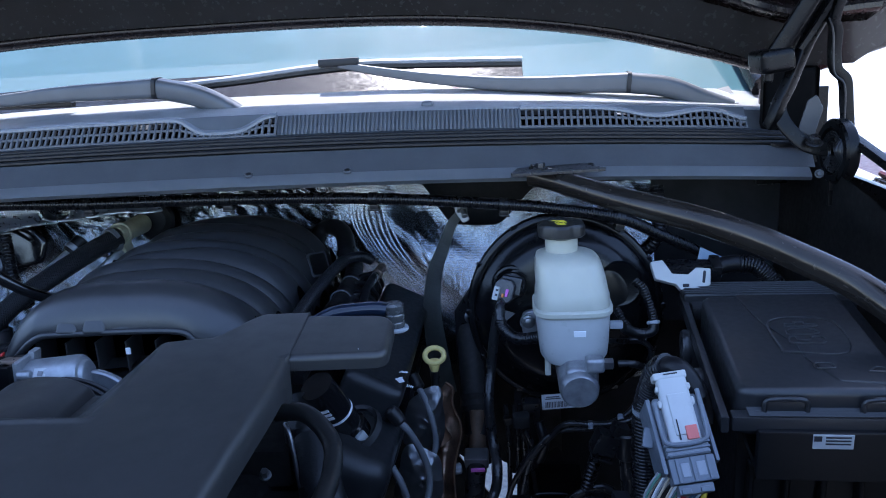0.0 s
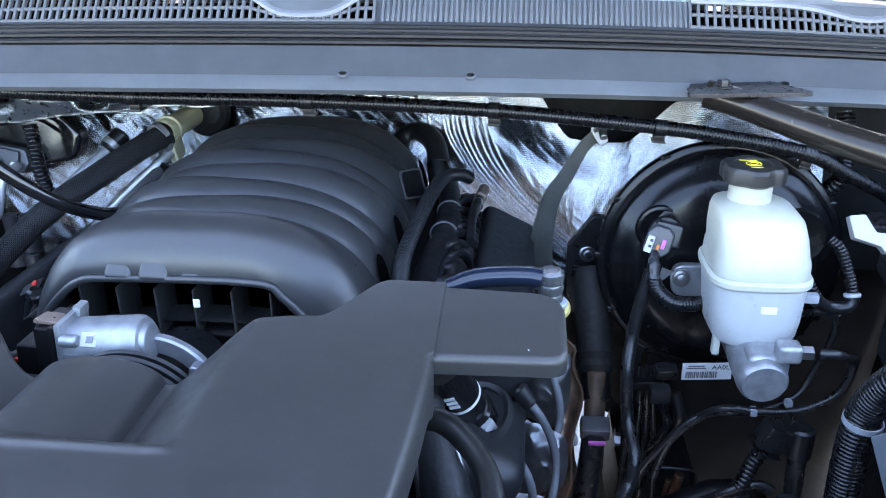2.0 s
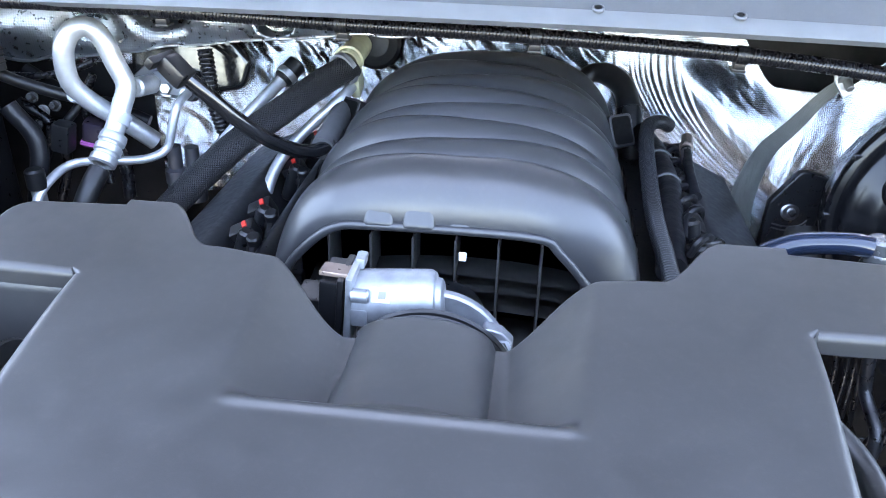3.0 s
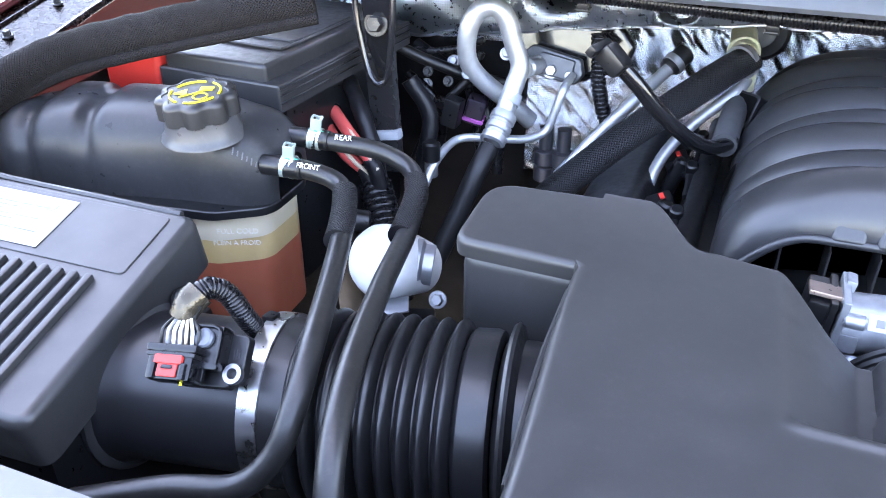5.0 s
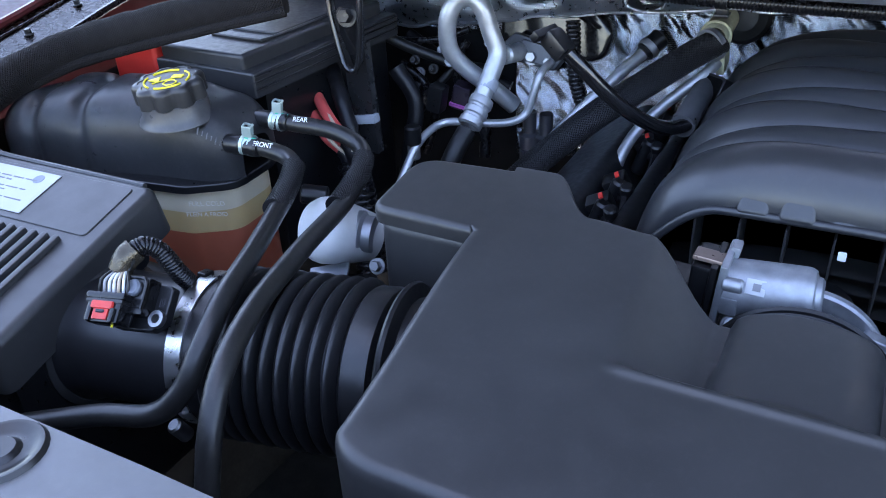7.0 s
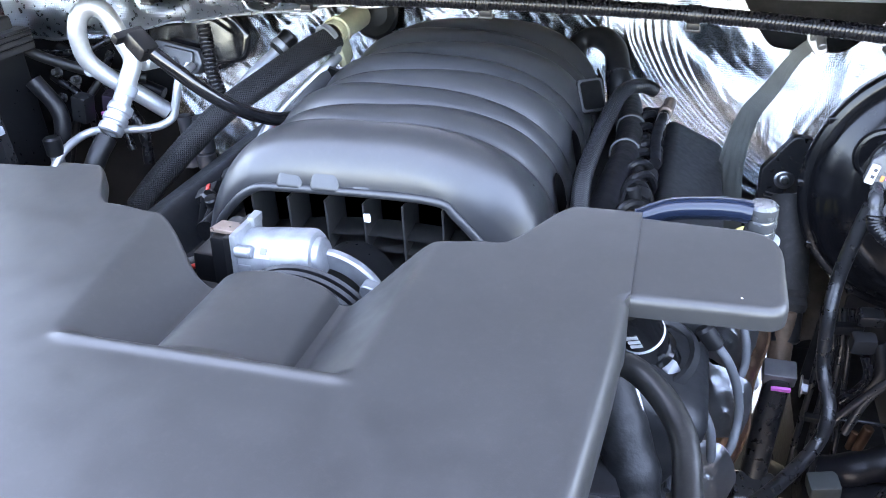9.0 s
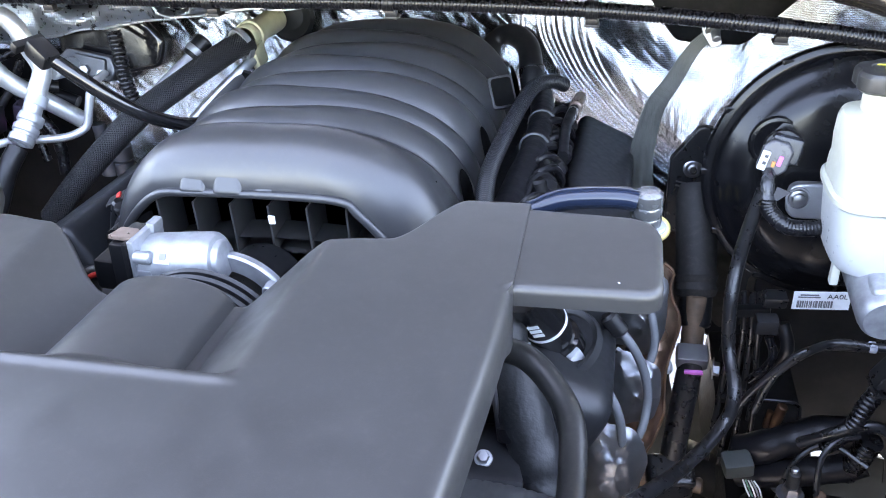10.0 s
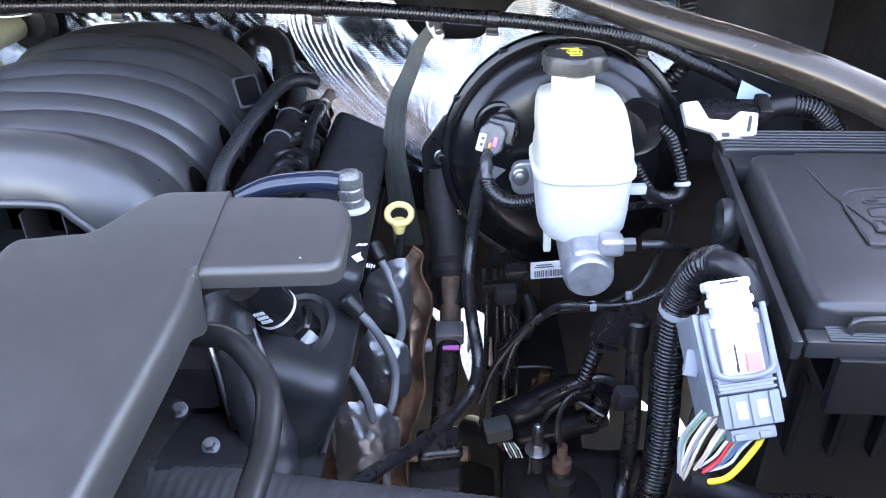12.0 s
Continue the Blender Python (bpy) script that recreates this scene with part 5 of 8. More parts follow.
# firewall bracket behind the booster
fb = thing("booster_bracket", "black steel bracket bolted to the bulkhead", "bracket")
part("plate", slab([(0.395, 0.87), (0.455, 0.87), (0.47, 1.02), (0.43, 1.03), (0.395, 0.98)], 0, 0.012, 0.012, 0.003, pose(0, 1.372, 0, 90, 0, 0)), SEMI, fb)
for z in (0.969, 0.885):
    N = along((0.425, 1.360, z), (0.425, 0, z + 0.3))
    nut = part("nut", lathe([(0, 0), (0.0125, 0), (0.0125, 0.0016), (0.0095, 0.0030), (0.0078, 0.0075), (0.0062, 0.0085), (0.0048, 0.0085)], 24, N), STEEL, fb, "zinc flange nut")
    part("stud", cyl(0.0046, 0.009, N @ pose(0, 0, 0.0065), 0.001, 14), SEMI, nut)
for dz in (0.0, 0.006):
    part("bead", tube([(0.405, 1.3595, 0.950 - dz), (0.422, 1.3590, 0.947 - dz), (0.442, 1.3590, 0.950 - dz), (0.450, 1.3595, 0.958 - dz)], 0.0012, 6, 0.004), STEEL, fb)


def brace():
    t = thing("strut_brace", "bent satin steel brace tube from cowl to fender", "brace tube")
    part("tube_body", tube([(0.53, 1.20, 1.240), (0.56, 1.185, 1.235), (0.65, 1.10, 1.216), (0.73, 1.04, 1.200), (0.80, 1.01, 1.177), (0.85, 0.985, 1.155), (0.90, 0.955, 1.130), (0.94, 0.90, 1.10), (0.98, 0.84, 1.06)], 0.0160, 28, r2=0.0198), mat("satin_bronze_steel", (0.040, 0.034, 0.029), 0.20, 0.6, bump2=0.05), t)
    part("flattened_end", slab([(-0.050, -0.016), (0.030, -0.013), (0.030, 0.013), (-0.050, 0.016)], -0.004, 0.004, 0.010, 0.002, pose(0.520, 1.205, 1.243, 0, 0, -20)), SEMI, t)
    return t


brace()


MATBLK = mat("matte_black_plastic", (0.006, 0.006, 0.007), 0.42, spec=0.38, grain=0.3)


FUSEBLK = mat("fuse_box_plastic", (0.021, 0.0212, 0.0230), 0.36, grain=0.35, gscale=1200, var=0.10, dust=0.03)


def fuse_box():
    t = thing("fuse_box", "black plastic fuse box with an embossed hinged lid", "fuse box")
    R = Matrix.Translation((0.7505, 1.088, 1.082)) @ pose(0, 0, 0, 5.7, 0, -4.4) @ Matrix.Diagonal((1, 0.87, 1, 1)) @ Matrix.Translation((0.088, -0.115, -1.106))
    part("base", box(0.19, 0.30, 0.30, R @ pose(0.02, 0.035, 0.91), 0.008), MATBLK, t)
    part("rim", box(0.009, 0.385, 0.020, R @ pose(-0.1025, 0.0, 1.0735), 0.003), FUSEBLK, t)
    part("rim", box(0.020, 0.385, 0.018, R @ pose(0.105, 0.0, 1.0745), 0.004), FUSEBLK, t)
    part("rim", box(0.200, 0.020, 0.018, R @ pose(0.004, -0.1825, 1.0745), 0.004), FUSEBLK, t)
    part("rim", box(0.200, 0.050, 0.018, R @ pose(0.004, 0.150, 1.0745), 0.004), FUSEBLK, t)
    lid = part("lid", slab([(-0.088, -0.172), (0.085, -0.172), (0.085, 0.117), (-0.088, 0.117)], 1.052, 1.106, 0.018, 0.009, R), FUSEBLK, t, "raised lid with embossed symbols")
    part("back_ledge", box(0.230, 0.050, 0.032, R @ pose(0.010, 0.178, 1.078), 0.005, 3), FUSEBLK, t)
    for k in range(6):
        part("ledge_rib", box(0.225, 0.0035, 0.003, R @ pose(0.010, 0.158 + 0.0078 * k, 1.0945), 0.001, 1), FUSEBLK, t)
        part("ledge_rib", box(0.19, 0.0024, 0.003, R @ pose(0.016, -0.1895 + 0.0034 * k, 1.0842), 0.001, 1), FUSEBLK, t)
    part("raised_step", slab([(-0.045, 0.115), (0.083, 0.115), (0.083, -0.158), (0.02, -0.150), (-0.002, -0.09), (-0.002, -0.055), (-0.03, 0.02)], 1.103, 1.1075, 0.006, 0.0022, R), FUSEBLK, lid)
    def emb(pts, parent=lid):
        part("embossed_line", tube([(*(R @ Vector((px, py, 1.1078))),) for px, py in pts], 0.0013, 6, 0.003), FUSEBLK, parent)
    for dx, dy, pts in ((-0.022, -0.030, [(0.0, -0.045), (0.070, -0.045), (0.074, 0.050), (0.004, 0.050), (0.0, -0.045)]),
                        (-0.008, -0.050, [(0, 0), (0.036, 0), (0.038, 0.018), (0.026, 0.018), (0.026, 0.010), (0.010, 0.010), (0.010, 0.018), (0.002, 0.018), (0, 0)]),
                        (-0.006, -0.024, [(0, 0), (0.034, 0.002), (0.034, 0.014), (0.018, 0.020), (0.002, 0.014), (0, 0)]),
                        (-0.004, 0.002, [(0, 0), (0.036, 0), (0.036, 0.006), (0.024, 0.006), (0.024, 0.013), (0.012, 0.013), (0.012, 0.006), (0, 0.006), (0, 0)]),
                        (0.004, -0.120, [(0, 0), (0.018, 0), (0.018, 0.012), (0, 0.012), (0, 0)]),
                        (0.055, -0.128, [(0, 0), (0.022, 0), (0.012, 0.012), (0, 0)])):
        emb([(px + dx, py + dy) for px, py in pts])
    for lx in (-0.040, 0.058):
        part("latch", box(0.040, 0.012, 0.016, R @ pose(lx, -0.174, 1.088), 0.003), FUSEBLK, t)
        part("latch_bar", tube([R @ Vector((lx + q, -0.181, z)) for q, z in ((-0.021, 1.084), (-0.019, 1.0985), (0.019, 1.0985), (0.021, 1.084))], 0.0026, 8, 0.003), FUSEBLK, t)
    for y in (-0.06, 0.06):
        part("side_clip", lathe([(0.016, -0.005), (0.023, -0.006), (0.025, -0.003), (0.025, 0.003), (0.023, 0.006), (0.016, 0.005), (0.016, -0.005)], 32, R @ pose(-0.112, y, 1.052, 0, 90, 0)), FUSEBLK, t)
        for k in range(3):
            part("clip_tooth", box(0.010, 0.008, 0.004, R @ pose(-0.110, y - 0.012, 1.036 + 0.014 * k), 0.001, 1), FUSEBLK, t)
        part("clip_guard", box(0.02, 0.05, 0.05, R @ pose(-0.100, y + 0.035, 1.02), 0.004), FUSEBLK, t)
    part("front_panel", box(0.19, 0.014, 0.060, R @ pose(0.025, -0.1925, 1.040), 0.003), MATBLK, t)
    part("panel_floor", box(0.19, 0.10, 0.006, R @ pose(0.025, -0.145, 1.02), 0.002, 1), MATBLK, t)
    for k in range(5):
        part("panel_rib", box(0.006, 0.02, 0.10, R @ pose(-0.06 + 0.04 * k, -0.125, 0.94), 0.002, 1), MATBLK, t)
    lb = part("label", box(0.040, 0.0015, 0.017, R @ pose(0.004, -0.2005, 1.060), 0.0003, 1), PAPER, t, "white printed barcode label")
    q = R @ pose(0.004, -0.2016, 1.060) @ Matrix.Scale(0.77, 4)
    part("print_bar", box(0.010, 0.001, 0.008, q @ pose(-0.020, 0, 0.005), 0, 1), INK, lb)
    for k in range(3):
        part("print_bar", box(0.032, 0.001, 0.0022, q @ pose(0.006, 0, 0.007 - 0.005 * k), 0, 1), INK, lb)
    return t


fuse_box()

# white plug lying behind the fuse box
wp = thing("wiring_plug", "dark wiring plug with a white lever lock", "wiring plug")
L = pose(0.745, 1.160, 1.079, 62, 0, -2)
part("lever", slab([(-0.048, 0.030), (-0.042, 0.004), (-0.014, -0.004), (-0.008, -0.012), (0.012, -0.012), (0.034, -0.006), (0.036, 0.018), (0.016, 0.020), (0.004, 0.010), (-0.018, 0.012), (-0.030, 0.032)], 0, 0.012, 0.003, 0.0015, L), WHITE, wp, "white lever lock")
part("lever_slot", box(0.004, 0.018, 0.004, L @ pose(0.026, 0.006, 0.011, 0, 0, -10), 0.001, 1), INK, wp)
part("lever_slot", box(0.009, 0.005, 0.004, L @ pose(0.000, -0.006, 0.011), 0.001, 1), INK, wp)
part("plug_body", box(0.078, 0.030, 0.026, pose(0.756, 1.178, 1.091, 20, 2, -2), 0.006), CONDUIT, wp)
part("plug_cap", box(0.016, 0.034, 0.030, pose(0.792, 1.180, 1.092, 20, 2, -2), 0.004), BLACK, wp)
part("taped_neck", tube([(0.794, 1.183, 1.093), (0.814, 1.184, 1.098), (0.832, 1.184, 1.098)], 0.0125, 12, lumps=0.1), TAPE, wp)
part("conduit", tube([(0.826, 1.184, 1.098), (0.850, 1.183, 1.094), (0.872, 1.178, 1.076), (0.888, 1.158, 1.046), (0.90, 1.148, 1.00)], 0.0135, 14, ribs=0.0044, amp=0.0014), CONDUIT, wp)
part("tag", box(0.046, 0.0016, 0.032, pose(0.800, 1.232, 1.088, -30, 28, 10), 0.0004, 1), BLUEPAPER, wp, "pale blue paper tag")
part("green_cap", cyl(0.006, 0.010, pose(0.88, 1.20, 1.098, -20, 0, 0), 0.002), TEAL, wp)


def big_connector():
    t = thing("harness_connector", "grey harness connector with a white lever and red tab", "wiring connector")
    z = Vector((-0.13, 0.600, 0.790)).normalized()
    y = Vector((0.02, -0.800, 0.600))
    y = (y - z * y.dot(z)).normalized()
    x = z.cross(y)
    M = Matrix(((x.x, y.x, z.x, 0.6700), (x.y, y.y, z.y, 0.8340), (x.z, y.z, z.z, 1.0215), (0, 0, 0, 1))) @ Matrix.Scale(0.73, 4)
    part("grey_shell", box(0.068, 0.036, 0.092, M @ pose(0, -0.010, -0.004), 0.008, 3), GREYP, t)
    part("side_wall", box(0.007, 0.070, 0.112, M @ pose(-0.038, -0.026, -0.016, 6, 0, 0), 0.003), GREYP, t)
    part("side_wall", box(0.006, 0.050, 0.100, M @ pose(0.039, -0.018, -0.012, 6, 0, 0), 0.003), GREYP, t)
    part("white_lever", box(0.046, 0.020, 0.108, M @ pose(0.0, 0.010, 0.020), 0.006, 3, taper=0.95), WHITE, t, "white plastic lever")
    part("white_top", box(0.050, 0.022, 0.012, M @ pose(-0.001, 0.009, 0.070), 0.004, 3), WHITE, t)
    part("finger_notch", box(0.022, 0.004, 0.003, M @ pose(0.0, 0.0185, 0.072), 0.001, 1), INK, t)
    part("lever_step", box(0.030, 0.006, 0.060, M @ pose(0.002, 0.019, 0.012), 0.002), WHITE, t)
    part("lever_slot", box(0.0018, 0.004, 0.030, M @ pose(-0.008, 0.0215, -0.010), 0.0004, 1), INK, t)
    part("red_tab", box(0.017, 0.006, 0.020, M @ pose(0.010, 0.0215, -0.016), 0.0015), CORAL, t, "faded red locking tab")
    for k, z in enumerate((-0.030, -0.037, -0.044)):
        part("rim_band", box(0.066 - 0.002 * k, 0.040, 0.0032, M @ pose(0.0, -0.002, z), 0.0012), GREYP, t)
    part("rim_gap", box(0.060, 0.034, 0.018, M @ pose(0, -0.004, -0.038), 0.001, 1), PALEP, t)
    part("grey_block", box(0.066, 0.036, 0.036, M @ pose(0.001, -0.004, -0.066), 0.003), GREYP, t)
    for x in (-0.022, 0.0, 0.022):
        part("block_rib", box(0.004, 0.005, 0.034, M @ pose(x + 0.001, 0.0150, -0.066), 0.001), GREYP, t)
    for x in (-0.011, 0.012):
        part("window", box(0.013, 0.002, 0.020, M @ pose(x + 0.001, 0.0138, -0.066), 0.001, 1), PALEP, t)
    part("rim_wall", tube([M @ Vector(p) for p in ((-0.030, 0.010, 0.034), (-0.031, 0.016, -0.012), (-0.024, 0.019, -0.029), (0.024, 0.019, -0.029), (0.033, 0.016, -0.010), (0.035, 0.010, 0.046))], 0.0026, 8, 0.004), GREYP, t)
    part("side_wing", box(0.016, 0.010, 0.030, M @ pose(-0.046, -0.016, -0.010, 0, 20, 0), 0.003), GREYP, t)
    part("grey_foot", box(0.050, 0.030, 0.014, M @ pose(0.000, -0.006, -0.092), 0.003), GREYP, t)
    for x in (-0.015, 0.012):
        part("foot_tab", box(0.014, 0.008, 0.008, M @ pose(x, 0.008, -0.094), 0.002), GREYP, t)
    part("lever_lug", box(0.054, 0.014, 0.012, M @ pose(0.0, 0.010, 0.030), 0.004, 3), WHITE, t)
    part("lever_lug", box(0.052, 0.014, 0.010, M @ pose(0.0, 0.010, 0.052), 0.004, 3), WHITE, t)
    random.seed(5)
    for k in range(20):
        f = k / 19
        p0 = M @ Vector((-0.046 + 0.056 * f, -0.006 + random.uniform(-0.004, 0.004), -0.062 - 0.034 * f))
        p2 = Vector((0.627 + 0.0006 * k, 0.793 + random.uniform(-0.005, 0.005), 0.924 - 0.004 * f))
        p1 = p0.lerp(p2, 0.55) + Vector((-0.007 + 0.012 * f, random.uniform(-0.004, 0.004), 0.002 - 0.008 * f))
        part("wire", tube([p0, p0.lerp(p1, 0.5) + Vector((-0.001, 0, 0.001)), p1, p2], 0.0014, 7, 0.004), COPWIRE[(7, 3, 5, 0, 7, 5, 0, 6, 5, 0, 7, 3, 5, 0, 2, 2, 5, 4, 4, 0)[k]], t)
    part("yellow_wire", tube([M @ Vector((0.014, -0.008, -0.090)), M @ Vector((0.012, -0.008, -0.102)), (0.664, 0.782, 0.934), (0.648, 0.785, 0.924), (0.632, 0.788, 0.919)], 0.0027, 10, 0.004), COPWIRE[1], t)
    part("tape_wrap", tube([(0.629, 0.790, 0.922), (0.665, 0.79, 0.905), (0.70, 0.79, 0.888)], 0.014, 12, lumps=0.08), TAPE, t)
    part("conduit", tube([(0.695, 0.79, 0.889), (0.72, 0.795, 0.882), (0.755, 0.80, 0.874), (0.79, 0.80, 0.862), (0.82, 0.80, 0.84), (0.84, 0.80, 0.80)], 0.013, 16, 0.0012, ribs=0.0046, amp=0.0013), CONDUIT, t)
    return t


big_connector()
fat = thing("wiring_conduit", "thick black corrugated wiring conduit with a cable tie", "conduit")
part("conduit", tube([(0.672, 0.908, 1.057), (0.664, 0.920, 1.046), (0.657, 0.940, 1.008), (0.653, 0.945, 0.97), (0.653, 0.945, 0.90), (0.655, 0.94, 0.83), (0.650, 0.93, 0.77), (0.632, 0.91, 0.71)], 0.0164, 24, 0.0012, ribs=0.0046, amp=0.0014), CONDUIT, fat)
part("taped_end", tube([(0.702, 0.885, 1.028), (0.693, 0.892, 1.045), (0.680, 0.901, 1.058), (0.668, 0.914, 1.053)], 0.0128, 18, 0.004, lumps=0.08), TAPE, fat)
part("cable_tie", lathe([(0.0168, -0.003), (0.0184, -0.003), (0.0184, 0.003), (0.0168, 0.003)], 24, along((0.6555, 0.9435, 0.986), (0.6575, 0.940, 1.02))), PALEP, fat, "pale grey cable tie")
hv = thing("vapour_hose", "short black corrugated elbow hose by the booster", "hose")
part("hose", tube([(0.672, 1.14, 1.090), (0.682, 1.13, 1.081), (0.690, 1.11, 1.054), (0.691, 1.10, 1.042)], 0.0064, 14, 0.0010, ribs=0.0042, amp=0.0009), CONDUIT, hv)
part("collar", cyl(0.0090, 0.005, along((0.6905, 1.102, 1.044), (0.691, 1.099, 1.036)), 0.001, 18), PALEP, hv, "grey end collar")
part("elbow", tube([(0.691, 1.100, 1.040), (0.690, 1.098, 1.032), (0.682, 1.096, 1.028), (0.664, 1.094, 1.030), (0.648, 1.088, 1.040)], 0.0072, 14, 0.004), BLACK, hv)
part("ribbed_tail", tube([(0.680, 1.10, 1.018), (0.666, 1.10, 1.026), (0.652, 1.10, 1.042), (0.640, 1.11, 1.062)], 0.0055, 12, ribs=0.004, amp=0.0012), CONDUIT, hv)


# ---- harness along the bulkhead ----
hn = thing("wiring_harness", "long black corrugated wiring harness across the bulkhead", "wiring harness")
part("conduit", tube([(-0.80, 1.20, 1.235), (-0.60, 1.20, 1.236), (-0.37, 1.20, 1.234), (-0.163, 1.225, 1.223), (0.06, 1.23, 1.219), (0.29, 1.235, 1.209), (0.49, 1.235, 1.191), (0.573, 1.235, 1.180), (0.664, 1.235, 1.162), (0.726, 1.27, 1.128), (0.80, 1.32, 1.084), (0.84, 1.36, 1.05)],
                     0.0090, 16, 0.0010, ribs=0.0040, amp=0.0010), CONDUIT, hn)
for p, q in (((-0.37, 1.20, 1.234), 0), ((-0.163, 1.225, 1.223), 0), ((0.06, 1.23, 1.219), 1), ((0.29, 1.235, 1.209), 2), ((0.49, 1.235, 1.191), 5), ((0.665, 1.235, 1.162), 14)):
    Q = Matrix.Translation(p) @ pose(0, 0, 0, 0, 90 + q, 0)
    part("clip", lathe([(0.0090, -0.0065), (0.0104, -0.0065), (0.0104, -0.0035), (0.0098, -0.003), (0.0098, -0.0010), (0.0104, -0.0005), (0.0104, 0.0010), (0.0098, 0.0015), (0.0098, 0.0035), (0.0104, 0.004), (0.0104, 0.0065), (0.0090, 0.0065)], 20, Q), BLACK, hn)
    part("clip_foot", box(0.014, 0.010, 0.008, Matrix.Translation(p) @ pose(0, 0.006, -0.0135, 0, q, 0), 0.002), BLACK, hn)
    part("clip_base", box(0.016, 0.018, 0.003, Matrix.Translation(p) @ pose(0, 0.010, -0.0185, 0, q, 0), 0.001), BLACK, hn)
br = thing("wiring_branch", "corrugated branch conduit dropping behind the booster", "conduit")
part("conduit", tube([(0.735, 1.33, 1.19), (0.738, 1.31, 1.15), (0.728, 1.29, 1.115), (0.712, 1.29, 1.095)], 0.012, 14, ribs=0.0055, amp=0.002), CONDUIT, br)

# ground strap
EYELET = mat("tinned_eyelet", (0.19, 0.195, 0.20), 0.42, 0.8, var=0.2)
st = thing("ground_strap", "flat grey braided ground strap on the bulkhead", "ground strap")
part("braid", tube([(0.418, 1.283, 1.168), (0.404, 1.288, 1.150), (0.386, 1.312, 1.105), (0.369, 1.338, 1.063), (0.359, 1.352, 1.01), (0.357, 1.358, 0.965), (0.362, 1.36, 0.90), (0.37, 1.355, 0.83)], 0.0013, 22, 0.005, flat=5.6, r2=0.0041, up=(0, 1, 0)), STRAPM, st)
part("eyelet", slab([(-0.006, -0.022), (0.006, -0.022), (0.0085, -0.002), (0.006, 0.008), (-0.006, 0.008), (-0.0085, -0.002)], -0.002, 0.002, 0.004, 0.001, pose(0.4195, 1.284, 1.176, 78, -28, 0)), EYELET, st, "crimped tinned eyelet")
part("stud", cyl(0.0048, 0.024, along((0.424, 1.290, 1.180), (0.430, 1.254, 1.158)), 0.001, 14), EYELET, st)
part("washer", cyl(0.0085, 0.004, along((0.423, 1.284, 1.176), (0.429, 1.248, 1.154)), 0.001, 20), EYELET, st)

# dipstick
dp = thing("dipstick", "yellow loop handled oil dipstick in its tube", "dipstick")
lp = []
for k in range(25):
    a = 2 * math.pi * k / 24
    lp.append((0.374 + 0.0150 * math.cos(a), 1.186 + 0.007 * math.sin(a), 0.968 + 0.010 * math.sin(a)))
part("handle", tube(lp, 0.0042, 10, 0.003), YELLOW, dp)
part("stem", lathe([(0, 0), (0.006, 0), (0.009, 0.010), (0.008, 0.018), (0, 0.018)], 20, pose(0.373, 1.185, 0.943)), YELLOW, dp)
part("guide_tube", tube([(0.376, 1.188, 0.952), (0.372, 1.185, 0.92), (0.362, 1.17, 0.87), (0.355, 1.15, 0.80)], 0.006, 10), SEMI, dp)

# oil filler
of = thing("oil_filler", "black oil filler neck with white print ring", "oil filler")
m = along((0.288, 0.962, 0.953), (0.250, 0.915, 1.053)) @ Matrix.Diagonal((0.87, 0.87, 1, 1))
part("neck", lathe([(0, 0), (0.027, 0), (0.027, 0.018), (0.0225, 0.020), (0.0225, 0.034), (0.0245, 0.036), (0.0245, 0.10), (0, 0.10)], 32, m), GLOSS, of)
part("ring", lathe([(0.0240, 0.046), (0.0250, 0.046), (0.0250, 0.0495), (0.0240, 0.0495)], 32, m), PRINT, of, "white ring")
part("lock_tab", box(0.012, 0.016, 0.018, m @ pose(0.026, -0.004, 0.008), 0.003), PAPER, of, "white lock tab")
for k in range(3):
    part("print_bar", box(0.0012, 0.012, 0.004, m @ pose(0.0248 * math.cos(-0.9 - 0.35 * 0), 0.0248 * math.sin(-0.9), 0.060 + 0.007 * k) @ pose(0, 0, 0, 0, 0, -52), 0, 1), PRINT, of)

# breather hose over the cover's wing
pv = thing("breather_hose", "blue-grey breather hose with a silver elbow", "breather hose")
part("hose", tube([(0.262, 0.925, 1.118), (0.285, 0.930, 1.127), (0.31, 0.934, 1.129), (0.335, 0.934, 1.130), (0.347, 0.934, 1.128)], 0.0095, 14), BLUEBODY, pv)
part("elbow", lathe([(0, 0), (0.0122, 0), (0.0122, 0.012), (0.0112, 0.014), (0.0122, 0.016), (0.0122, 0.022), (0.0112, 0.024), (0.0122, 0.026), (0.0120, 0.034), (0.0095, 0.0365), (0, 0.037)], 24, pose(0.356, 0.936, 1.100)), mat("ribbed_grey_elbow", (0.12, 0.125, 0.13), 0.24, 0.6), pv, "ribbed silver-grey elbow")
part("ring", cyl(0.0155, 0.004, pose(0.357, 0.934, 1.103), 0.001), PALEP, pv)

# fuel rail and hoses beside the manifold
lead_tie = mat("grey_tie", (0.075, 0.078, 0.082), 0.4)
fr = thing("fuel_rail", "taped wiring and fuel rail beside the manifold", "fuel rail")
part("rail", tube([(0.215, 1.04, 1.035), (0.222, 1.13, 1.046), (0.230, 1.22, 1.050), (0.226, 1.33, 1.052), (0.214, 1.42, 1.050)], 0.016, 14, lumps=0.06), TAPE, fr)
for y in (1.22, 1.30):
    part("tie", lathe([(0.0165, -0.002), (0.0185, -0.002), (0.0185, 0.002), (0.0165, 0.002)], 20, along((0.229, y, 1.051), (0.228, y + 0.1, 1.052))), lead_tie, fr, "pale cable tie")
part("pipe", tube([(0.264, 1.21, 1.045), (0.262, 1.27, 1.056), (0.267, 1.33, 1.060)], 0.0066, 10, 0.004, lumps=0.10), TAPE, fr, "black taped pipe")
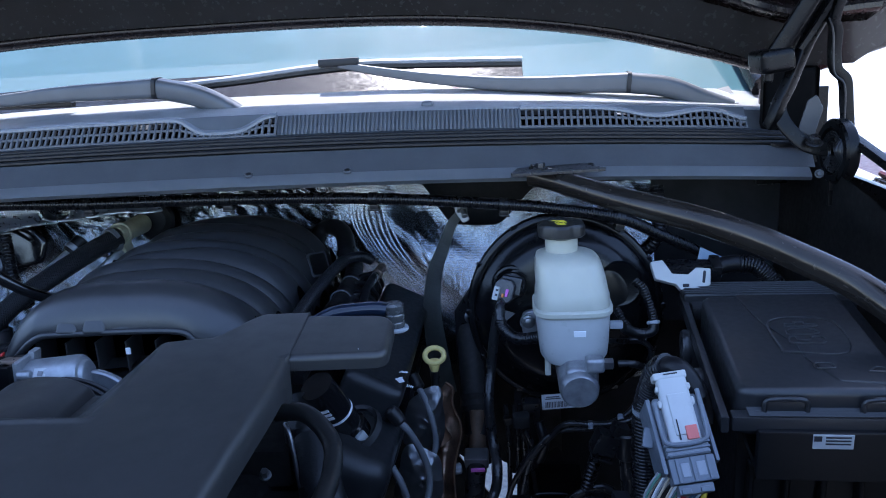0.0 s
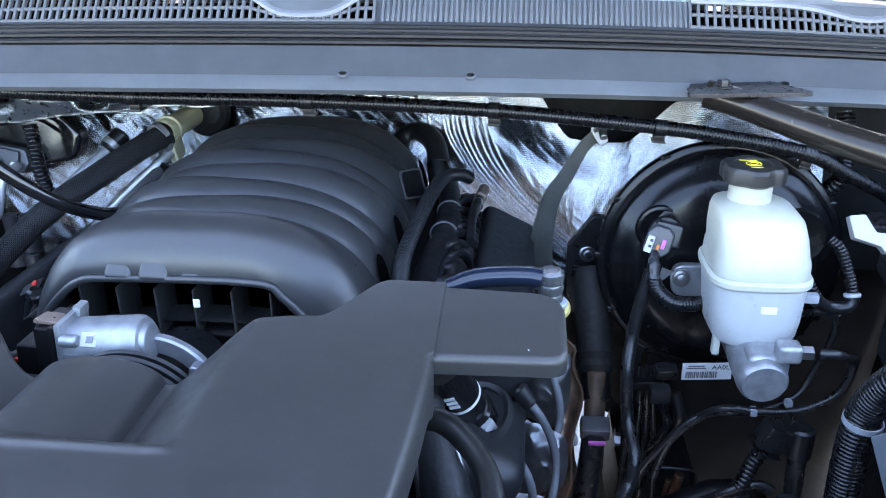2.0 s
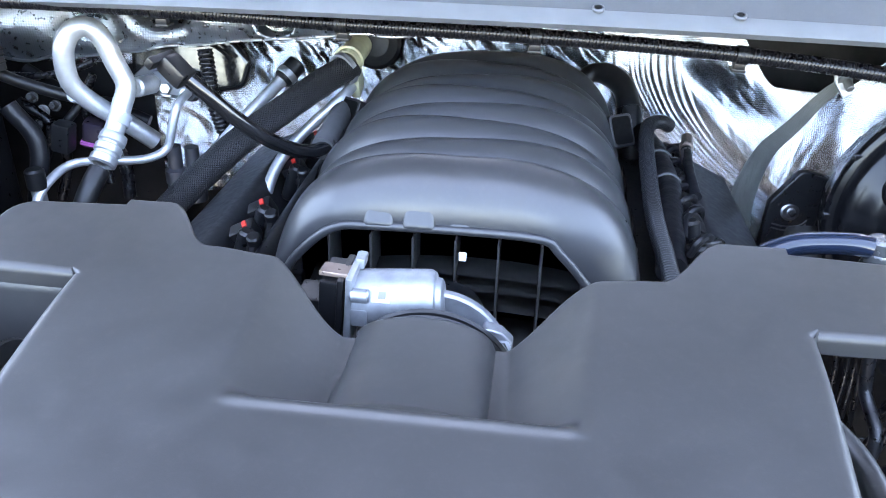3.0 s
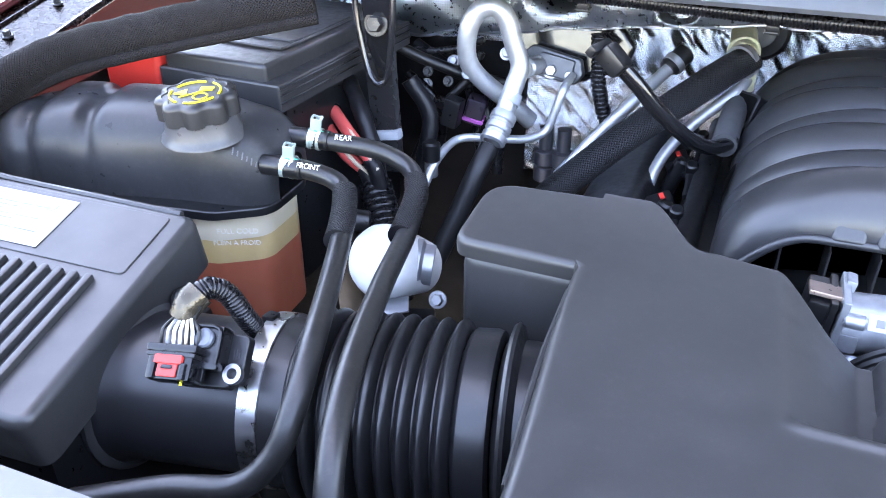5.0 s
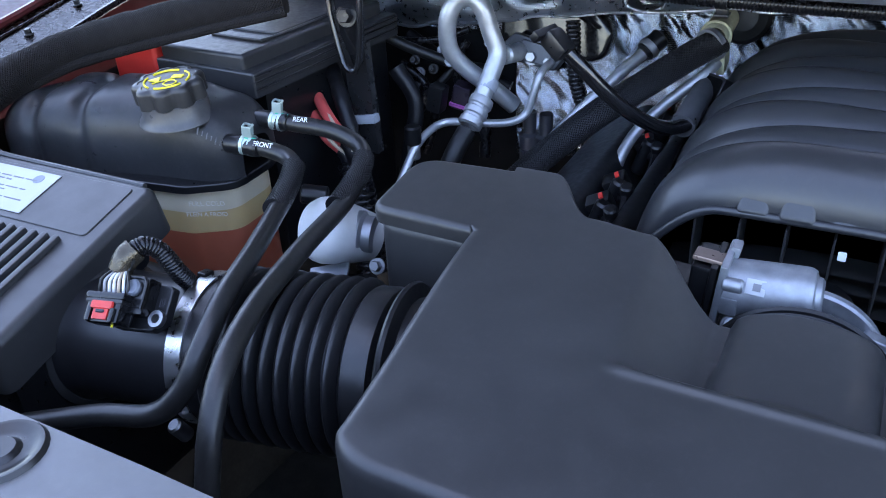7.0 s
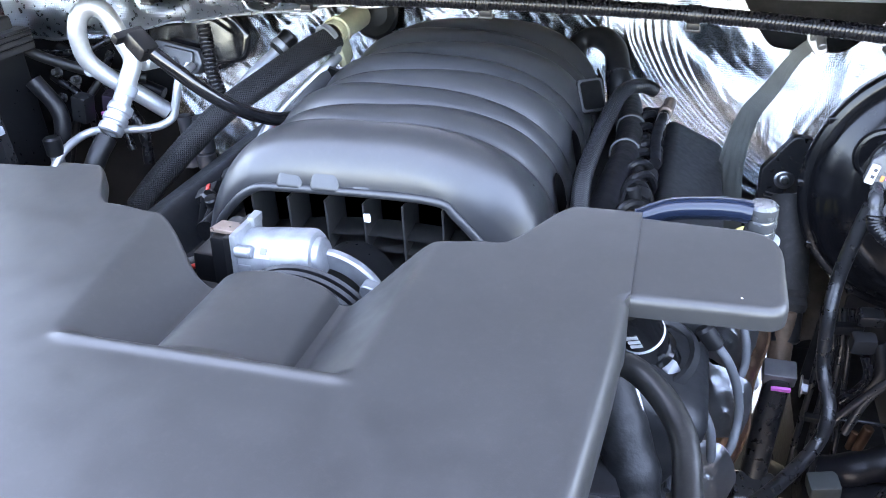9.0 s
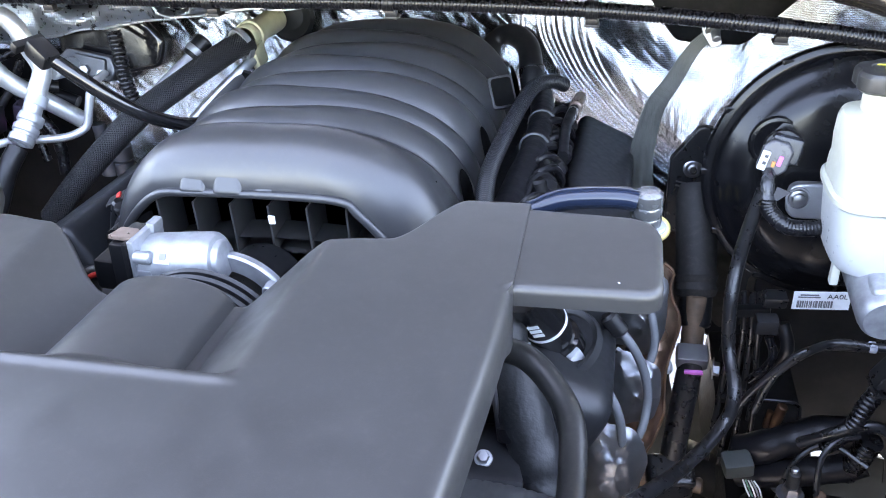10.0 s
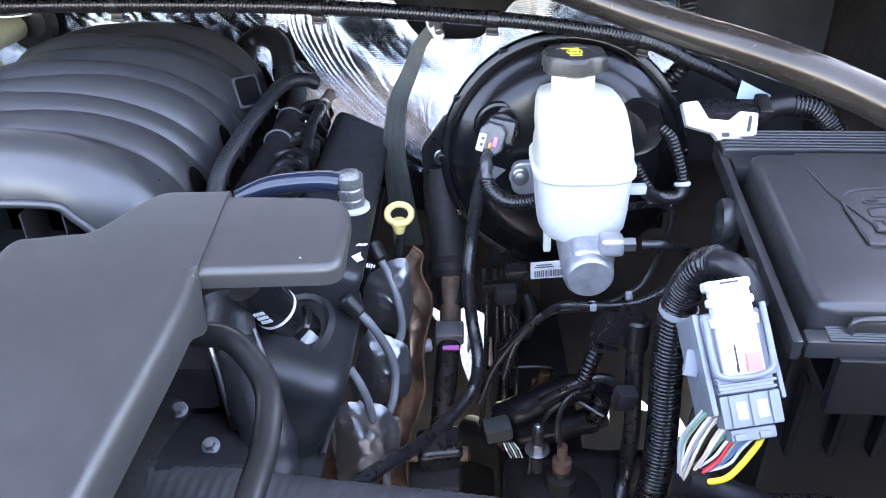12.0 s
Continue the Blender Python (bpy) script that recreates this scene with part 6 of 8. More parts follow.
part("pipe_sleeve", cyl(0.0072, 0.030, along((0.2635, 1.295, 1.056), (0.2672, 1.335, 1.060)), 0.001, 18), BANDSTEEL, fr, "bright steel pipe sleeve")
part("pipe_end", lathe([(0, 0), (0.0075, 0), (0.0075, 0.012), (0.0092, 0.014), (0.0092, 0.024), (0.0080, 0.026), (0.0080, 0.044), (0, 0.045)], 18, along((0.266, 1.325, 1.056), (0.278, 1.40, 1.068))), mat("tan_tinted_pipe_end", (0.34, 0.26, 0.215), 0.30, 0.7), fr, "tan tinted pipe end")
for y in (1.06, 1.12, 1.19, 1.27, 1.36):
    part("injector", cyl(0.010, 0.05, along((0.252, y, 1.005), (0.244, y + 0.004, 1.05)), 0.003, 14), BLACK, fr)
    part("injector_plug", box(0.022, 0.018, 0.022, pose(0.250, y + 0.02, 1.035, 20, 30, 10), 0.004), BLACK, fr)
random.seed(8)
for k in range(9):
    y = 1.06 + 0.036 * k
    a, c = random.uniform(-0.006, 0.006), random.uniform(0.0, 0.012)
    e, r = random.uniform(-0.02, 0.02), random.uniform(0.0032, 0.0056)
    part("loose_wire", tube([(0.234, y, 1.044), (0.244 + a, y + 0.012 + e, 1.050 + c), (0.258 + a, y + 0.030 + e, 1.046 + c), (0.266, y + 0.052, 1.024), (0.256, y + 0.070 - e, 1.004)], r, 8, 0.004, lumps=0.16), TAPE, fr)
    if k % 2:
        part("plug", box(0.018, 0.022, 0.016, pose(0.262 + a, y + 0.02, 1.026 + c, 20 + 300 * a, 25, 15), 0.003), SOCKET, fr)
        part("plug_neck", cyl(0.006, 0.018, along((0.262 + a, y + 0.016, 1.030 + c), (0.250, y - 0.012, 1.048)), 0.001, 12), CONDUIT, fr)
part("loom_loop", tube([(0.236, 1.08, 1.042), (0.252, 1.072, 1.052), (0.268, 1.082, 1.050), (0.270, 1.104, 1.040), (0.254, 1.112, 1.036), (0.242, 1.100, 1.038)], 0.0042, 10, 0.004), CONDUIT, fr)
ch = thing("vent_hose", "ribbed black vent hose beside the manifold", "hose")
part("hose", tube([(0.250, 1.388, 1.072), (0.236, 1.372, 1.082), (0.216, 1.34, 1.086), (0.206, 1.27, 1.084), (0.199, 1.157, 1.080), (0.197, 1.08, 1.074), (0.203, 1.02, 1.06), (0.21, 0.96, 1.04)], 0.0096, 18, 0.0009, ribs=0.0032, amp=0.0007), mat("grey_black_hose", (0.011, 0.0115, 0.0135), 0.34, spec=0.40, var=0.2), ch)
bh = thing("heater_hose", "black wrapped hose bending down behind the manifold", "hose")
part("hose", tube([(0.128, 1.47, 1.075), (0.135, 1.50, 1.098), (0.160, 1.50, 1.110), (0.188, 1.47, 1.102), (0.200, 1.43, 1.075), (0.206, 1.41, 1.03), (0.21, 1.40, 0.98)], 0.0165, 16, lumps=0.03), RUBBER, bh)
part("tape_wrap", tube([(0.1985, 1.436, 1.080), (0.2035, 1.420, 1.052), (0.206, 1.41, 1.030)], 0.0178, 18, 0.003, lumps=0.05), mat("shiny_black_tape", (0.007, 0.007, 0.008), 0.22, bump2=0.4, b2scale=110), bh, "shiny tape wrap")
for p, q in (((0.1985, 1.436, 1.080), (0.2035, 1.420, 1.052)), ((0.2035, 1.420, 1.052), (0.206, 1.41, 1.030))):
    part("tape_edge", lathe([(0.0172, -0.001), (0.0186, -0.001), (0.0186, 0.001), (0.0172, 0.001)], 24, along(p, q)), TAPE, bh)

# steering shaft
BOOTM = mat("dusty_boot_rubber", (0.013, 0.0122, 0.0118), 0.62, spec=0.25, grain=0.4, gscale=500, var=0.25, dust=0.12)
ss = thing("steering_shaft", "rusty and black steering shaft with a magenta mark", "steering shaft")
part("boot", lathe([(0.026, 0), (0.030, 0.01), (0.027, 0.02), (0.031, 0.03), (0.028, 0.04), (0.030, 0.14), (0.024, 0.16)], 24, along((0.434, 1.225, 0.852), (0.428, 1.31, 0.98)) @ Matrix.Scale(0.90, 4)), BOOTM, ss)
part("collar", cyl(0.021, 0.045, along((0.434, 1.205, 0.820), (0.434, 1.23, 0.865)), 0.003), BLACK, ss)
part("upper_shaft", cyl(0.0140, 0.10, along((0.432, 1.175, 0.77), (0.434, 1.215, 0.86)), 0.002), RUST, ss, "rusty bare shaft")
part("clamp", box(0.038, 0.026, 0.022, pose(0.432, 1.165, 0.803, 20, 0, 0), 0.004), mat("dull_steel", (0.14, 0.14, 0.145), 0.42, 0.6, var=0.3), ss)
part("clamp_bolt", bolt(bmesh.new(), (0.456, 1.155, 0.795), (1, 1.1, 0.8), 0.009), STEEL, ss)
part("clamp_bolt", cyl(0.009, 0.020, along((0.408, 1.155, 0.792), (0.2, 1.1, 0.79)), 0.002, 14), PALEP, ss)
part("yoke", box(0.060, 0.045, 0.05, pose(0.415, 1.105, 0.655, 20, 0, 8), 0.010, 3), SEMI, ss)
part("yoke_stud", cyl(0.010, 0.085, along((0.372, 1.10, 0.652), (0.46, 1.095, 0.656)), 0.003, 14), RUST, ss)
part("lower_shaft", cyl(0.0155, 0.19, along((0.412, 1.10, 0.62), (0.432, 1.165, 0.80)), 0.002), SEMI, ss)
part("paint_mark", box(0.022, 0.004, 0.006, pose(0.434, 1.146, 0.793, 20, -6, -5), 0.001), MAGENTA, ss, "magenta paint mark")
part("joint", box(0.075, 0.05, 0.045, pose(0.408, 1.09, 0.61, 20, 0, 0), 0.01, 3), DIRTY, ss)
part("stub", cyl(0.018, 0.14, along((0.400, 1.03, 0.47), (0.406, 1.08, 0.60)), 0.002), SEMI, ss)

# coolant hoses in front of the brake-side head
HOSEGREY = mat("worn_hose_rubber", (0.012, 0.0118, 0.0116), 0.36, spec=0.50, grain=0.3, gscale=500, var=0.25, vscale=50, dust=0.10)
cl = thing("coolant_hose", "thick black rubber coolant hose bending down", "hose")
part("hose", tube([(0.218, 0.83, 1.050), (0.245, 0.815, 1.056), (0.270, 0.808, 1.058), (0.293, 0.790, 1.050), (0.310, 0.762, 1.040), (0.315, 0.72, 1.030), (0.315, 0.67, 1.030), (0.313, 0.60, 1.02)], 0.0098, 20), HOSEGREY, cl)
part("spring_clamp", lathe([(0.0098, -0.006), (0.0112, -0.006), (0.0112, 0.006), (0.0098, 0.006)], 24, along((0.232, 0.822, 1.054), (0.247, 0.815, 1.056))), SEMI, cl)
rh = thing("radiator_hose", "wide ribbed black radiator hose", "hose")
part("hose", tube([(0.11, 0.83, 0.90), (0.15, 0.80, 0.915), (0.20, 0.785, 0.912), (0.27, 0.775, 0.905), (0.36, 0.765, 0.90), (0.46, 0.755, 0.895), (0.56, 0.74, 0.89)], 0.034, 24, ribs=0.009, amp=0.0008), mat("dusty_rubber", (0.030, 0.031, 0.033), 0.55, grain=0.4, gscale=400, var=0.3, dust=0.1), rh)
part("band", lathe([(0.0345, -0.012), (0.0365, -0.012), (0.0365, 0.012), (0.0345, 0.012)], 28, along((0.16, 0.797, 0.914), (0.19, 0.788, 0.913))), BLACK, rh)
for k in range(4):
    part("print_bar", box(0.012, 0.005, 0.001, pose(0.168 + 0.004 * (k % 2), 0.775 + 0.010 * k, 0.9475, 20 - 12 * k, 0, 10), 0, 1), GREENP, rh, "green printed mark")
wr = thing("wrapped_loom", "quilted black wrapped wiring loom", "wiring loom")
part("loom", tube([(0.232, 0.93, 1.015), (0.241, 0.90, 0.99), (0.259, 0.87, 0.962), (0.278, 0.84, 0.919), (0.288, 0.81, 0.87)], 0.022, 20, 0.005, lumps=0.14, flat=1.05), mat("grey_quilted_tape", (0.014, 0.0145, 0.016), 0.42, bump2=1.0, b2scale=75, spec=0.32), wr)
for k in range(4):
    p, q = Vector((0.241, 0.90, 0.99)).lerp(Vector((0.285, 0.82, 0.89)), k / 4), Vector((0.241, 0.90, 0.99)).lerp(Vector((0.285, 0.82, 0.89)), k / 4 + 0.1)
    part("tape_turn", lathe([(0.0225, -0.001), (0.0236, 0.0), (0.0234, 0.010), (0.0222, 0.012)], 24, along(p, q) @ pose(0, 0, 0, 8, -6, 0)), TAPE, wr)
part("rod", tube([(0.228, 0.87, 1.015), (0.236, 0.86, 1.0), (0.246, 0.85, 0.918), (0.258, 0.84, 0.866)], 0.0028, 8), STEEL, wr, "bright steel rod")
part("rod", tube([(0.262, 0.90, 1.0), (0.280, 0.87, 0.965), (0.296, 0.85, 0.91)], 0.0028, 8), STEEL, wr, "bright steel rod")
bkt = thing("alternator_bracket", "grey cast bracket with a zinc bolt", "bracket")
part("casting", box(0.08, 0.09, 0.02, pose(0.222, 0.83, 0.925, -10, 10, 15), 0.008), mat("dull_cast_metal", (0.022, 0.022, 0.025), 0.45, 0.4, grain=0.4, var=0.3), bkt)
part("bolt", bolt(bmesh.new(), (0.236, 0.815, 0.940), (0.3, 0.5, 1.4), 0.0052, 0.011), STEEL, bkt)
part("bolt", bolt(bmesh.new(), (0.217, 0.815, 0.980), (0.3, 0.5, 1.4), 0.0046, 0.011), STEEL, bkt)


# exhaust shields and plug leads
def shield_leaf(c, hx, hz, lean, bulge, material, label, seed):
    """A pressed, crumpled shield with a rounded outline, bulging towards the front."""
    c = Vector(c)

    def fn(u, v):
        a, r = 2 * math.pi * u, v
        k = r * (1 + 0.10 * math.sin(3 * a + seed) + 0.05 * math.sin(5 * a + 2 * seed))
        sx, sz = math.copysign(abs(math.cos(a)) ** 0.75, math.cos(a)), math.copysign(abs(math.sin(a)) ** 0.75, math.sin(a))
        p = c + Vector((hx * k * sx + lean * hz * k * sz, 0, hz * k * sz))
        out = bulge * (1 - r * r) + 0.006 * noise.noise(p * 34 + Vector((seed, 0, 0))) + 0.0035 * (1 - abs(noise.noise(p * 62))) ** 3
        return p + Vector((0.30, -0.85, 0.42)) * out
    return mesh("heat_shield", grid(56, 16, fn, thick=0.0012), material, label, "heat shield", "heat shields")


shield_leaf((0.336, 0.985, 0.778), 0.036, 0.068, 0.10, 0.026, SHIELD, "crumpled silver heat shield below the valve cover", 1)
shield_leaf((0.354, 1.045, 0.836), 0.034, 0.052, 0.15, 0.024, SHIELD, "creased silver heat shield round the plug leads", 2)
shield_leaf((0.363, 1.100, 0.900), 0.030, 0.050, 0.12, 0.022, SHIELD, "creased silver heat shield round the plug leads", 4)
shield_leaf((0.281, 0.985, 0.765), 0.022, 0.046, 0.0, 0.012, COPPER, "heat-tinted copper brown exhaust shield", 5)
em = thing("exhaust_manifold", "heat-tinted copper brown exhaust manifold shell", "exhaust manifold")
SPINE = [Vector(p) for p in ((0.374, 1.155, 0.918), (0.380, 1.145, 0.895), (0.385, 1.130, 0.860), (0.384, 1.105, 0.815), (0.374, 1.075, 0.760), (0.362, 1.045, 0.705), (0.350, 1.010, 0.640))]


def exhaust_fn(u, v):
    """A long pressed shield: bulging across, scalloped along its outer edge."""
    k = u * (len(SPINE) - 1)
    i = min(int(k), len(SPINE) - 2)
    p = SPINE[i].lerp(SPINE[i + 1], k - i)
    w = (0.019 + 0.004 * math.sin(u * 19 + 1)) * smooth(-0.12, 0.10, u)
    a = (v - 0.5) * 2
    q = p + Vector((w * a * (1.15 if a > 0 else 1.0), 0.018 * a * a + 0.010 * max(0, a), 0.006 * a))
    return q + Vector((0.1, -1, 0.3)) * (0.005 * noise.noise(q * 40) + 0.004 * (1 - abs(noise.noise(q * 26))) ** 3)


part("shell", grid(90, 22, exhaust_fn, thick=0.0014), BRONZE, em)
part("edge_roll", tube([exhaust_fn(k / 40, 1.0) for k in range(41)], 0.0022, 8, 0.006, lumps=0.2), COPPER, em)
part("runner", tube([(0.340, 1.16, 0.885), (0.362, 1.14, 0.872), (0.382, 1.13, 0.845)], 0.019, 20, 0.004, lumps=0.2), COPPER, em)
part("runner", tube([(0.330, 1.09, 0.800), (0.352, 1.09, 0.788), (0.372, 1.10, 0.765)], 0.019, 20, 0.004, lumps=0.2), COPPER, em)
for p in ((0.366, 1.075, 0.866), (0.356, 1.02, 0.806)):
    part("crimp_fold", tube([Vector(p) + Vector((-0.026, -0.008, 0.012)), Vector(p) + Vector((-0.004, -0.018, 0.002)), Vector(p) + Vector((0.018, -0.010, -0.012))], 0.0035, 8, 0.004, lumps=0.3), SHIELD, em)
lead_mat = mat("grey_silicone_lead", (0.125, 0.132, 0.140), 0.45, var=0.1)
for pts in ([(0.357, 1.105, 0.950), (0.368, 1.09, 0.935), (0.378, 1.075, 0.905), (0.380, 1.07, 0.878), (0.372, 1.06, 0.860), (0.355, 1.06, 0.850)],
            [(0.342, 1.0, 0.950), (0.356, 0.998, 0.932), (0.370, 1.01, 0.890), (0.375, 1.01, 0.856), (0.369, 0.99, 0.826), (0.352, 0.99, 0.808)],
            [(0.332, 0.97, 0.900), (0.346, 0.965, 0.871), (0.353, 0.975, 0.815), (0.361, 0.975, 0.772), (0.360, 0.975, 0.730)]):
    w = thing("plug_lead", "grey spark plug lead with a black boot", "plug lead", "plug leads")
    part("lead", tube(pts, 0.0048, 12), lead_mat, w)
    part("boot", cyl(0.0095, 0.026, along(Vector(pts[0]) * 2 - Vector(pts[1]), pts[1]), 0.003, 14), RUBBER, w)

# lower bay
DARKRUST = mat("dark_rust", (0.10, 0.055, 0.035), 0.6, var=0.3)
lb = thing("frame_rail", "dusty black frame rail low in the bay", "frame rail")
part("rail", box(0.13, 1.2, 0.16, pose(0.56, 0.95, 0.50), 0.015), DIRTY, lb)
part("tower", box(0.16, 0.24, 0.10, pose(0.58, 1.00, 0.60), 0.03, 3), DIRTY, lb)
part("stud", bolt(bmesh.new(), (0.536, 1.02, 0.735), (0.536, 0.99, 1.5), 0.010, 0.012), STEEL, lb)
part("mount_cup", lathe([(0.05, 0), (0.05, 0.012), (0.035, 0.020), (0.018, 0.022), (0.018, 0.040), (0.010, 0.042), (0.010, 0.060), (0, 0.060)], 28, pose(0.566, 1.02, 0.652)), DIRTY, lb, "dusty round mount cup")
part("rusty_stud", lathe([(0, 0), (0.012, 0), (0.012, 0.012), (0.006, 0.014), (0.006, 0.035), (0, 0.035)], 14, pose(0.566, 1.02, 0.706)), DARKRUST, lb)
arm = thing("control_arm", "black control arm and crossmember low in the bay", "suspension arm")
part("arm", tube([(0.45, 1.30, 0.50), (0.60, 1.20, 0.52), (0.78, 1.16, 0.55)], 0.035, 12, lumps=0.05), DIRTY, arm)
part("cross", tube([(-0.2, 0.90, 0.45), (0.2, 0.92, 0.44), (0.5, 0.95, 0.45)], 0.05, 12), DIRTY, arm)
lw = thing("lower_loom", "dark taped looms with small plugs low in the bay", "wiring loom")
part("loom", tube([(0.50, 1.12, 0.66), (0.55, 1.10, 0.69), (0.60, 1.09, 0.715), (0.625, 1.09, 0.73)], 0.017, 12, lumps=0.1), TAPE, lw)
part("loom", tube([(0.62, 1.07, 0.78), (0.615, 1.08, 0.74), (0.61, 1.09, 0.71)], 0.0135, 12, ribs=0.006, amp=0.002), CONDUIT, lw)
part("plug", box(0.035, 0.026, 0.024, pose(0.493, 1.10, 0.695, 10, -8, 10), 0.004), mat("olive_grey_plastic", (0.045, 0.050, 0.046), 0.45), lw, "olive grey plug")
for k in range(5):
    part("plug_pin", tube([(0.500 + 0.0032 * k, 1.088, 0.682), (0.504 + 0.0040 * k, 1.086, 0.672), (0.510 + 0.0036 * k, 1.084, 0.660)], 0.0011, 6, 0.003), COPWIRE[(0, 3, 0, 7, 0)[k]], lw, "thin pale lead")
part("thin_wire", tube([(0.53, 1.05, 0.66), (0.545, 1.07, 0.73), (0.58, 1.08, 0.76), (0.62, 1.06, 0.75)], 0.0035, 8), SEMI, lw)
part("thin_wire", tube([(0.562, 1.02, 0.738), (0.559, 1.02, 0.765), (0.562, 1.03, 0.785), (0.575, 1.04, 0.80), (0.60, 1.05, 0.803)], 0.0032, 8), SEMI, lw)
part("pipe", tube([(0.646, 1.05, 0.87), (0.650, 1.05, 0.79), (0.653, 1.05, 0.739), (0.650, 1.05, 0.663), (0.63, 1.0, 0.62)], 0.0105, 10), SEMI, lw)
part("pipe_cap", cyl(0.0145, 0.040, pose(0.646, 1.05, 0.862), 0.003, 18), BLACK, lw)

cb = thing("lower_plugs", "dark wiring plugs and ribbed leads low in the bay", "wiring plug")
part("ribbed_lead", tube([(0.606, 1.05, 0.868), (0.598, 1.05, 0.846), (0.592, 1.05, 0.822), (0.584, 1.06, 0.79), (0.575, 1.07, 0.765)], 0.0095, 12, ribs=0.006, amp=0.002), CONDUIT, cb)
part("plug", box(0.034, 0.024, 0.034, pose(0.617, 1.05, 0.888, 10, 22, 10), 0.004), SEMI, cb)
part("plug", box(0.024, 0.020, 0.026, pose(0.633, 1.02, 0.813, 10, 8, 10), 0.004), mat("slate_plastic", (0.020, 0.020, 0.025), 0.40), cb)
part("diagonal_loom", tube([(0.50, 1.13, 0.69), (0.53, 1.12, 0.712), (0.588, 1.12, 0.743), (0.63, 1.10, 0.755)], 0.020, 14, lumps=0.1), TAPE, cb)
part("lead", tube([(0.545, 1.06, 0.775), (0.569, 1.05, 0.801), (0.589, 1.05, 0.814), (0.610, 1.05, 0.819), (0.626, 1.05, 0.812)], 0.0062, 10, lumps=0.1), SEMI, cb)
part("lead", tube([(0.516, 1.2, 0.68), (0.517, 1.2, 0.708), (0.524, 1.2, 0.717), (0.567, 1.2, 0.717), (0.577, 1.2, 0.708), (0.580, 1.2, 0.68)], 0.0024, 8), SEMI, cb)
part("stud_column", cyl(0.007, 0.07, pose(0.536, 1.02, 0.70), 0.002, 12), DIRTY, lb)
part("stud_tip", cyl(0.0045, 0.018, pose(0.536, 1.02, 0.757), 0.0015, 12), STEEL, lb)
part("side_tab", box(0.026, 0.018, 0.022, pose(0.503, 1.13, 0.884, 10, 0, 5), 0.005), UNDER, cb)
part("side_lead", tube([(0.508, 1.13, 0.868), (0.517, 1.13, 0.842), (0.511, 1.13, 0.822), (0.495, 1.13, 0.80)], 0.0050, 10, lumps=0.15), CONDUIT, cb)
part("plug_nose", box(0.022, 0.018, 0.016, pose(0.637, 1.05, 0.906, 10, 22, 10), 0.003), SEMI, cb)
part("plug_flange", box(0.030, 0.028, 0.004, pose(0.610, 1.05, 0.868, 10, 22, 10), 0.001), SEMI, cb)
part("brass_stub", cyl(0.0075, 0.045, along((0.561, 1.25, 0.625), (0.570, 1.25, 0.67)), 0.002, 14), COPPER, cb, "brass coloured stub")
part("brass_stub", cyl(0.0045, 0.030, along((0.551, 1.25, 0.628), (0.555, 1.25, 0.66)), 0.001, 12), COPPER, cb)
part("grey_bracket", box(0.020, 0.004, 0.08, pose(0.700, 0.97, 0.80, 0, 4, 0), 0.001), SEMI, cb)
bs = thing("pedal_bracket", "dark stamped bracket plates behind the steering shaft", "bracket")
part("plate", slab([(0.482, 0.70), (0.500, 0.70), (0.506, 0.84), (0.515, 0.86), (0.495, 0.86)], 0, 0.004, 0.004, 0.001, pose(0, 1.30, 0, 90, 0, 0)), UNDER, bs)
part("plate", slab([(0.512, 0.72), (0.530, 0.72), (0.540, 0.86), (0.528, 0.87), (0.512, 0.85)], 0, 0.004, 0.004, 0.001, pose(0, 1.28, 0, 90, 0, 0)), UNDER, bs)
part("tab", box(0.028, 0.02, 0.016, pose(0.520, 1.19, 0.880, 10, 0, 5), 0.004), SEMI, bs)
part("nut", bolt(bmesh.new(), (0.549, 1.11, 0.66), (0.53, 0.8, 1.3), 0.009, 0.016), STEEL, bs)
part("tab", tube([(0.53, 1.17, 0.86), (0.538, 1.16, 0.83), (0.528, 1.16, 0.80)], 0.008, 10, lumps=0.2), BLACK, bs)
for k, (xa, xb, zb) in enumerate(((0.483, 0.478, 0.651), (0.497, 0.494, 0.645), (0.507, 0.508, 0.661), (0.516, 0.526, 0.671))):
    part("rod", tube([(xa - 0.004, 1.235, 0.86), (xa, 1.22, 0.79), (xb, 1.22, zb), (xb - 0.006, 1.20, zb - 0.05)], 0.0040 - 0.0005 * (k % 2), 10, 0.006, lumps=0.06), SEMI, bs)
part("rod_clip", box(0.048, 0.012, 0.014, pose(0.500, 1.218, 0.842, 8, -6, 0), 0.003), BLACK, bs)
part("rod_clip", box(0.044, 0.010, 0.010, pose(0.502, 1.214, 0.700, 8, 4, 0), 0.003), BLACK, bs)
ks = thing("knurled_shaft", "brown rusty shaft end low in the bay", "shaft")
part("shaft", cyl(0.010, 0.07, along((0.588, 1.40, 0.505), (0.60, 1.42, 0.58)), 0.002, 14), RUST, ks)
part("boot", cyl(0.022, 0.05, along((0.590, 1.39, 0.44), (0.592, 1.40, 0.505)), 0.004, 18), RUBBER, ks)


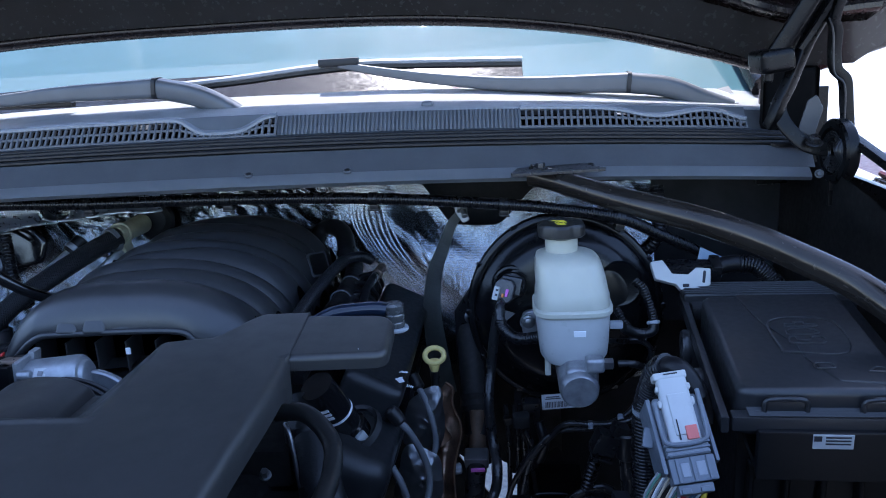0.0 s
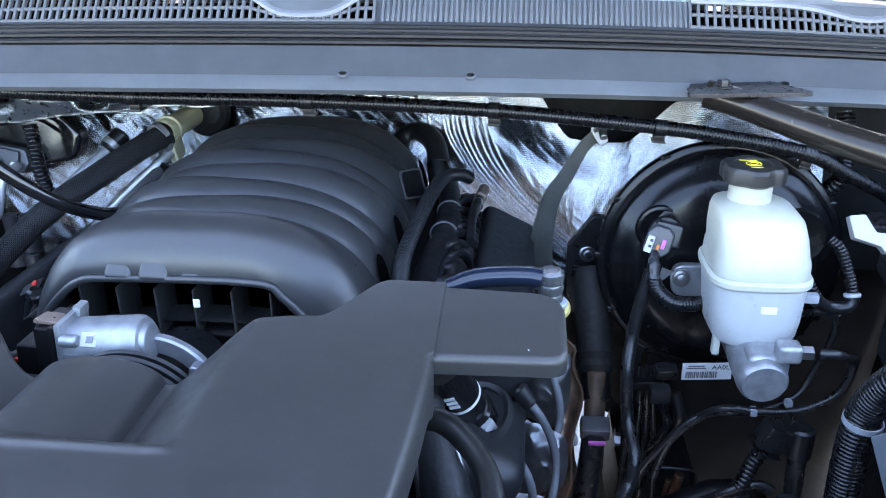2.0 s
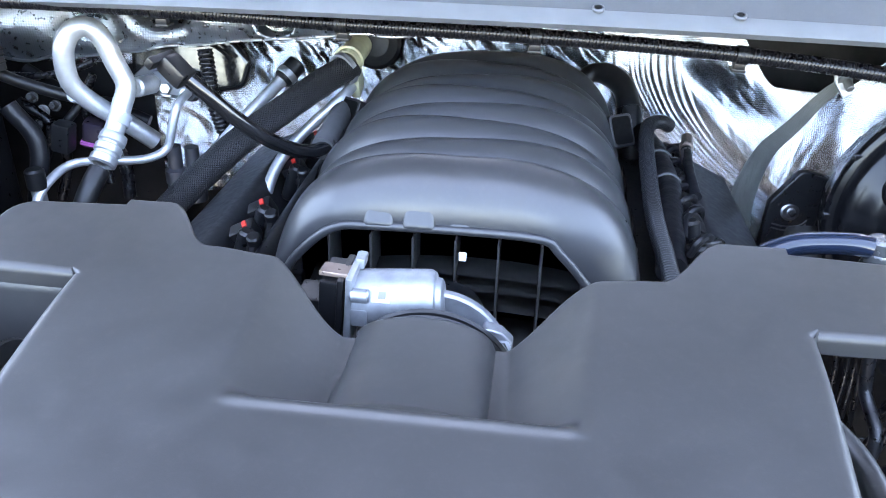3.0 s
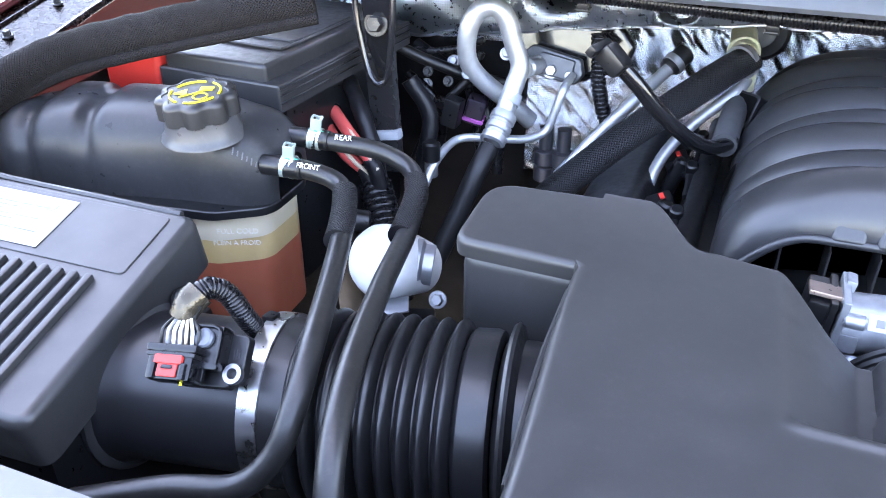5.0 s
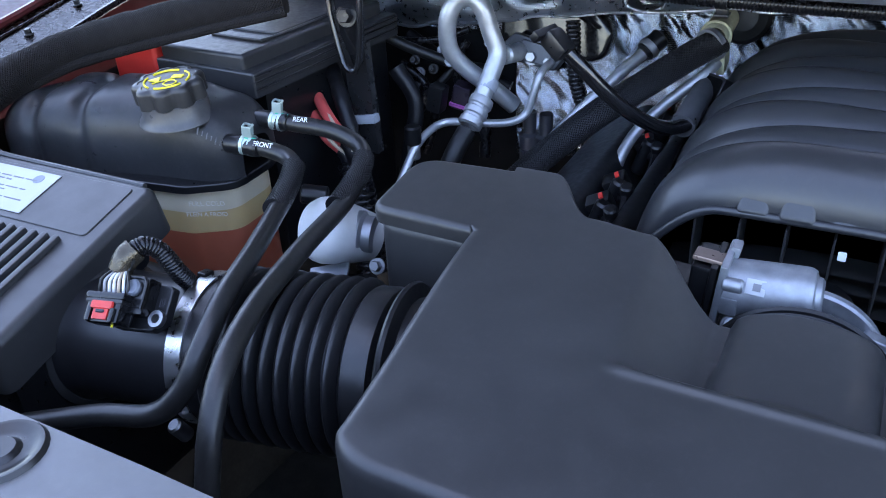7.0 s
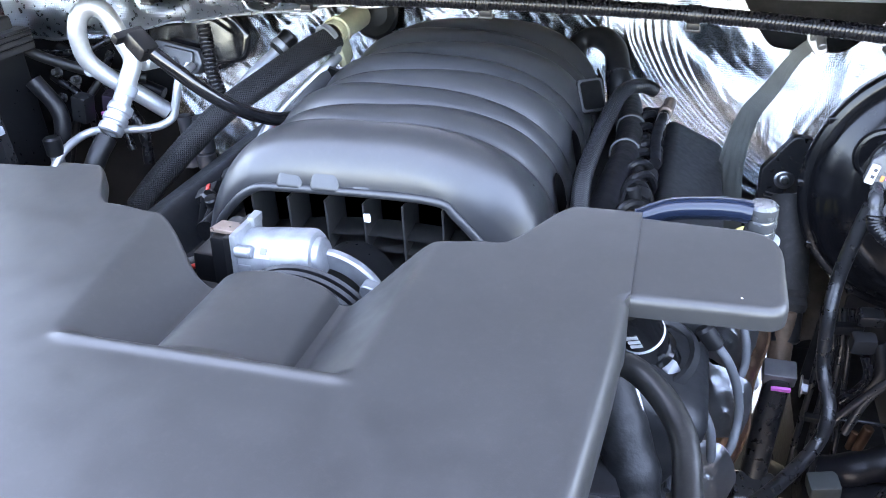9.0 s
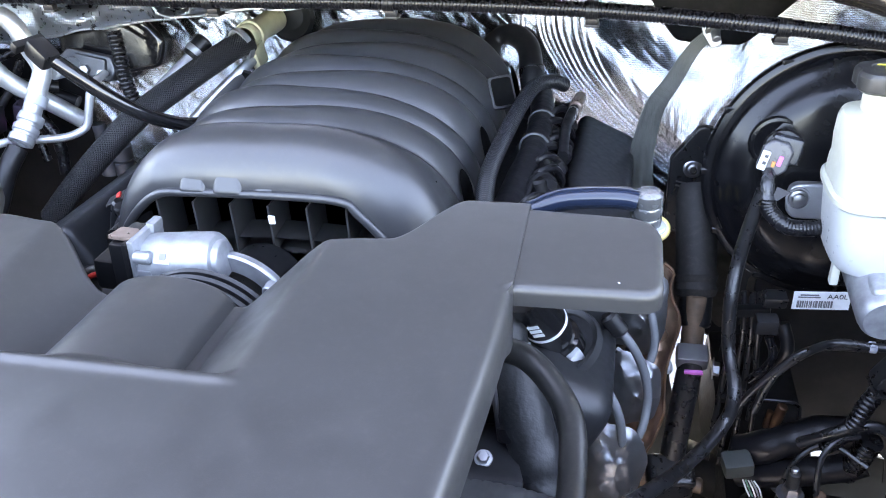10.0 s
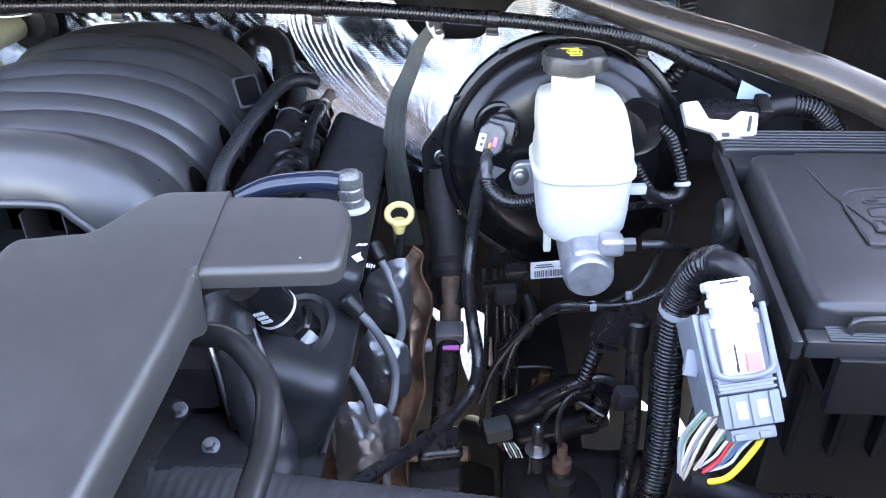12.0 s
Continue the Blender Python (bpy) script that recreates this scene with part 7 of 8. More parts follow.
# ---- battery side ----
def airbox():
    t = thing("air_filter_box", "grey-black air filter box with a ribbed lid and label", "air filter box")
    # the lid slopes down to the front
    R = Matrix.Translation((-0.57, 0.64, 1.104)) @ pose(0, 0, 0, 13, 1.5, 4)
    part("lid", slab([(-0.30, -0.115), (0.0, -0.110), (0.0, 0.110), (-0.30, 0.112)], -0.050, 0.0, 0.014, 0.008, R), COVER, t)
    part("lower_box", box(0.29, 0.20, 0.22, pose(-0.725, 0.655, 0.925), 0.015), BLACK, t)
    part("label_field", slab([(-0.285, 0.03), (-0.02, 0.03), (-0.02, 0.10), (-0.285, 0.10)], -0.001, 0.0012, 0.006, 0.0008, R), COVER, t)
    for k in range(19):
        x = -0.042 - 0.0138 * k
        part("rib", box(0.0065, 0.122, 0.007, R @ pose(x, -0.040, 0.0022), 0.0018, 2), COVER, t)
    lab = part("label", box(0.128, 0.058, 0.0008, R @ pose(-0.172, 0.066, 0.0020, 0, 0, 0), 0.0002, 1), PAPER, t, "white printed data label")
    random.seed(11)
    part("print_bar", box(0.008, 0.007, 0.0006, R @ pose(-0.230, 0.088, 0.0024), 0, 1), INK, lab)
    for k in range(9):
        x = -0.232
        while x < -0.135 - 0.02 * (k % 3):
            w = random.uniform(0.005, 0.022)
            part("print_bar", box(w, 0.0013, 0.0005, R @ pose(x + w / 2, 0.081 - 0.0048 * k, 0.0026), 0, 1), GREYINK, lab)
            x += w + 0.003
    part("label_seal", cyl(0.006, 0.0006, R @ pose(-0.128, 0.084, 0.0022), 0, 20), GREYP, lab)
    part("lid_clip", box(0.014, 0.010, 0.008, R @ pose(-0.235, 0.118, 0.004), 0.003), BLACK, t)
    part("lid_lip", tube([R @ Vector(p) for p in ((-0.02, 0.112, -0.006), (-0.20, 0.113, -0.004), (-0.222, 0.116, -0.003), (-0.245, 0.116, -0.003), (-0.27, 0.114, -0.004), (-0.294, 0.112, -0.005))], 0.0034, 8, 0.006), COVER, t)
    part("side_plug", cyl(0.011, 0.006, pose(-0.572, 0.70, 1.075, 0, 90, 0), 0.002, 20), BLACK, t)
    part("inlet_ring", cyl(0.070, 0.03, pose(-0.60, 0.655, 1.018, 0, 90, 0), 0.006, 40), COVER, t)
    return t


airbox()


def maf():
    t = thing("air_flow_tube", "smooth black air flow tube with a steel band clamp", "intake tube")
    part("tube_body", lathe([(0.040, 0), (0.064, 0.0), (0.064, 0.012), (0.0600, 0.022), (0.0600, 0.135), (0.056, 0.135)], 56, along((-0.590, 0.651, 1.021), (-0.460, 0.678, 1.022))), DUCTBLK, t)
    part("band_clamp", lathe([(0.0660, 0), (0.0685, 0), (0.0685, 0.015), (0.0660, 0.015)], 56, along((-0.470, 0.676, 1.022), (-0.272, 0.712, 1.030))), BANDSTEEL, t, "bright steel band clamp")
    part("clamp_screw", cyl(0.007, 0.022, along((-0.458, 0.606, 0.992), (-0.454, 0.618, 0.967)), 0.002, 12), STEEL, t)
    for a in (58, 100):
        part("clamp_lug", box(0.010, 0.012, 0.012, pose(-0.474, 0.678 - 0.069 * math.cos(radians(a)), 1.018 + 0.069 * math.sin(radians(a)), 90 - a, 0, 0), 0.002), BLACK, t)
    return t


maf()


PLUGBLK = mat("glossy_black_plug", (0.003, 0.003, 0.0036), 0.22, var=0.2, spec=0.45)


def maf_sensor():
    t = thing("air_flow_sensor", "black air flow sensor plug with a red lock and pale leads", "sensor plug")
    M = Matrix.Translation((-0.4845, 0.624, 1.096)) @ pose(0, 0, 0, 42, 0, 0) @ pose(0, 0, 0, 0, 0, 10) @ Matrix.Scale(0.70, 4)
    part("base_plate", slab([(-0.026, -0.030), (0.030, -0.030), (0.046, -0.018), (0.046, 0.024), (-0.026, 0.028)], -0.012, 0.0, 0.006, 0.002, M), BLACK, t)
    part("body", box(0.044, 0.044, 0.022, M @ pose(0.006, 0.006, 0.009), 0.004), PLUGBLK, t)
    part("plug", box(0.050, 0.034, 0.026, M @ pose(-0.016, -0.014, 0.020), 0.005), PLUGBLK, t)
    part("plug_collar", box(0.056, 0.008, 0.032, M @ pose(-0.016, 0.0005, 0.019), 0.003), PLUGBLK, t)
    part("locking_tooth", box(0.006, 0.016, 0.006, M @ pose(-0.032, -0.022, 0.033), 0.0015), PLUGBLK, t)
    part("locking_tooth", box(0.006, 0.016, 0.006, M @ pose(0.001, -0.022, 0.033), 0.0015), PLUGBLK, t)
    part("side_rail", box(0.004, 0.026, 0.005, M @ pose(0.0105, -0.014, 0.014), 0.001), PLUGBLK, t)
    part("cover_ridge", tube([M @ Vector(p) for p in ((-0.010, 0.026, 0.021), (0.020, 0.026, 0.021), (0.026, 0.018, 0.021), (0.026, -0.010, 0.021))], 0.0016, 8, 0.002), PLUGBLK, t)
    for k in range(3):
        part("print_bar", box(0.0016, 0.010, 0.0006, M @ pose(0.033 + 0.003 * k, 0.004, 0.0003), 0, 1), INK, t)
    part("plug_ridge", box(0.054, 0.004, 0.028, M @ pose(-0.016, 0.002, 0.020), 0.0015), BLACK, t)
    part("plug_ridge", box(0.054, 0.004, 0.028, M @ pose(-0.016, -0.006, 0.020), 0.0015), BLACK, t)
    part("red_lock", box(0.031, 0.009, 0.009, M @ pose(-0.016, -0.011, 0.032), 0.002), RED, t, "red lock")
    part("lock_slot", box(0.012, 0.004, 0.004, M @ pose(-0.016, -0.0185, 0.0350), 0.001, 1), INK, t)
    part("red_lock", box(0.022, 0.013, 0.007, M @ pose(-0.016, -0.0215, 0.0315), 0.0015), RED, t)
    part("yellow_tick", box(0.0015, 0.006, 0.003, M @ pose(-0.004, -0.031, 0.024), 0, 1), YPRINT, t)
    part("round_boss", cyl(0.010, 0.008, M @ pose(0.010, 0.014, 0.018), 0.002, 20), mat("slate_boss", (0.09, 0.10, 0.12), 0.3), t)
    part("bushing", lathe([(0.005, 0), (0.010, 0), (0.011, 0.004), (0.010, 0.007), (0.0055, 0.007), (0.005, 0.0)], 20, M @ pose(0.038, -0.016, 0.0)), STEEL, t, "steel screw bushing")
    for k in range(7):
        c = (6, 7, 0, 0, 5, 0, 6)[k]
        p = M @ Vector((-0.036 + 0.0068 * k, 0.004, 0.022))
        q = Vector((-0.510 + 0.0022 * k, 0.634, 1.119))
        part("lead", tube([p, p + Vector((0.0, 0.004, 0.011)), q, q + Vector((0.004, 0.004, 0.008))], 0.0013, 7, 0.004), COPWIRE[c], t)
    part("tape_wrap", tube([(-0.507, 0.634, 1.117), (-0.504, 0.640, 1.126), (-0.500, 0.648, 1.131)], 0.0105, 12, lumps=0.12), mat("silver_brown_tape", (0.075, 0.062, 0.045), 0.2, 0.7, bump2=0.8, b2scale=120, var=0.5, vscale=80), t, "shiny tape wrap")
    part("conduit", tube([(-0.502, 0.645, 1.129), (-0.497, 0.654, 1.132), (-0.489, 0.661, 1.126), (-0.483, 0.664, 1.115), (-0.480, 0.668, 1.102), (-0.479, 0.68, 1.08)], 0.0082, 14, ribs=0.0027, amp=0.0009), CONDUIT, t)
    return t


maf_sensor()


def bellows():
    t = thing("air_intake_bellows", "ribbed black rubber intake bellows", "intake bellows")
    rub = mat("bellows_rubber", (0.010, 0.010, 0.011), 0.34, grain=0.2, dust=0.05)
    m = along((-0.458, 0.678, 1.022), (-0.270, 0.712, 1.030)) @ Matrix.Diagonal((1.03, 1.03, 1, 1))
    part("cuff", lathe([(0.058, 0.0), (0.064, 0.0), (0.065, 0.003), (0.064, 0.021), (0.058, 0.021)], 56, m), rub, t)
    prof, x = [(0.062, 0.018)], 0.020
    for k in range(9):
        prof += [(0.0640, x), (0.0672, x + 0.0016), (0.0722, x + 0.0034), (0.0740, x + 0.0058), (0.0738, x + 0.0070), (0.0720, x + 0.0092), (0.0672, x + 0.0110), (0.0640, x + 0.0125)]
        x += 0.0137
    part("ribbed_body", lathe(prof, 64, m), rub, t)
    part("collar", lathe([(0.060, x - 0.002), (0.066, x), (0.0685, x + 0.003), (0.0690, x + 0.018), (0.0675, x + 0.023), (0.060, x + 0.025)], 56, m), rub, t)
    part("flange", lathe([(0.060, x + 0.026), (0.064, x + 0.028), (0.0735, x + 0.031), (0.075, x + 0.0335), (0.0735, x + 0.036), (0.062, x + 0.040)], 56, m), rub, t)
    part("outlet_neck", lathe([(0.058, x + 0.034), (0.0625, x + 0.040), (0.061, x + 0.095), (0.058, x + 0.096)], 56, m), DUCTBLK, t, "smooth black outlet neck")
    return t


bellows()


TANKBLK = mat("tank_black_plastic", (0.050, 0.051, 0.055), 0.33, grain=0.25, var=0.25, vscale=14, dust=0.14)
BATCOV = mat("battery_cover_plastic", (0.020, 0.0202, 0.0215), 0.42, grain=0.35, gscale=1200, var=0.1, dust=0.04)


def surge_tank():
    t = thing("coolant_tank", "coolant surge tank, black above and translucent below", "coolant tank")
    P = [(-0.89, 0.785), (-0.76, 0.798), (-0.625, 0.818), (-0.580, 0.850), (-0.583, 0.930), (-0.655, 0.955), (-0.89, 0.945)]
    O = outline(P, [0.05, 0.0, 0.03, 0.03, 0.04, 0.03, 0.05])

    # lobed black top, as a sheet over the plan
    def topfn(u, v):
        x = -0.894 + 0.316 * u
        f = smooth(0, 1, (x + 0.894) / 0.31)
        y0, y1 = 0.785 + 0.052 * f - 0.0, 0.950 - 0.006 * f
        ex = min((x + 0.894), (-0.578 - x))
        k = math.sqrt(max(0.0, 1 - max(0.0, 1 - ex / 0.05) ** 2))
        yc, hw = (y0 + y1) / 2, (y1 - y0) / 2 * (0.45 + 0.55 * k)
        a = math.pi * v
        c = math.cos(a)
        y = yc - hw * math.copysign(abs(c) ** 0.55, c)
        seam = sum(math.exp(-((x + 0.40 * (y - 0.80) - xv) / 0.010) ** 2) for xv in (-0.826, -0.756))
        tall = 0.084 - 0.010 * smooth(-0.72, -0.88, x) - 0.008 * smooth(-0.68, -0.62, x)
        z = 1.087 + tall * (1 - 0.10 * seam) * (abs(math.sin(a)) ** 0.55) * (0.5 + 0.5 * k)
        y = yc + (y - yc) * (1 - 0.055 * seam)
        return Vector((x, y, z))
    part("black_top", grid(120, 40, topfn, thick=0.003), TANKBLK, t, "lobed black upper half")
    part("seam_lip", slab([(p.x, p.y) for p in [Vector((-0.73 + (q.x + 0.73) * 1.02, 0.875 + (q.y - 0.875) * 1.03)) for q in O]], 1.079, 1.088, 0, 0.002), BLACK, t)
    low = [Vector((-0.735 + (q.x + 0.735) * 0.955, 0.875 + (q.y - 0.875) * 0.92)) for q in O]
    part("clear_wall", slab([(p.x, p.y) for p in low], 1.052, 1.080, 0, 0.0), TANK, t, "translucent wall above the coolant")
    # yellow colour puts the light shining through the coolant into this band
    part("lit_wall", slab([(p.x, p.y) for p in low], 1.026, 1.052, 0, 0.0), COOLANT_GLOW, t, "yellow band painted for light through the coolant")
    part("coolant_wall", slab([(p.x, p.y) for p in low], 0.945, 1.026, 0, 0.0), COOLANT, t, "orange coolant showing through the wall")
    part("neck", lathe([(0, 0), (0.041, 0.0), (0.040, 0.003), (0.036, 0.008), (0.034, 0.022), (0, 0.022)], 48, pose(-0.645, 0.852, 1.152, 4, 0, 0)), TANKBLK, t)
    c = part("cap", lathe([(0, 0), (0.034, 0), (0.0385, 0.003), (0.0385, 0.022), (0.0370, 0.026), (0.0345, 0.028), (0.031, 0.0285), (0.030, 0.0275), (0, 0.0275)], 120, pose(-0.646, 0.851, 1.1715, 6, 0, 0) @ Matrix.Diagonal((1, 1, 0.82, 1)), lobes=9, depth=0.13, sharp=1.4), CAPGREY, t, "black lobed cap with yellow symbols")
    q = pose(-0.646, 0.848, 1.1945, 6, 0, 0)
    for a0, a1 in ((10, 80), (100, 170), (190, 260), (280, 350)):
        part("symbol", tube([(*(q @ Vector((0.0235 * math.cos(radians(a0 + (a1 - a0) * k / 6)), 0.0235 * math.sin(radians(a0 + (a1 - a0) * k / 6)), 0))),) for k in range(7)], 0.0011, 6, 0.004), YPRINT, c)
    part("symbol", slab([(-0.013, -0.006), (0.001, -0.006), (-0.006, 0.006)], 0, 0.0008, 0, 0, q @ pose(-0.004, -0.004, 0)), YPRINT, c, "yellow warning triangle")
    part("symbol", lathe([(0.0055, 0), (0.0065, 0.0007), (0.0075, 0)], 20, q @ pose(0.010, -0.006, 0)), YPRINT, c)
    part("symbol", box(0.012, 0.008, 0.0008, q @ pose(0.006, 0.010, 0, 0, 0, 20), 0, 1), YPRINT, c)
    part("symbol", box(0.0012, 0.034, 0.0008, q @ pose(0.002, 0.0, 0, 0, 0, -35), 0, 1), YPRINT, c)
    for y, z in ((0.858, 1.128), (0.910, 1.137)):
        part("outlet", cyl(0.010, 0.045, pose(-0.588, y, z, 0, 88, 0), 0.002, 18), BLACK, t)
    for k in range(6):
        part("moulded_mark", box(0.0012, 0.0070 - 0.002 * (k % 2), 0.0010, pose(-0.600 + 0.0026 * k, 0.832 + 0.0030 * k, 1.1495 - 0.0035 * k, 55, 20, 40), 0, 1), TANKBLK, t)
    lettering("FULL COLD", 0.0078, pose(-0.602, 0.8245, 1.068, 90, 0, 24), TANKTEXT, t)
    lettering("PLEIN A FROID", 0.0070, pose(-0.604, 0.8240, 1.055, 90, 0, 24), TANKTEXT, t)
    return t


surge_tank()


def tank_hose(pts, sleeve, word, at, ang):
    t = thing("tank_hose", "black coolant hose with a braided sleeve and green-marked clamp", "hose", "tank hoses")
    part("hose", tube(pts, 0.0091, 18, 0.006), HOSEGREY, t)
    part("sleeve", tube(sleeve, 0.0115, 18, 0.005), BRAID, t, "black braided sleeve")
    m = along(pts[0], pts[1])
    cl = part("clamp", lathe([(0.0100, 0.003), (0.0113, 0.003), (0.0113, 0.0065), (0.0102, 0.007), (0.0102, 0.0115), (0.0113, 0.012), (0.0113, 0.0155), (0.0100, 0.0155)], 28, m), PALEGREEN, t, "pale zinc spring clamp")
    part("ear", box(0.0022, 0.012, 0.011, m @ pose(-0.003, 0.0155, 0.0095), 0.0008), PALEGREEN, cl)
    part("ear", box(0.0022, 0.012, 0.006, m @ pose(0.006, 0.0150, 0.0095), 0.0008), PALEGREEN, cl)
    part("ear_bridge", tube([m @ Vector(q) for q in ((-0.003, 0.021, 0.005), (0.003, 0.0225, 0.005), (0.006, 0.0205, 0.0095), (0.003, 0.0225, 0.014), (-0.003, 0.021, 0.014))], 0.0012, 8, 0.002), PALEGREEN, cl)
    part("green_stripe", tube([Vector(pts[0]).lerp(Vector(pts[1]), f) + Vector((0, -0.003, 0.0093)) for f in (0.35, 0.6, 0.85)], 0.0018, 6, 0.004), GREENP, t, "green stripe")
    lettering(word, 0.0074, Matrix.Translation(at) @ pose(0, 0, 0, 48, 0, ang), PRINT, t)
    return t


tank_hose([(-0.568, 0.908, 1.140), (-0.540, 0.914, 1.136), (-0.500, 0.928, 1.128), (-0.466, 0.928, 1.115), (-0.442, 0.890, 1.108), (-0.426, 0.835, 1.100), (-0.404, 0.740, 1.105), (-0.380, 0.650, 1.108), (-0.362, 0.590, 1.098), (-0.350, 0.555, 1.07), (-0.343, 0.53, 1.02)],
          [(-0.452, 0.912, 1.111), (-0.441, 0.888, 1.108), (-0.433, 0.85, 1.102), (-0.428, 0.825, 1.100)], "REAR", (-0.527, 0.9085, 1.1445), 12)
tank_hose([(-0.568, 0.857, 1.131), (-0.543, 0.862, 1.128), (-0.515, 0.864, 1.122), (-0.494, 0.848, 1.118), (-0.476, 0.812, 1.114), (-0.460, 0.776, 1.112), (-0.437, 0.715, 1.108), (-0.414, 0.652, 1.106), (-0.404, 0.609, 1.088), (-0.409, 0.588, 1.062), (-0.430, 0.572, 1.042), (-0.480, 0.560, 1.032), (-0.54, 0.535, 1.02)],
          [(-0.496, 0.852, 1.119), (-0.484, 0.828, 1.115), (-0.472, 0.80, 1.113), (-0.464, 0.778, 1.112)], "FRONT", (-0.534, 0.8525, 1.1365), 4)


def battery():
    t = thing("battery", "boxed battery under a black plastic cover", "battery")
    R = Matrix.Translation((-0.632, 0.962, 0)) @ pose(0, 0, 0, 0, 0, -3)
    part("case", box(0.20, 0.26, 0.24, R @ pose(-0.115, 0.16, 1.02), 0.006), BLACK, t)
    lid = part("cover", slab([(-0.165, 0.0), (0.0, 0.0), (0.0, 0.30), (-0.165, 0.30)], 1.136, 1.166, 0.004, 0.003, R), BATCOV, t, "black cover with stepped edges")
    part("cover_top", slab([(-0.160, 0.006), (-0.020, 0.006), (-0.020, 0.29), (-0.160, 0.29)], 1.166, 1.184, 0.006, 0.005, R), BATCOV, lid)
    part("cover_step", slab([(-0.12, 0.09), (-0.04, 0.09), (-0.04, 0.22), (-0.12, 0.22)], 1.184, 1.187, 0.008, 0.002, R), BATCOV, lid)
    for z in (1.146, 1.155, 1.162):
        part("groove", box(0.004, 0.296, 0.0025, R @ pose(0.0002, 0.15, z), 0.0008, 1), BLACK, lid)
    part("top_frame", tube([R @ Vector(p) for p in ((-0.120, 0.060, 1.1855), (-0.050, 0.060, 1.1855), (-0.035, 0.075, 1.1855), (-0.035, 0.22, 1.1855))], 0.0022, 8, 0.006), BATCOV, lid)
    part("terminal_cap", slab([(-0.25, 0.0), (-0.166, 0.0), (-0.166, 0.10), (-0.25, 0.10)], 1.08, 1.182, 0.008, 0.006, R), RED, t, "bright red terminal cap")
    return t


battery()
for col, lab, pts in ((RED, "red battery cable with a black sleeve", [(-0.700, 1.12, 1.098), (-0.662, 1.09, 1.084), (-0.615, 1.06, 1.055), (-0.585, 1.06, 1.032), (-0.565, 1.055, 0.99)]),
                      (RED, "red battery cable with a black sleeve", [(-0.690, 1.13, 1.110), (-0.655, 1.10, 1.098), (-0.605, 1.06, 1.080), (-0.568, 1.05, 1.045), (-0.556, 1.05, 0.99)]),
                      (CONDUIT, "black corrugated battery cable", [(-0.672, 1.16, 1.128), (-0.635, 1.12, 1.120), (-0.600, 1.085, 1.095), (-0.578, 1.07, 1.05), (-0.57, 1.065, 1.0)])):
    c = thing("battery_cable", lab, "battery cable", "battery cables")
    if col is RED:
        part("cable", tube(pts, 0.0078, 14), CABLERED, c)
        part("sleeve", tube([pts[0], pts[1], Vector(pts[1]).lerp(Vector(pts[2]), 0.25)], 0.0096, 14, 0.004, lumps=0.08), TAPE, c)
        part("end_tape", tube([Vector(pts[2]).lerp(Vector(pts[3]), 0.75), pts[3], pts[4]], 0.0098, 14, 0.004, lumps=0.08), TAPE, c)
        part("tan_stripe", tube([Vector(p) + Vector((0.006, -0.005, 0.002)) for p in pts[1:4]], 0.0028, 8), COPWIRE[5], c)
    else:
        part("cable", tube(pts, 0.0105, 14, 0.003, lumps=0.16), TAPE, c)
cs = thing("cable_conduit", "wide black corrugated conduit below the battery cables", "conduit")
part("conduit", tube([(-0.575, 1.06, 1.02), (-0.555, 1.04, 0.99), (-0.535, 1.02, 0.95), (-0.52, 1.0, 0.90)], 0.021, 18, ribs=0.008, amp=0.0028), CONDUIT, cs)

# brace bracket on the battery side
bb = thing("brace_plate", "glossy black pressed brace plate with a bolt", "bracket")
part("plate", slab([(-0.023, 0.12), (0.023, 0.12), (0.021, 0.02), (0.009, -0.058), (-0.003, -0.062), (-0.014, -0.02)], 0, 0.006, 0.008, 0.0015, pose(-0.573, 1.085, 1.205, 96, 0, 4)), GLOSS, bb)
part("ridge", tube([(-0.598, 1.076, 1.26), (-0.595, 1.074, 1.215), (-0.583, 1.070, 1.165), (-0.572, 1.066, 1.147), (-0.563, 1.066, 1.145), (-0.556, 1.069, 1.160), (-0.550, 1.072, 1.215), (-0.550, 1.075, 1.26)], 0.0038, 10, 0.006), GLOSS, bb)
part("bolt", bolt(bmesh.new(), (-0.573, 1.078, 1.210), (-0.5, 0.3, 1.35), 0.0095, 0.009), SEMI, bb)
part("post", box(0.036, 0.016, 0.15, pose(-0.580, 1.105, 1.095, 0, -3, 0), 0.004), SEMI, bb)
part("cable_clip", box(0.040, 0.014, 0.012, pose(-0.576, 1.098, 1.070, 0, -10, 0), 0.003), PALEP, bb, "grey cable clip")


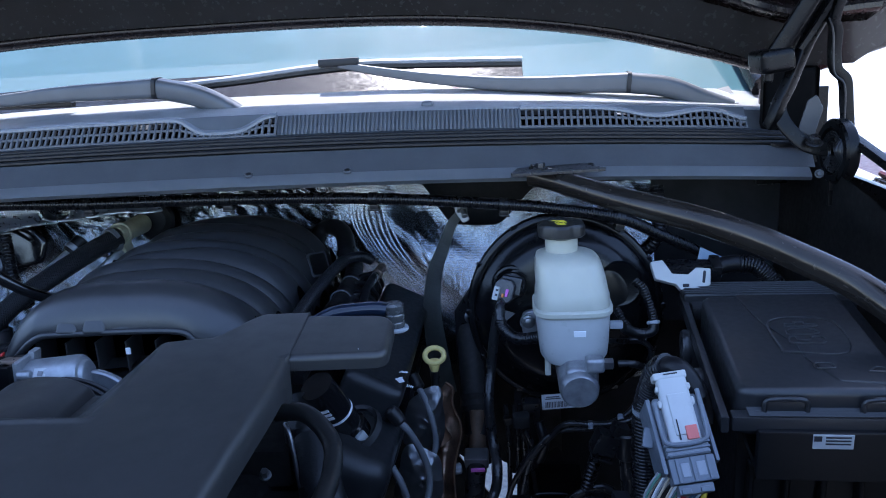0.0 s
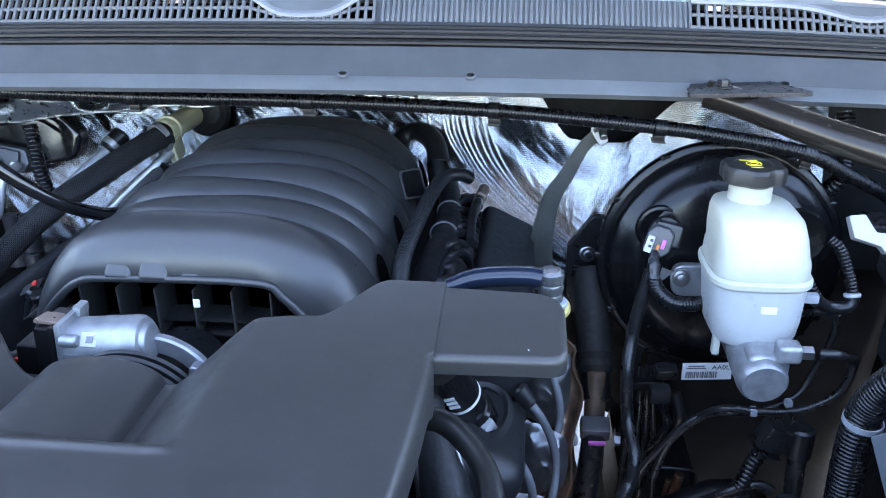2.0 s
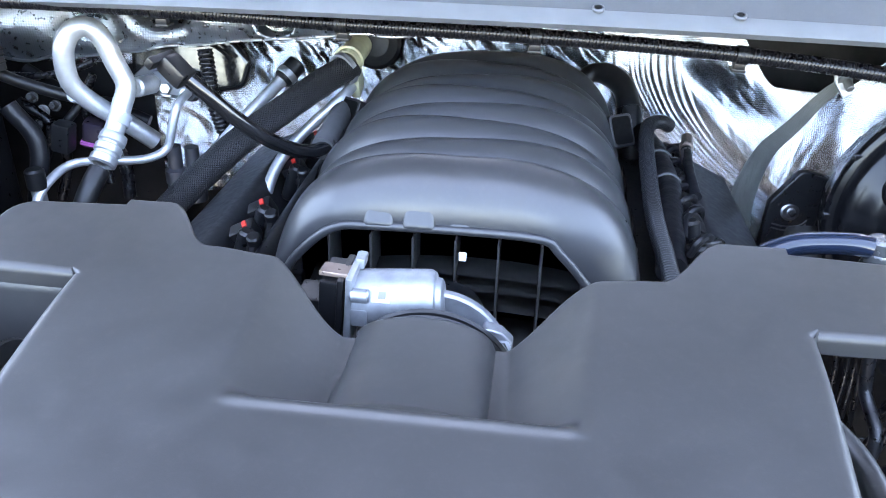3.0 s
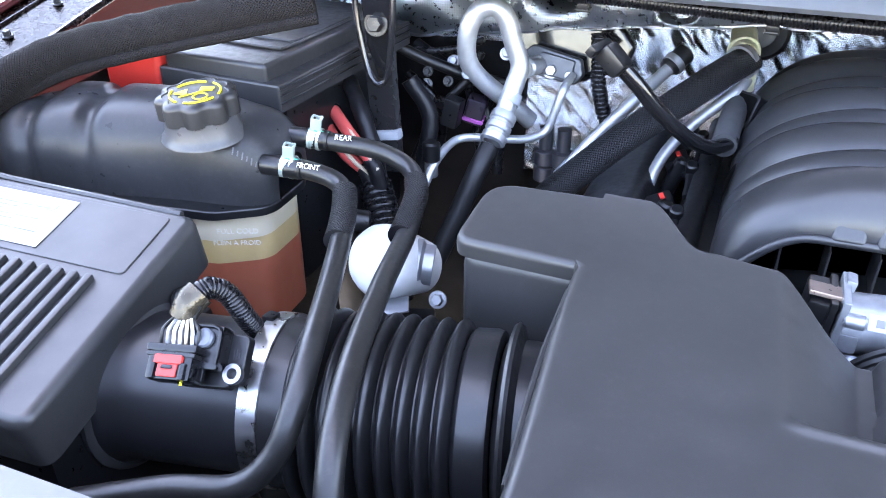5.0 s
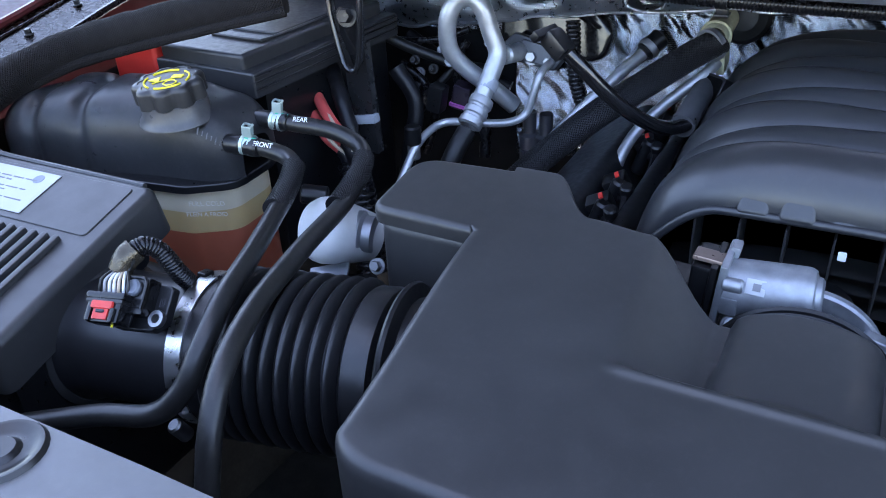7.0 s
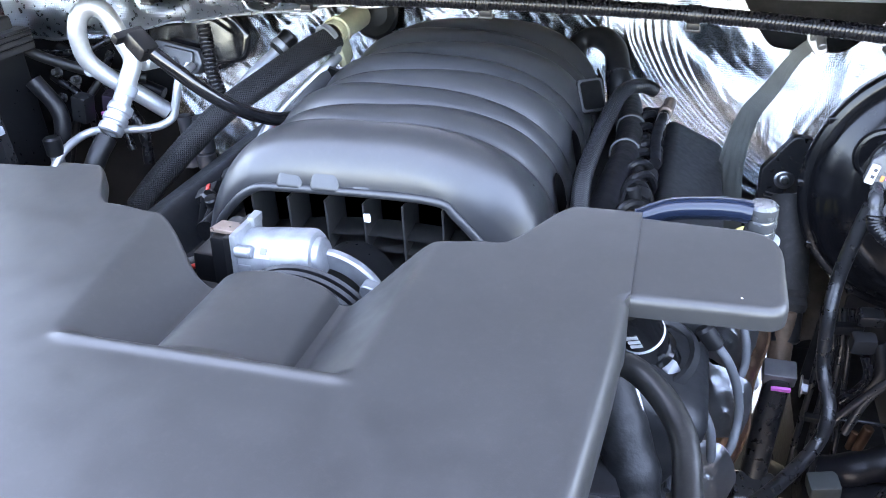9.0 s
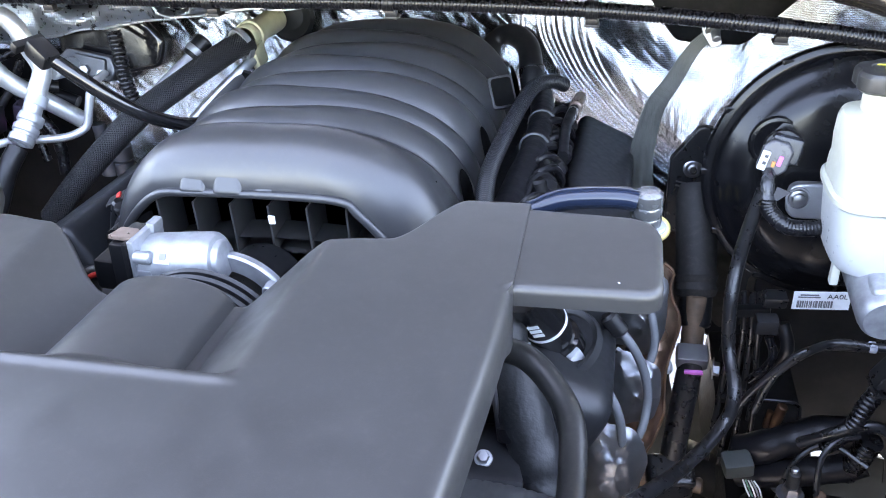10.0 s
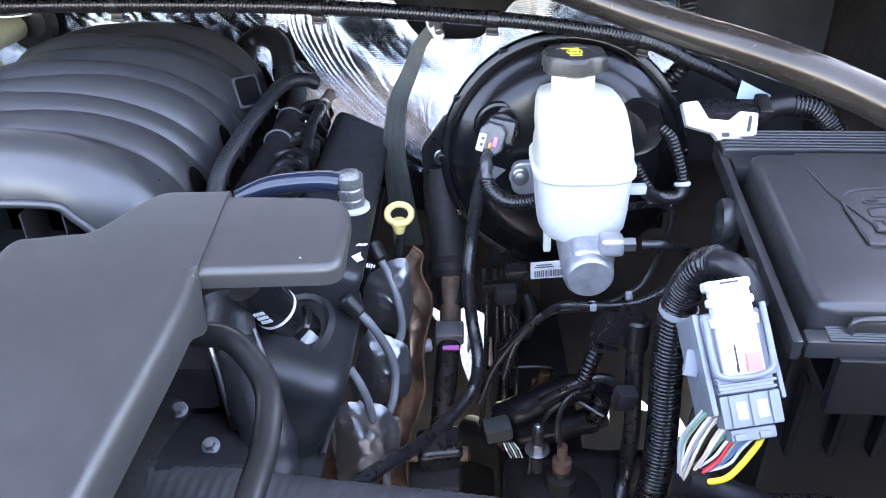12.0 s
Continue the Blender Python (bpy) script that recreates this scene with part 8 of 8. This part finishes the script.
def ac_lines():
    t = thing("air_conditioning_pipe", "bare aluminium air conditioning pipe in a tall loop", "pipe")
    part("loop", tube([(-0.455, 1.31, 1.03), (-0.482, 1.29, 1.062), (-0.515, 1.27, 1.095), (-0.530, 1.255, 1.125), (-0.528, 1.25, 1.165), (-0.516, 1.255, 1.190), (-0.495, 1.26, 1.196), (-0.480, 1.262, 1.182), (-0.470, 1.265, 1.150), (-0.460, 1.265, 1.122), (-0.462, 1.25, 1.100), (-0.468, 1.225, 1.066)], 0.0128, 16), ALUPIPE, t)
    part("crimp", lathe([(0.013, 0), (0.0165, 0.001), (0.0172, 0.004), (0.0172, 0.012), (0.0152, 0.014), (0.0152, 0.017), (0.0172, 0.019), (0.0172, 0.027), (0.0152, 0.029), (0.0152, 0.032), (0.0172, 0.034), (0.0170, 0.043), (0.013, 0.045)], 28, along((-0.466, 1.228, 1.068), (-0.474, 1.185, 1.030))), ALUPIPE, t, "crimped ferrule")
    part("white_band", cyl(0.0142, 0.016, along((-0.463, 1.246, 1.090), (-0.466, 1.230, 1.072)), 0.001, 24), PALEP, t, "pale paper band")
    part("rubber_hose", tube([(-0.473, 1.190, 1.034), (-0.480, 1.165, 1.010), (-0.495, 1.14, 0.96), (-0.515, 1.11, 0.90)], 0.0135, 16), RUBBER, t, "black rubber hose")
    f = thing("pipe_block", "aluminium pipe block bolted to the bulkhead", "pipe fitting")
    DULL = mat("dull_grey_aluminium", (0.085, 0.09, 0.10), 0.42, 0.7, grain=0.4, gscale=600, var=0.2)
    BQ = Matrix.Translation((-0.432, 1.340, 1.106)) @ pose(0, 0, 0, 0, 8, 0) @ pose(0, 0, 0, 75, 0, 0)
    part("block", slab([(-0.052, -0.002), (-0.034, -0.020), (0.036, -0.020), (0.044, -0.004), (0.036, 0.016), (-0.034, 0.020)], 0, 0.016, 0.007, 0.003, BQ), DULL, f)
    part("block_step", slab([(-0.020, -0.016), (0.030, -0.016), (0.030, 0.012), (-0.020, 0.014)], 0.016, 0.021, 0.005, 0.002, BQ), DULL, f)
    part("second_bolt", bolt(bmesh.new(), (-0.408, 1.324, 1.098), (-0.3, 0.6, 1.3), 0.006, 0.010), STEEL, f)
    part("stub", cyl(0.013, 0.05, along((-0.452, 1.325, 1.108), (-0.456, 1.262, 1.118)), 0.003), ALUPIPE, f)
    part("bolt", bolt(bmesh.new(), (-0.433, 1.322, 1.103), (-0.3, 0.6, 1.3), 0.008, 0.010), STEEL, f)
    part("gasket_dome", lathe([(0.060, 0), (0.058, 0.012), (0.04, 0.024), (0, 0.028)], 32, along((-0.420, 1.40, 1.125), (-0.35, 0.6, 1.3))), GLOSS, f, "black rubber gasket dome")
    part("housing", slab([(-0.085, -0.035), (-0.02, -0.055), (0.075, -0.040), (0.085, 0.0), (0.05, 0.040), (-0.05, 0.048), (-0.085, 0.020)], 0, 0.030, 0.022, 0.008, Matrix.Translation((-0.415, 1.392, 1.130)) @ pose(0, 0, 0, 80, 0, 4)), GLOSS, f, "black moulded housing")
    part("housing_rib", tube([(-0.470, 1.352, 1.150), (-0.430, 1.350, 1.166), (-0.380, 1.352, 1.160), (-0.350, 1.356, 1.140)], 0.003, 8, 0.006), GLOSS, f)
    s = thing("liquid_line", "thin bent aluminium liquid line", "pipe")
    part("pipe", tube([(-0.402, 1.318, 1.100), (-0.404, 1.285, 1.092), (-0.412, 1.275, 1.060), (-0.420, 1.270, 1.036), (-0.440, 1.250, 1.028), (-0.475, 1.225, 1.032), (-0.525, 1.215, 1.028), (-0.538, 1.17, 1.015), (-0.545, 1.14, 0.985), (-0.55, 1.10, 0.94)], 0.0058, 12), ALUPIPE, s)
    part("service_port", cyl(0.012, 0.028, pose(-0.545, 1.165, 1.012), 0.003, 18), BLACK, s, "black service port cap")
    part("port_stem", cyl(0.009, 0.025, pose(-0.545, 1.165, 0.990), 0.002, 14), ALU, s)
    d = thing("evaporator_fittings", "stacked aluminium pipe fittings at the bulkhead", "pipe fitting")
    for k in range(2):
        part("fitting", lathe([(0, 0), (0.015, 0), (0.015, 0.020), (0.012, 0.022), (0.016, 0.026), (0.016, 0.045), (0.010, 0.048), (0.010, 0.08), (0, 0.08)], 20, pose(-0.430 + 0.026 * k, 1.31, 0.945)), mat("dull_fitting", (0.10, 0.10, 0.11), 0.4, 0.6), d)
    return t


ac_lines()
hs = thing("heater_sleeve", "thick black braided sleeve over heater hoses", "hose")
part("sleeve", tube([(-0.185, 1.345, 1.140), (-0.205, 1.315, 1.132), (-0.245, 1.265, 1.108), (-0.295, 1.215, 1.075), (-0.34, 1.19, 1.035), (-0.38, 1.17, 0.995), (-0.42, 1.15, 0.95)], 0.0150, 28, 0.005, flat=1.55), BRAID, hs)
part("ring", lathe([(0.019, -0.004), (0.0225, -0.004), (0.0225, 0.004), (0.019, 0.004)], 24, along((-0.190, 1.338, 1.138), (-0.178, 1.36, 1.143))), ALU, hs)
yf = thing("quick_connector", "cream plastic hose connector at the bulkhead", "hose connector")
part("body", lathe([(0.017, 0), (0.019, 0.004), (0.0185, 0.022), (0.021, 0.024), (0.021, 0.034), (0.0175, 0.036), (0.0165, 0.085), (0.018, 0.088), (0.018, 0.13)], 24, along((-0.190, 1.345, 1.142), (-0.198, 1.47, 1.138))), CREAM, yf)
part("lug", box(0.012, 0.03, 0.035, pose(-0.176, 1.355, 1.118, 20, 0, 0), 0.004), CREAM, yf)
part("grommet", lathe([(0.0, 0), (0.036, 0.002), (0.038, 0.008), (0.033, 0.012), (0.02, 0.008)], 32, along((-0.176, 1.49, 1.139), (-0.15, 0.9, 1.25))), RUBBER, yf, "dark rubber grommet")
ap = thing("heater_pipe", "bent bare aluminium heater pipe", "pipe", "heater pipes")
part("pipe", tube([(-0.180, 1.345, 1.115), (-0.190, 1.32, 1.105), (-0.235, 1.285, 1.065), (-0.262, 1.25, 1.03), (-0.272, 1.22, 0.99), (-0.275, 1.20, 0.94)], 0.0075, 14), ALUPIPE, ap)
ap2 = thing("heater_pipe", "straight bare aluminium heater pipe", "pipe", "heater pipes")
part("pipe", tube([(-0.275, 1.36, 1.120), (-0.31, 1.31, 1.085), (-0.35, 1.27, 1.04), (-0.39, 1.23, 0.99)], 0.0085, 14), ALUPIPE, ap2)
part("connector", cyl(0.014, 0.035, along((-0.262, 1.372, 1.135), (-0.285, 1.345, 1.110)), 0.003, 18), BLACK, ap2)
part("band", cyl(0.0155, 0.010, along((-0.272, 1.360, 1.124), (-0.295, 1.333, 1.099)), 0.001, 18), ALU, ap2)
ph = thing("vacuum_hose", "thick black brake vacuum hose with a clip-on end", "hose")
part("hose", tube([(-0.300, 1.098, 1.188), (-0.282, 1.105, 1.168), (-0.262, 1.118, 1.142), (-0.238, 1.14, 1.112), (-0.218, 1.17, 1.088), (-0.200, 1.20, 1.074), (-0.180, 1.225, 1.075)], 0.0088, 18), GLOSS, ph)
part("clip_end", box(0.032, 0.024, 0.022, pose(-0.308, 1.095, 1.195, 0, 40, -15), 0.006), BLACK, ph)
part("clip_ear", box(0.010, 0.040, 0.012, pose(-0.325, 1.098, 1.205, 0, 40, -15), 0.003), BLACK, ph)
part("foam_sleeve", tube([(-0.190, 1.215, 1.072), (-0.188, 1.27, 1.082), (-0.186, 1.33, 1.090)], 0.0155, 14), mat("grey_foam", (0.055, 0.055, 0.058), 0.8, grain=0.6, gscale=300), ph, "grey foam sleeve")
vh = thing("drain_hose", "black corrugated drain hose at the bulkhead", "hose")
part("hose", tube([(-0.372, 1.32, 1.160), (-0.368, 1.315, 1.130), (-0.362, 1.305, 1.095), (-0.350, 1.30, 1.058), (-0.335, 1.295, 1.035)], 0.0105, 14, ribs=0.006, amp=0.002), CONDUIT, vh)
dk = thing("side_wiring", "black hoses, plugs and studs on the panel beside the battery", "wiring")
for pts, r in (([(-0.64, 1.30, 1.08), (-0.60, 1.30, 1.05), (-0.585, 1.30, 1.00), (-0.60, 1.29, 0.94)], 0.007), ([(-0.53, 1.31, 1.12), (-0.545, 1.30, 1.08), (-0.535, 1.30, 1.03), (-0.52, 1.29, 0.97)], 0.006),
               ([(-0.505, 1.315, 1.075), (-0.52, 1.305, 1.04), (-0.50, 1.30, 1.00), (-0.495, 1.29, 0.95)], 0.009), ([(-0.665, 1.29, 1.12), (-0.62, 1.30, 1.115), (-0.57, 1.31, 1.12), (-0.53, 1.32, 1.135)], 0.005)):
    part("lead", tube(pts, r, 12, 0.005, lumps=0.1), CONDUIT, dk)
part("plug", box(0.028, 0.024, 0.040, pose(-0.528, 1.285, 1.045, 8, 14, 10), 0.005), mat("purple_grey_plug", (0.022, 0.016, 0.026), 0.32), dk)
part("plug_band", box(0.030, 0.026, 0.005, pose(-0.530, 1.284, 1.034, 8, 14, 10), 0.001), MAGENTA, dk, "purple band")
for p in ((-0.575, 1.318, 1.100), (-0.615, 1.312, 1.062), (-0.498, 1.322, 1.118)):
    part("stud", bolt(bmesh.new(), p, (p[0] + 0.15, p[1] - 0.6, p[2] + 0.25), 0.0062, 0.010), STEEL, dk)
rl = thing("fuel_rail", "fuel rail with red-locked injector plugs on the battery side", "fuel rail")
part("rail", tube([(-0.205, 1.00, 1.015), (-0.205, 1.2, 1.02), (-0.205, 1.42, 1.02)], 0.014, 12), BLACK, rl)
for y in (1.06, 1.12, 1.25, 1.36):
    part("injector", cyl(0.010, 0.05, along((-0.250, y, 0.985), (-0.235, y, 1.03)), 0.003, 14), BLACK, rl)
    part("plug", box(0.030, 0.022, 0.024, pose(-0.243, y + 0.015, 1.020, 10, -25, 10), 0.004), BLACK, rl)
    part("red_lock", box(0.0055, 0.010, 0.0035, pose(-0.243, y + 0.012, 1.0335, 10, -25, 20), 0.001), RED, rl, "red lock")
    part("lead", tube([(-0.235, y, 1.01), (-0.222, y - 0.02, 1.02), (-0.220, y - 0.05, 1.005)], 0.006, 8, lumps=0.08), TAPE, rl)
    part("lead_cap", cyl(0.008, 0.02, pose(-0.222, y - 0.012, 1.018, 20, 0, 0), 0.002, 12), BLACK, rl)

# round aluminium pump body behind the bellows
pm = thing("coolant_pump", "round pale aluminium housing behind the bellows", "pump")
m = along((-0.450, 0.838, 1.062), (-0.510, 0.700, 1.145))
part("housing", lathe([(0, -0.05), (0.026, -0.05), (0.030, -0.03), (0.0335, -0.008), (0.0345, 0.004), (0.033, 0.012), (0.028, 0.020), (0.018, 0.025), (0, 0.027)], 40, m), mat("painted_aluminium", (0.66, 0.66, 0.64), 0.5, 0.0, grain=0.3), pm)
part("back_stub", lathe([(0, 0), (0.023, 0), (0.023, 0.010), (0.019, 0.013), (0.019, 0.022), (0, 0.022)], 28, along((-0.432, 0.852, 1.058), (-0.37, 0.87, 1.050))), ALU, pm)
part("strap", box(0.044, 0.018, 0.003, pose(-0.440, 0.815, 1.028, 20, -14, 18), 0.001), ALU, pm, "thin bare metal strap")
part("bracket", box(0.05, 0.03, 0.012, pose(-0.425, 0.83, 1.005, 10, 0, 20), 0.003), BLACK, pm)
part("bolt", bolt(bmesh.new(), (-0.401, 0.845, 1.028), (-0.3, 0.4, 1.3), 0.0058, 0.010), STEEL, pm)
part("small_plug", cyl(0.011, 0.03, along((-0.500, 0.905, 1.060), (-0.53, 0.89, 1.065)), 0.002), BLACK, pm)

# padded foil flap under the cowl, with round cut-outs
def pad():
    bm = bmesh.new()
    notch = [(-0.275, 0.030, 0.030), (-0.43, 0.045, 0.020), (-0.52, 0.03, 0.012)]
    n = 90
    top, bot, tb, bb_ = [], [], [], []
    for i in range(n + 1):
        x = -0.72 + 0.62 * i / n
        zb = 1.128 + 0.055 * smooth(-0.72, -0.15, x) + 0.006 * noise.noise(Vector((x * 20, 0, 0)))
        zt = 1.235
        for c, w, d in notch:
            if abs(x - c) < w:
                zt = min(zt, 1.205 - d * math.sqrt(1 - ((x - c) / w) ** 2) + 0.01)
        y = 1.325 + 0.03 * smooth(-0.25, -0.1, x) + 0.012 * noise.noise(Vector((x * 12, 1, 0)))
        top.append((x, y + 0.012, zt))
        bot.append((x, y, zb))
    def fn(u, v):
        i = int(round(u * n))
        a, b = Vector(bot[i]), Vector(top[i])
        p = a.lerp(b, v)
        return p + Vector((0, -0.010 * math.sin(math.pi * v) + 0.006 * noise.noise(p * 25), 0))
    t = thing("foil_pad", "dimpled silver foil pad with rounded cut-outs under the cowl", "heat pad")
    part("face", grid(n, 14, fn, thick=0.006), FOILPAD, t)
    part("lower_hem", tube([Vector(p) + Vector((0, -0.003, 0.002)) for p in bot[::3]], 0.0022, 8, 0.012, lumps=0.2), FOILPAD, t, "folded foil hem")
    return t


pad()
ml = thing("side_loom", "dark wiring looms and clips beside the battery", "wiring loom")
part("loom", tube([(-0.64, 1.33, 1.115), (-0.58, 1.325, 1.085), (-0.52, 1.325, 1.07), (-0.47, 1.33, 1.05)], 0.010, 12, lumps=0.05), TAPE, ml)
part("loom", tube([(-0.60, 1.22, 1.10), (-0.57, 1.22, 1.05), (-0.575, 1.20, 0.98), (-0.58, 1.18, 0.90)], 0.012, 12, lumps=0.06), TAPE, ml)
part("plug", box(0.024, 0.024, 0.04, pose(-0.545, 1.24, 1.055, 0, 12, 0), 0.004), BLACK, ml)
for p in ((-0.59, 1.26, 1.10), (-0.56, 1.26, 1.09), (-0.585, 1.25, 1.065)):
    part("bolt", bolt(bmesh.new(), p, (p[0] + 0.1, p[1] - 0.6, p[2] + 0.2), 0.005, 0.010), SEMI, ml)
hl = thing("side_hose", "thin black hoses crossing beside the battery", "hose")
part("hose", tube([(-0.70, 1.22, 1.165), (-0.663, 1.25, 1.147), (-0.607, 1.265, 1.118), (-0.537, 1.285, 1.093), (-0.488, 1.32, 1.077)], 0.0080, 12), RUBBER, hl)
part("hose", tube([(-0.54, 1.30, 1.09), (-0.565, 1.285, 1.06), (-0.588, 1.275, 1.03), (-0.607, 1.265, 0.984), (-0.622, 1.26, 0.943)], 0.006, 12), RUBBER, hl)
part("plug", box(0.026, 0.020, 0.032, pose(-0.572, 1.270, 1.045, 5, 10, 12), 0.004), CONDUIT, hl)
part("clip", cyl(0.008, 0.018, along((-0.533, 1.27, 1.102), (-0.52, 1.20, 1.12)), 0.002, 14), PALEP, hl)
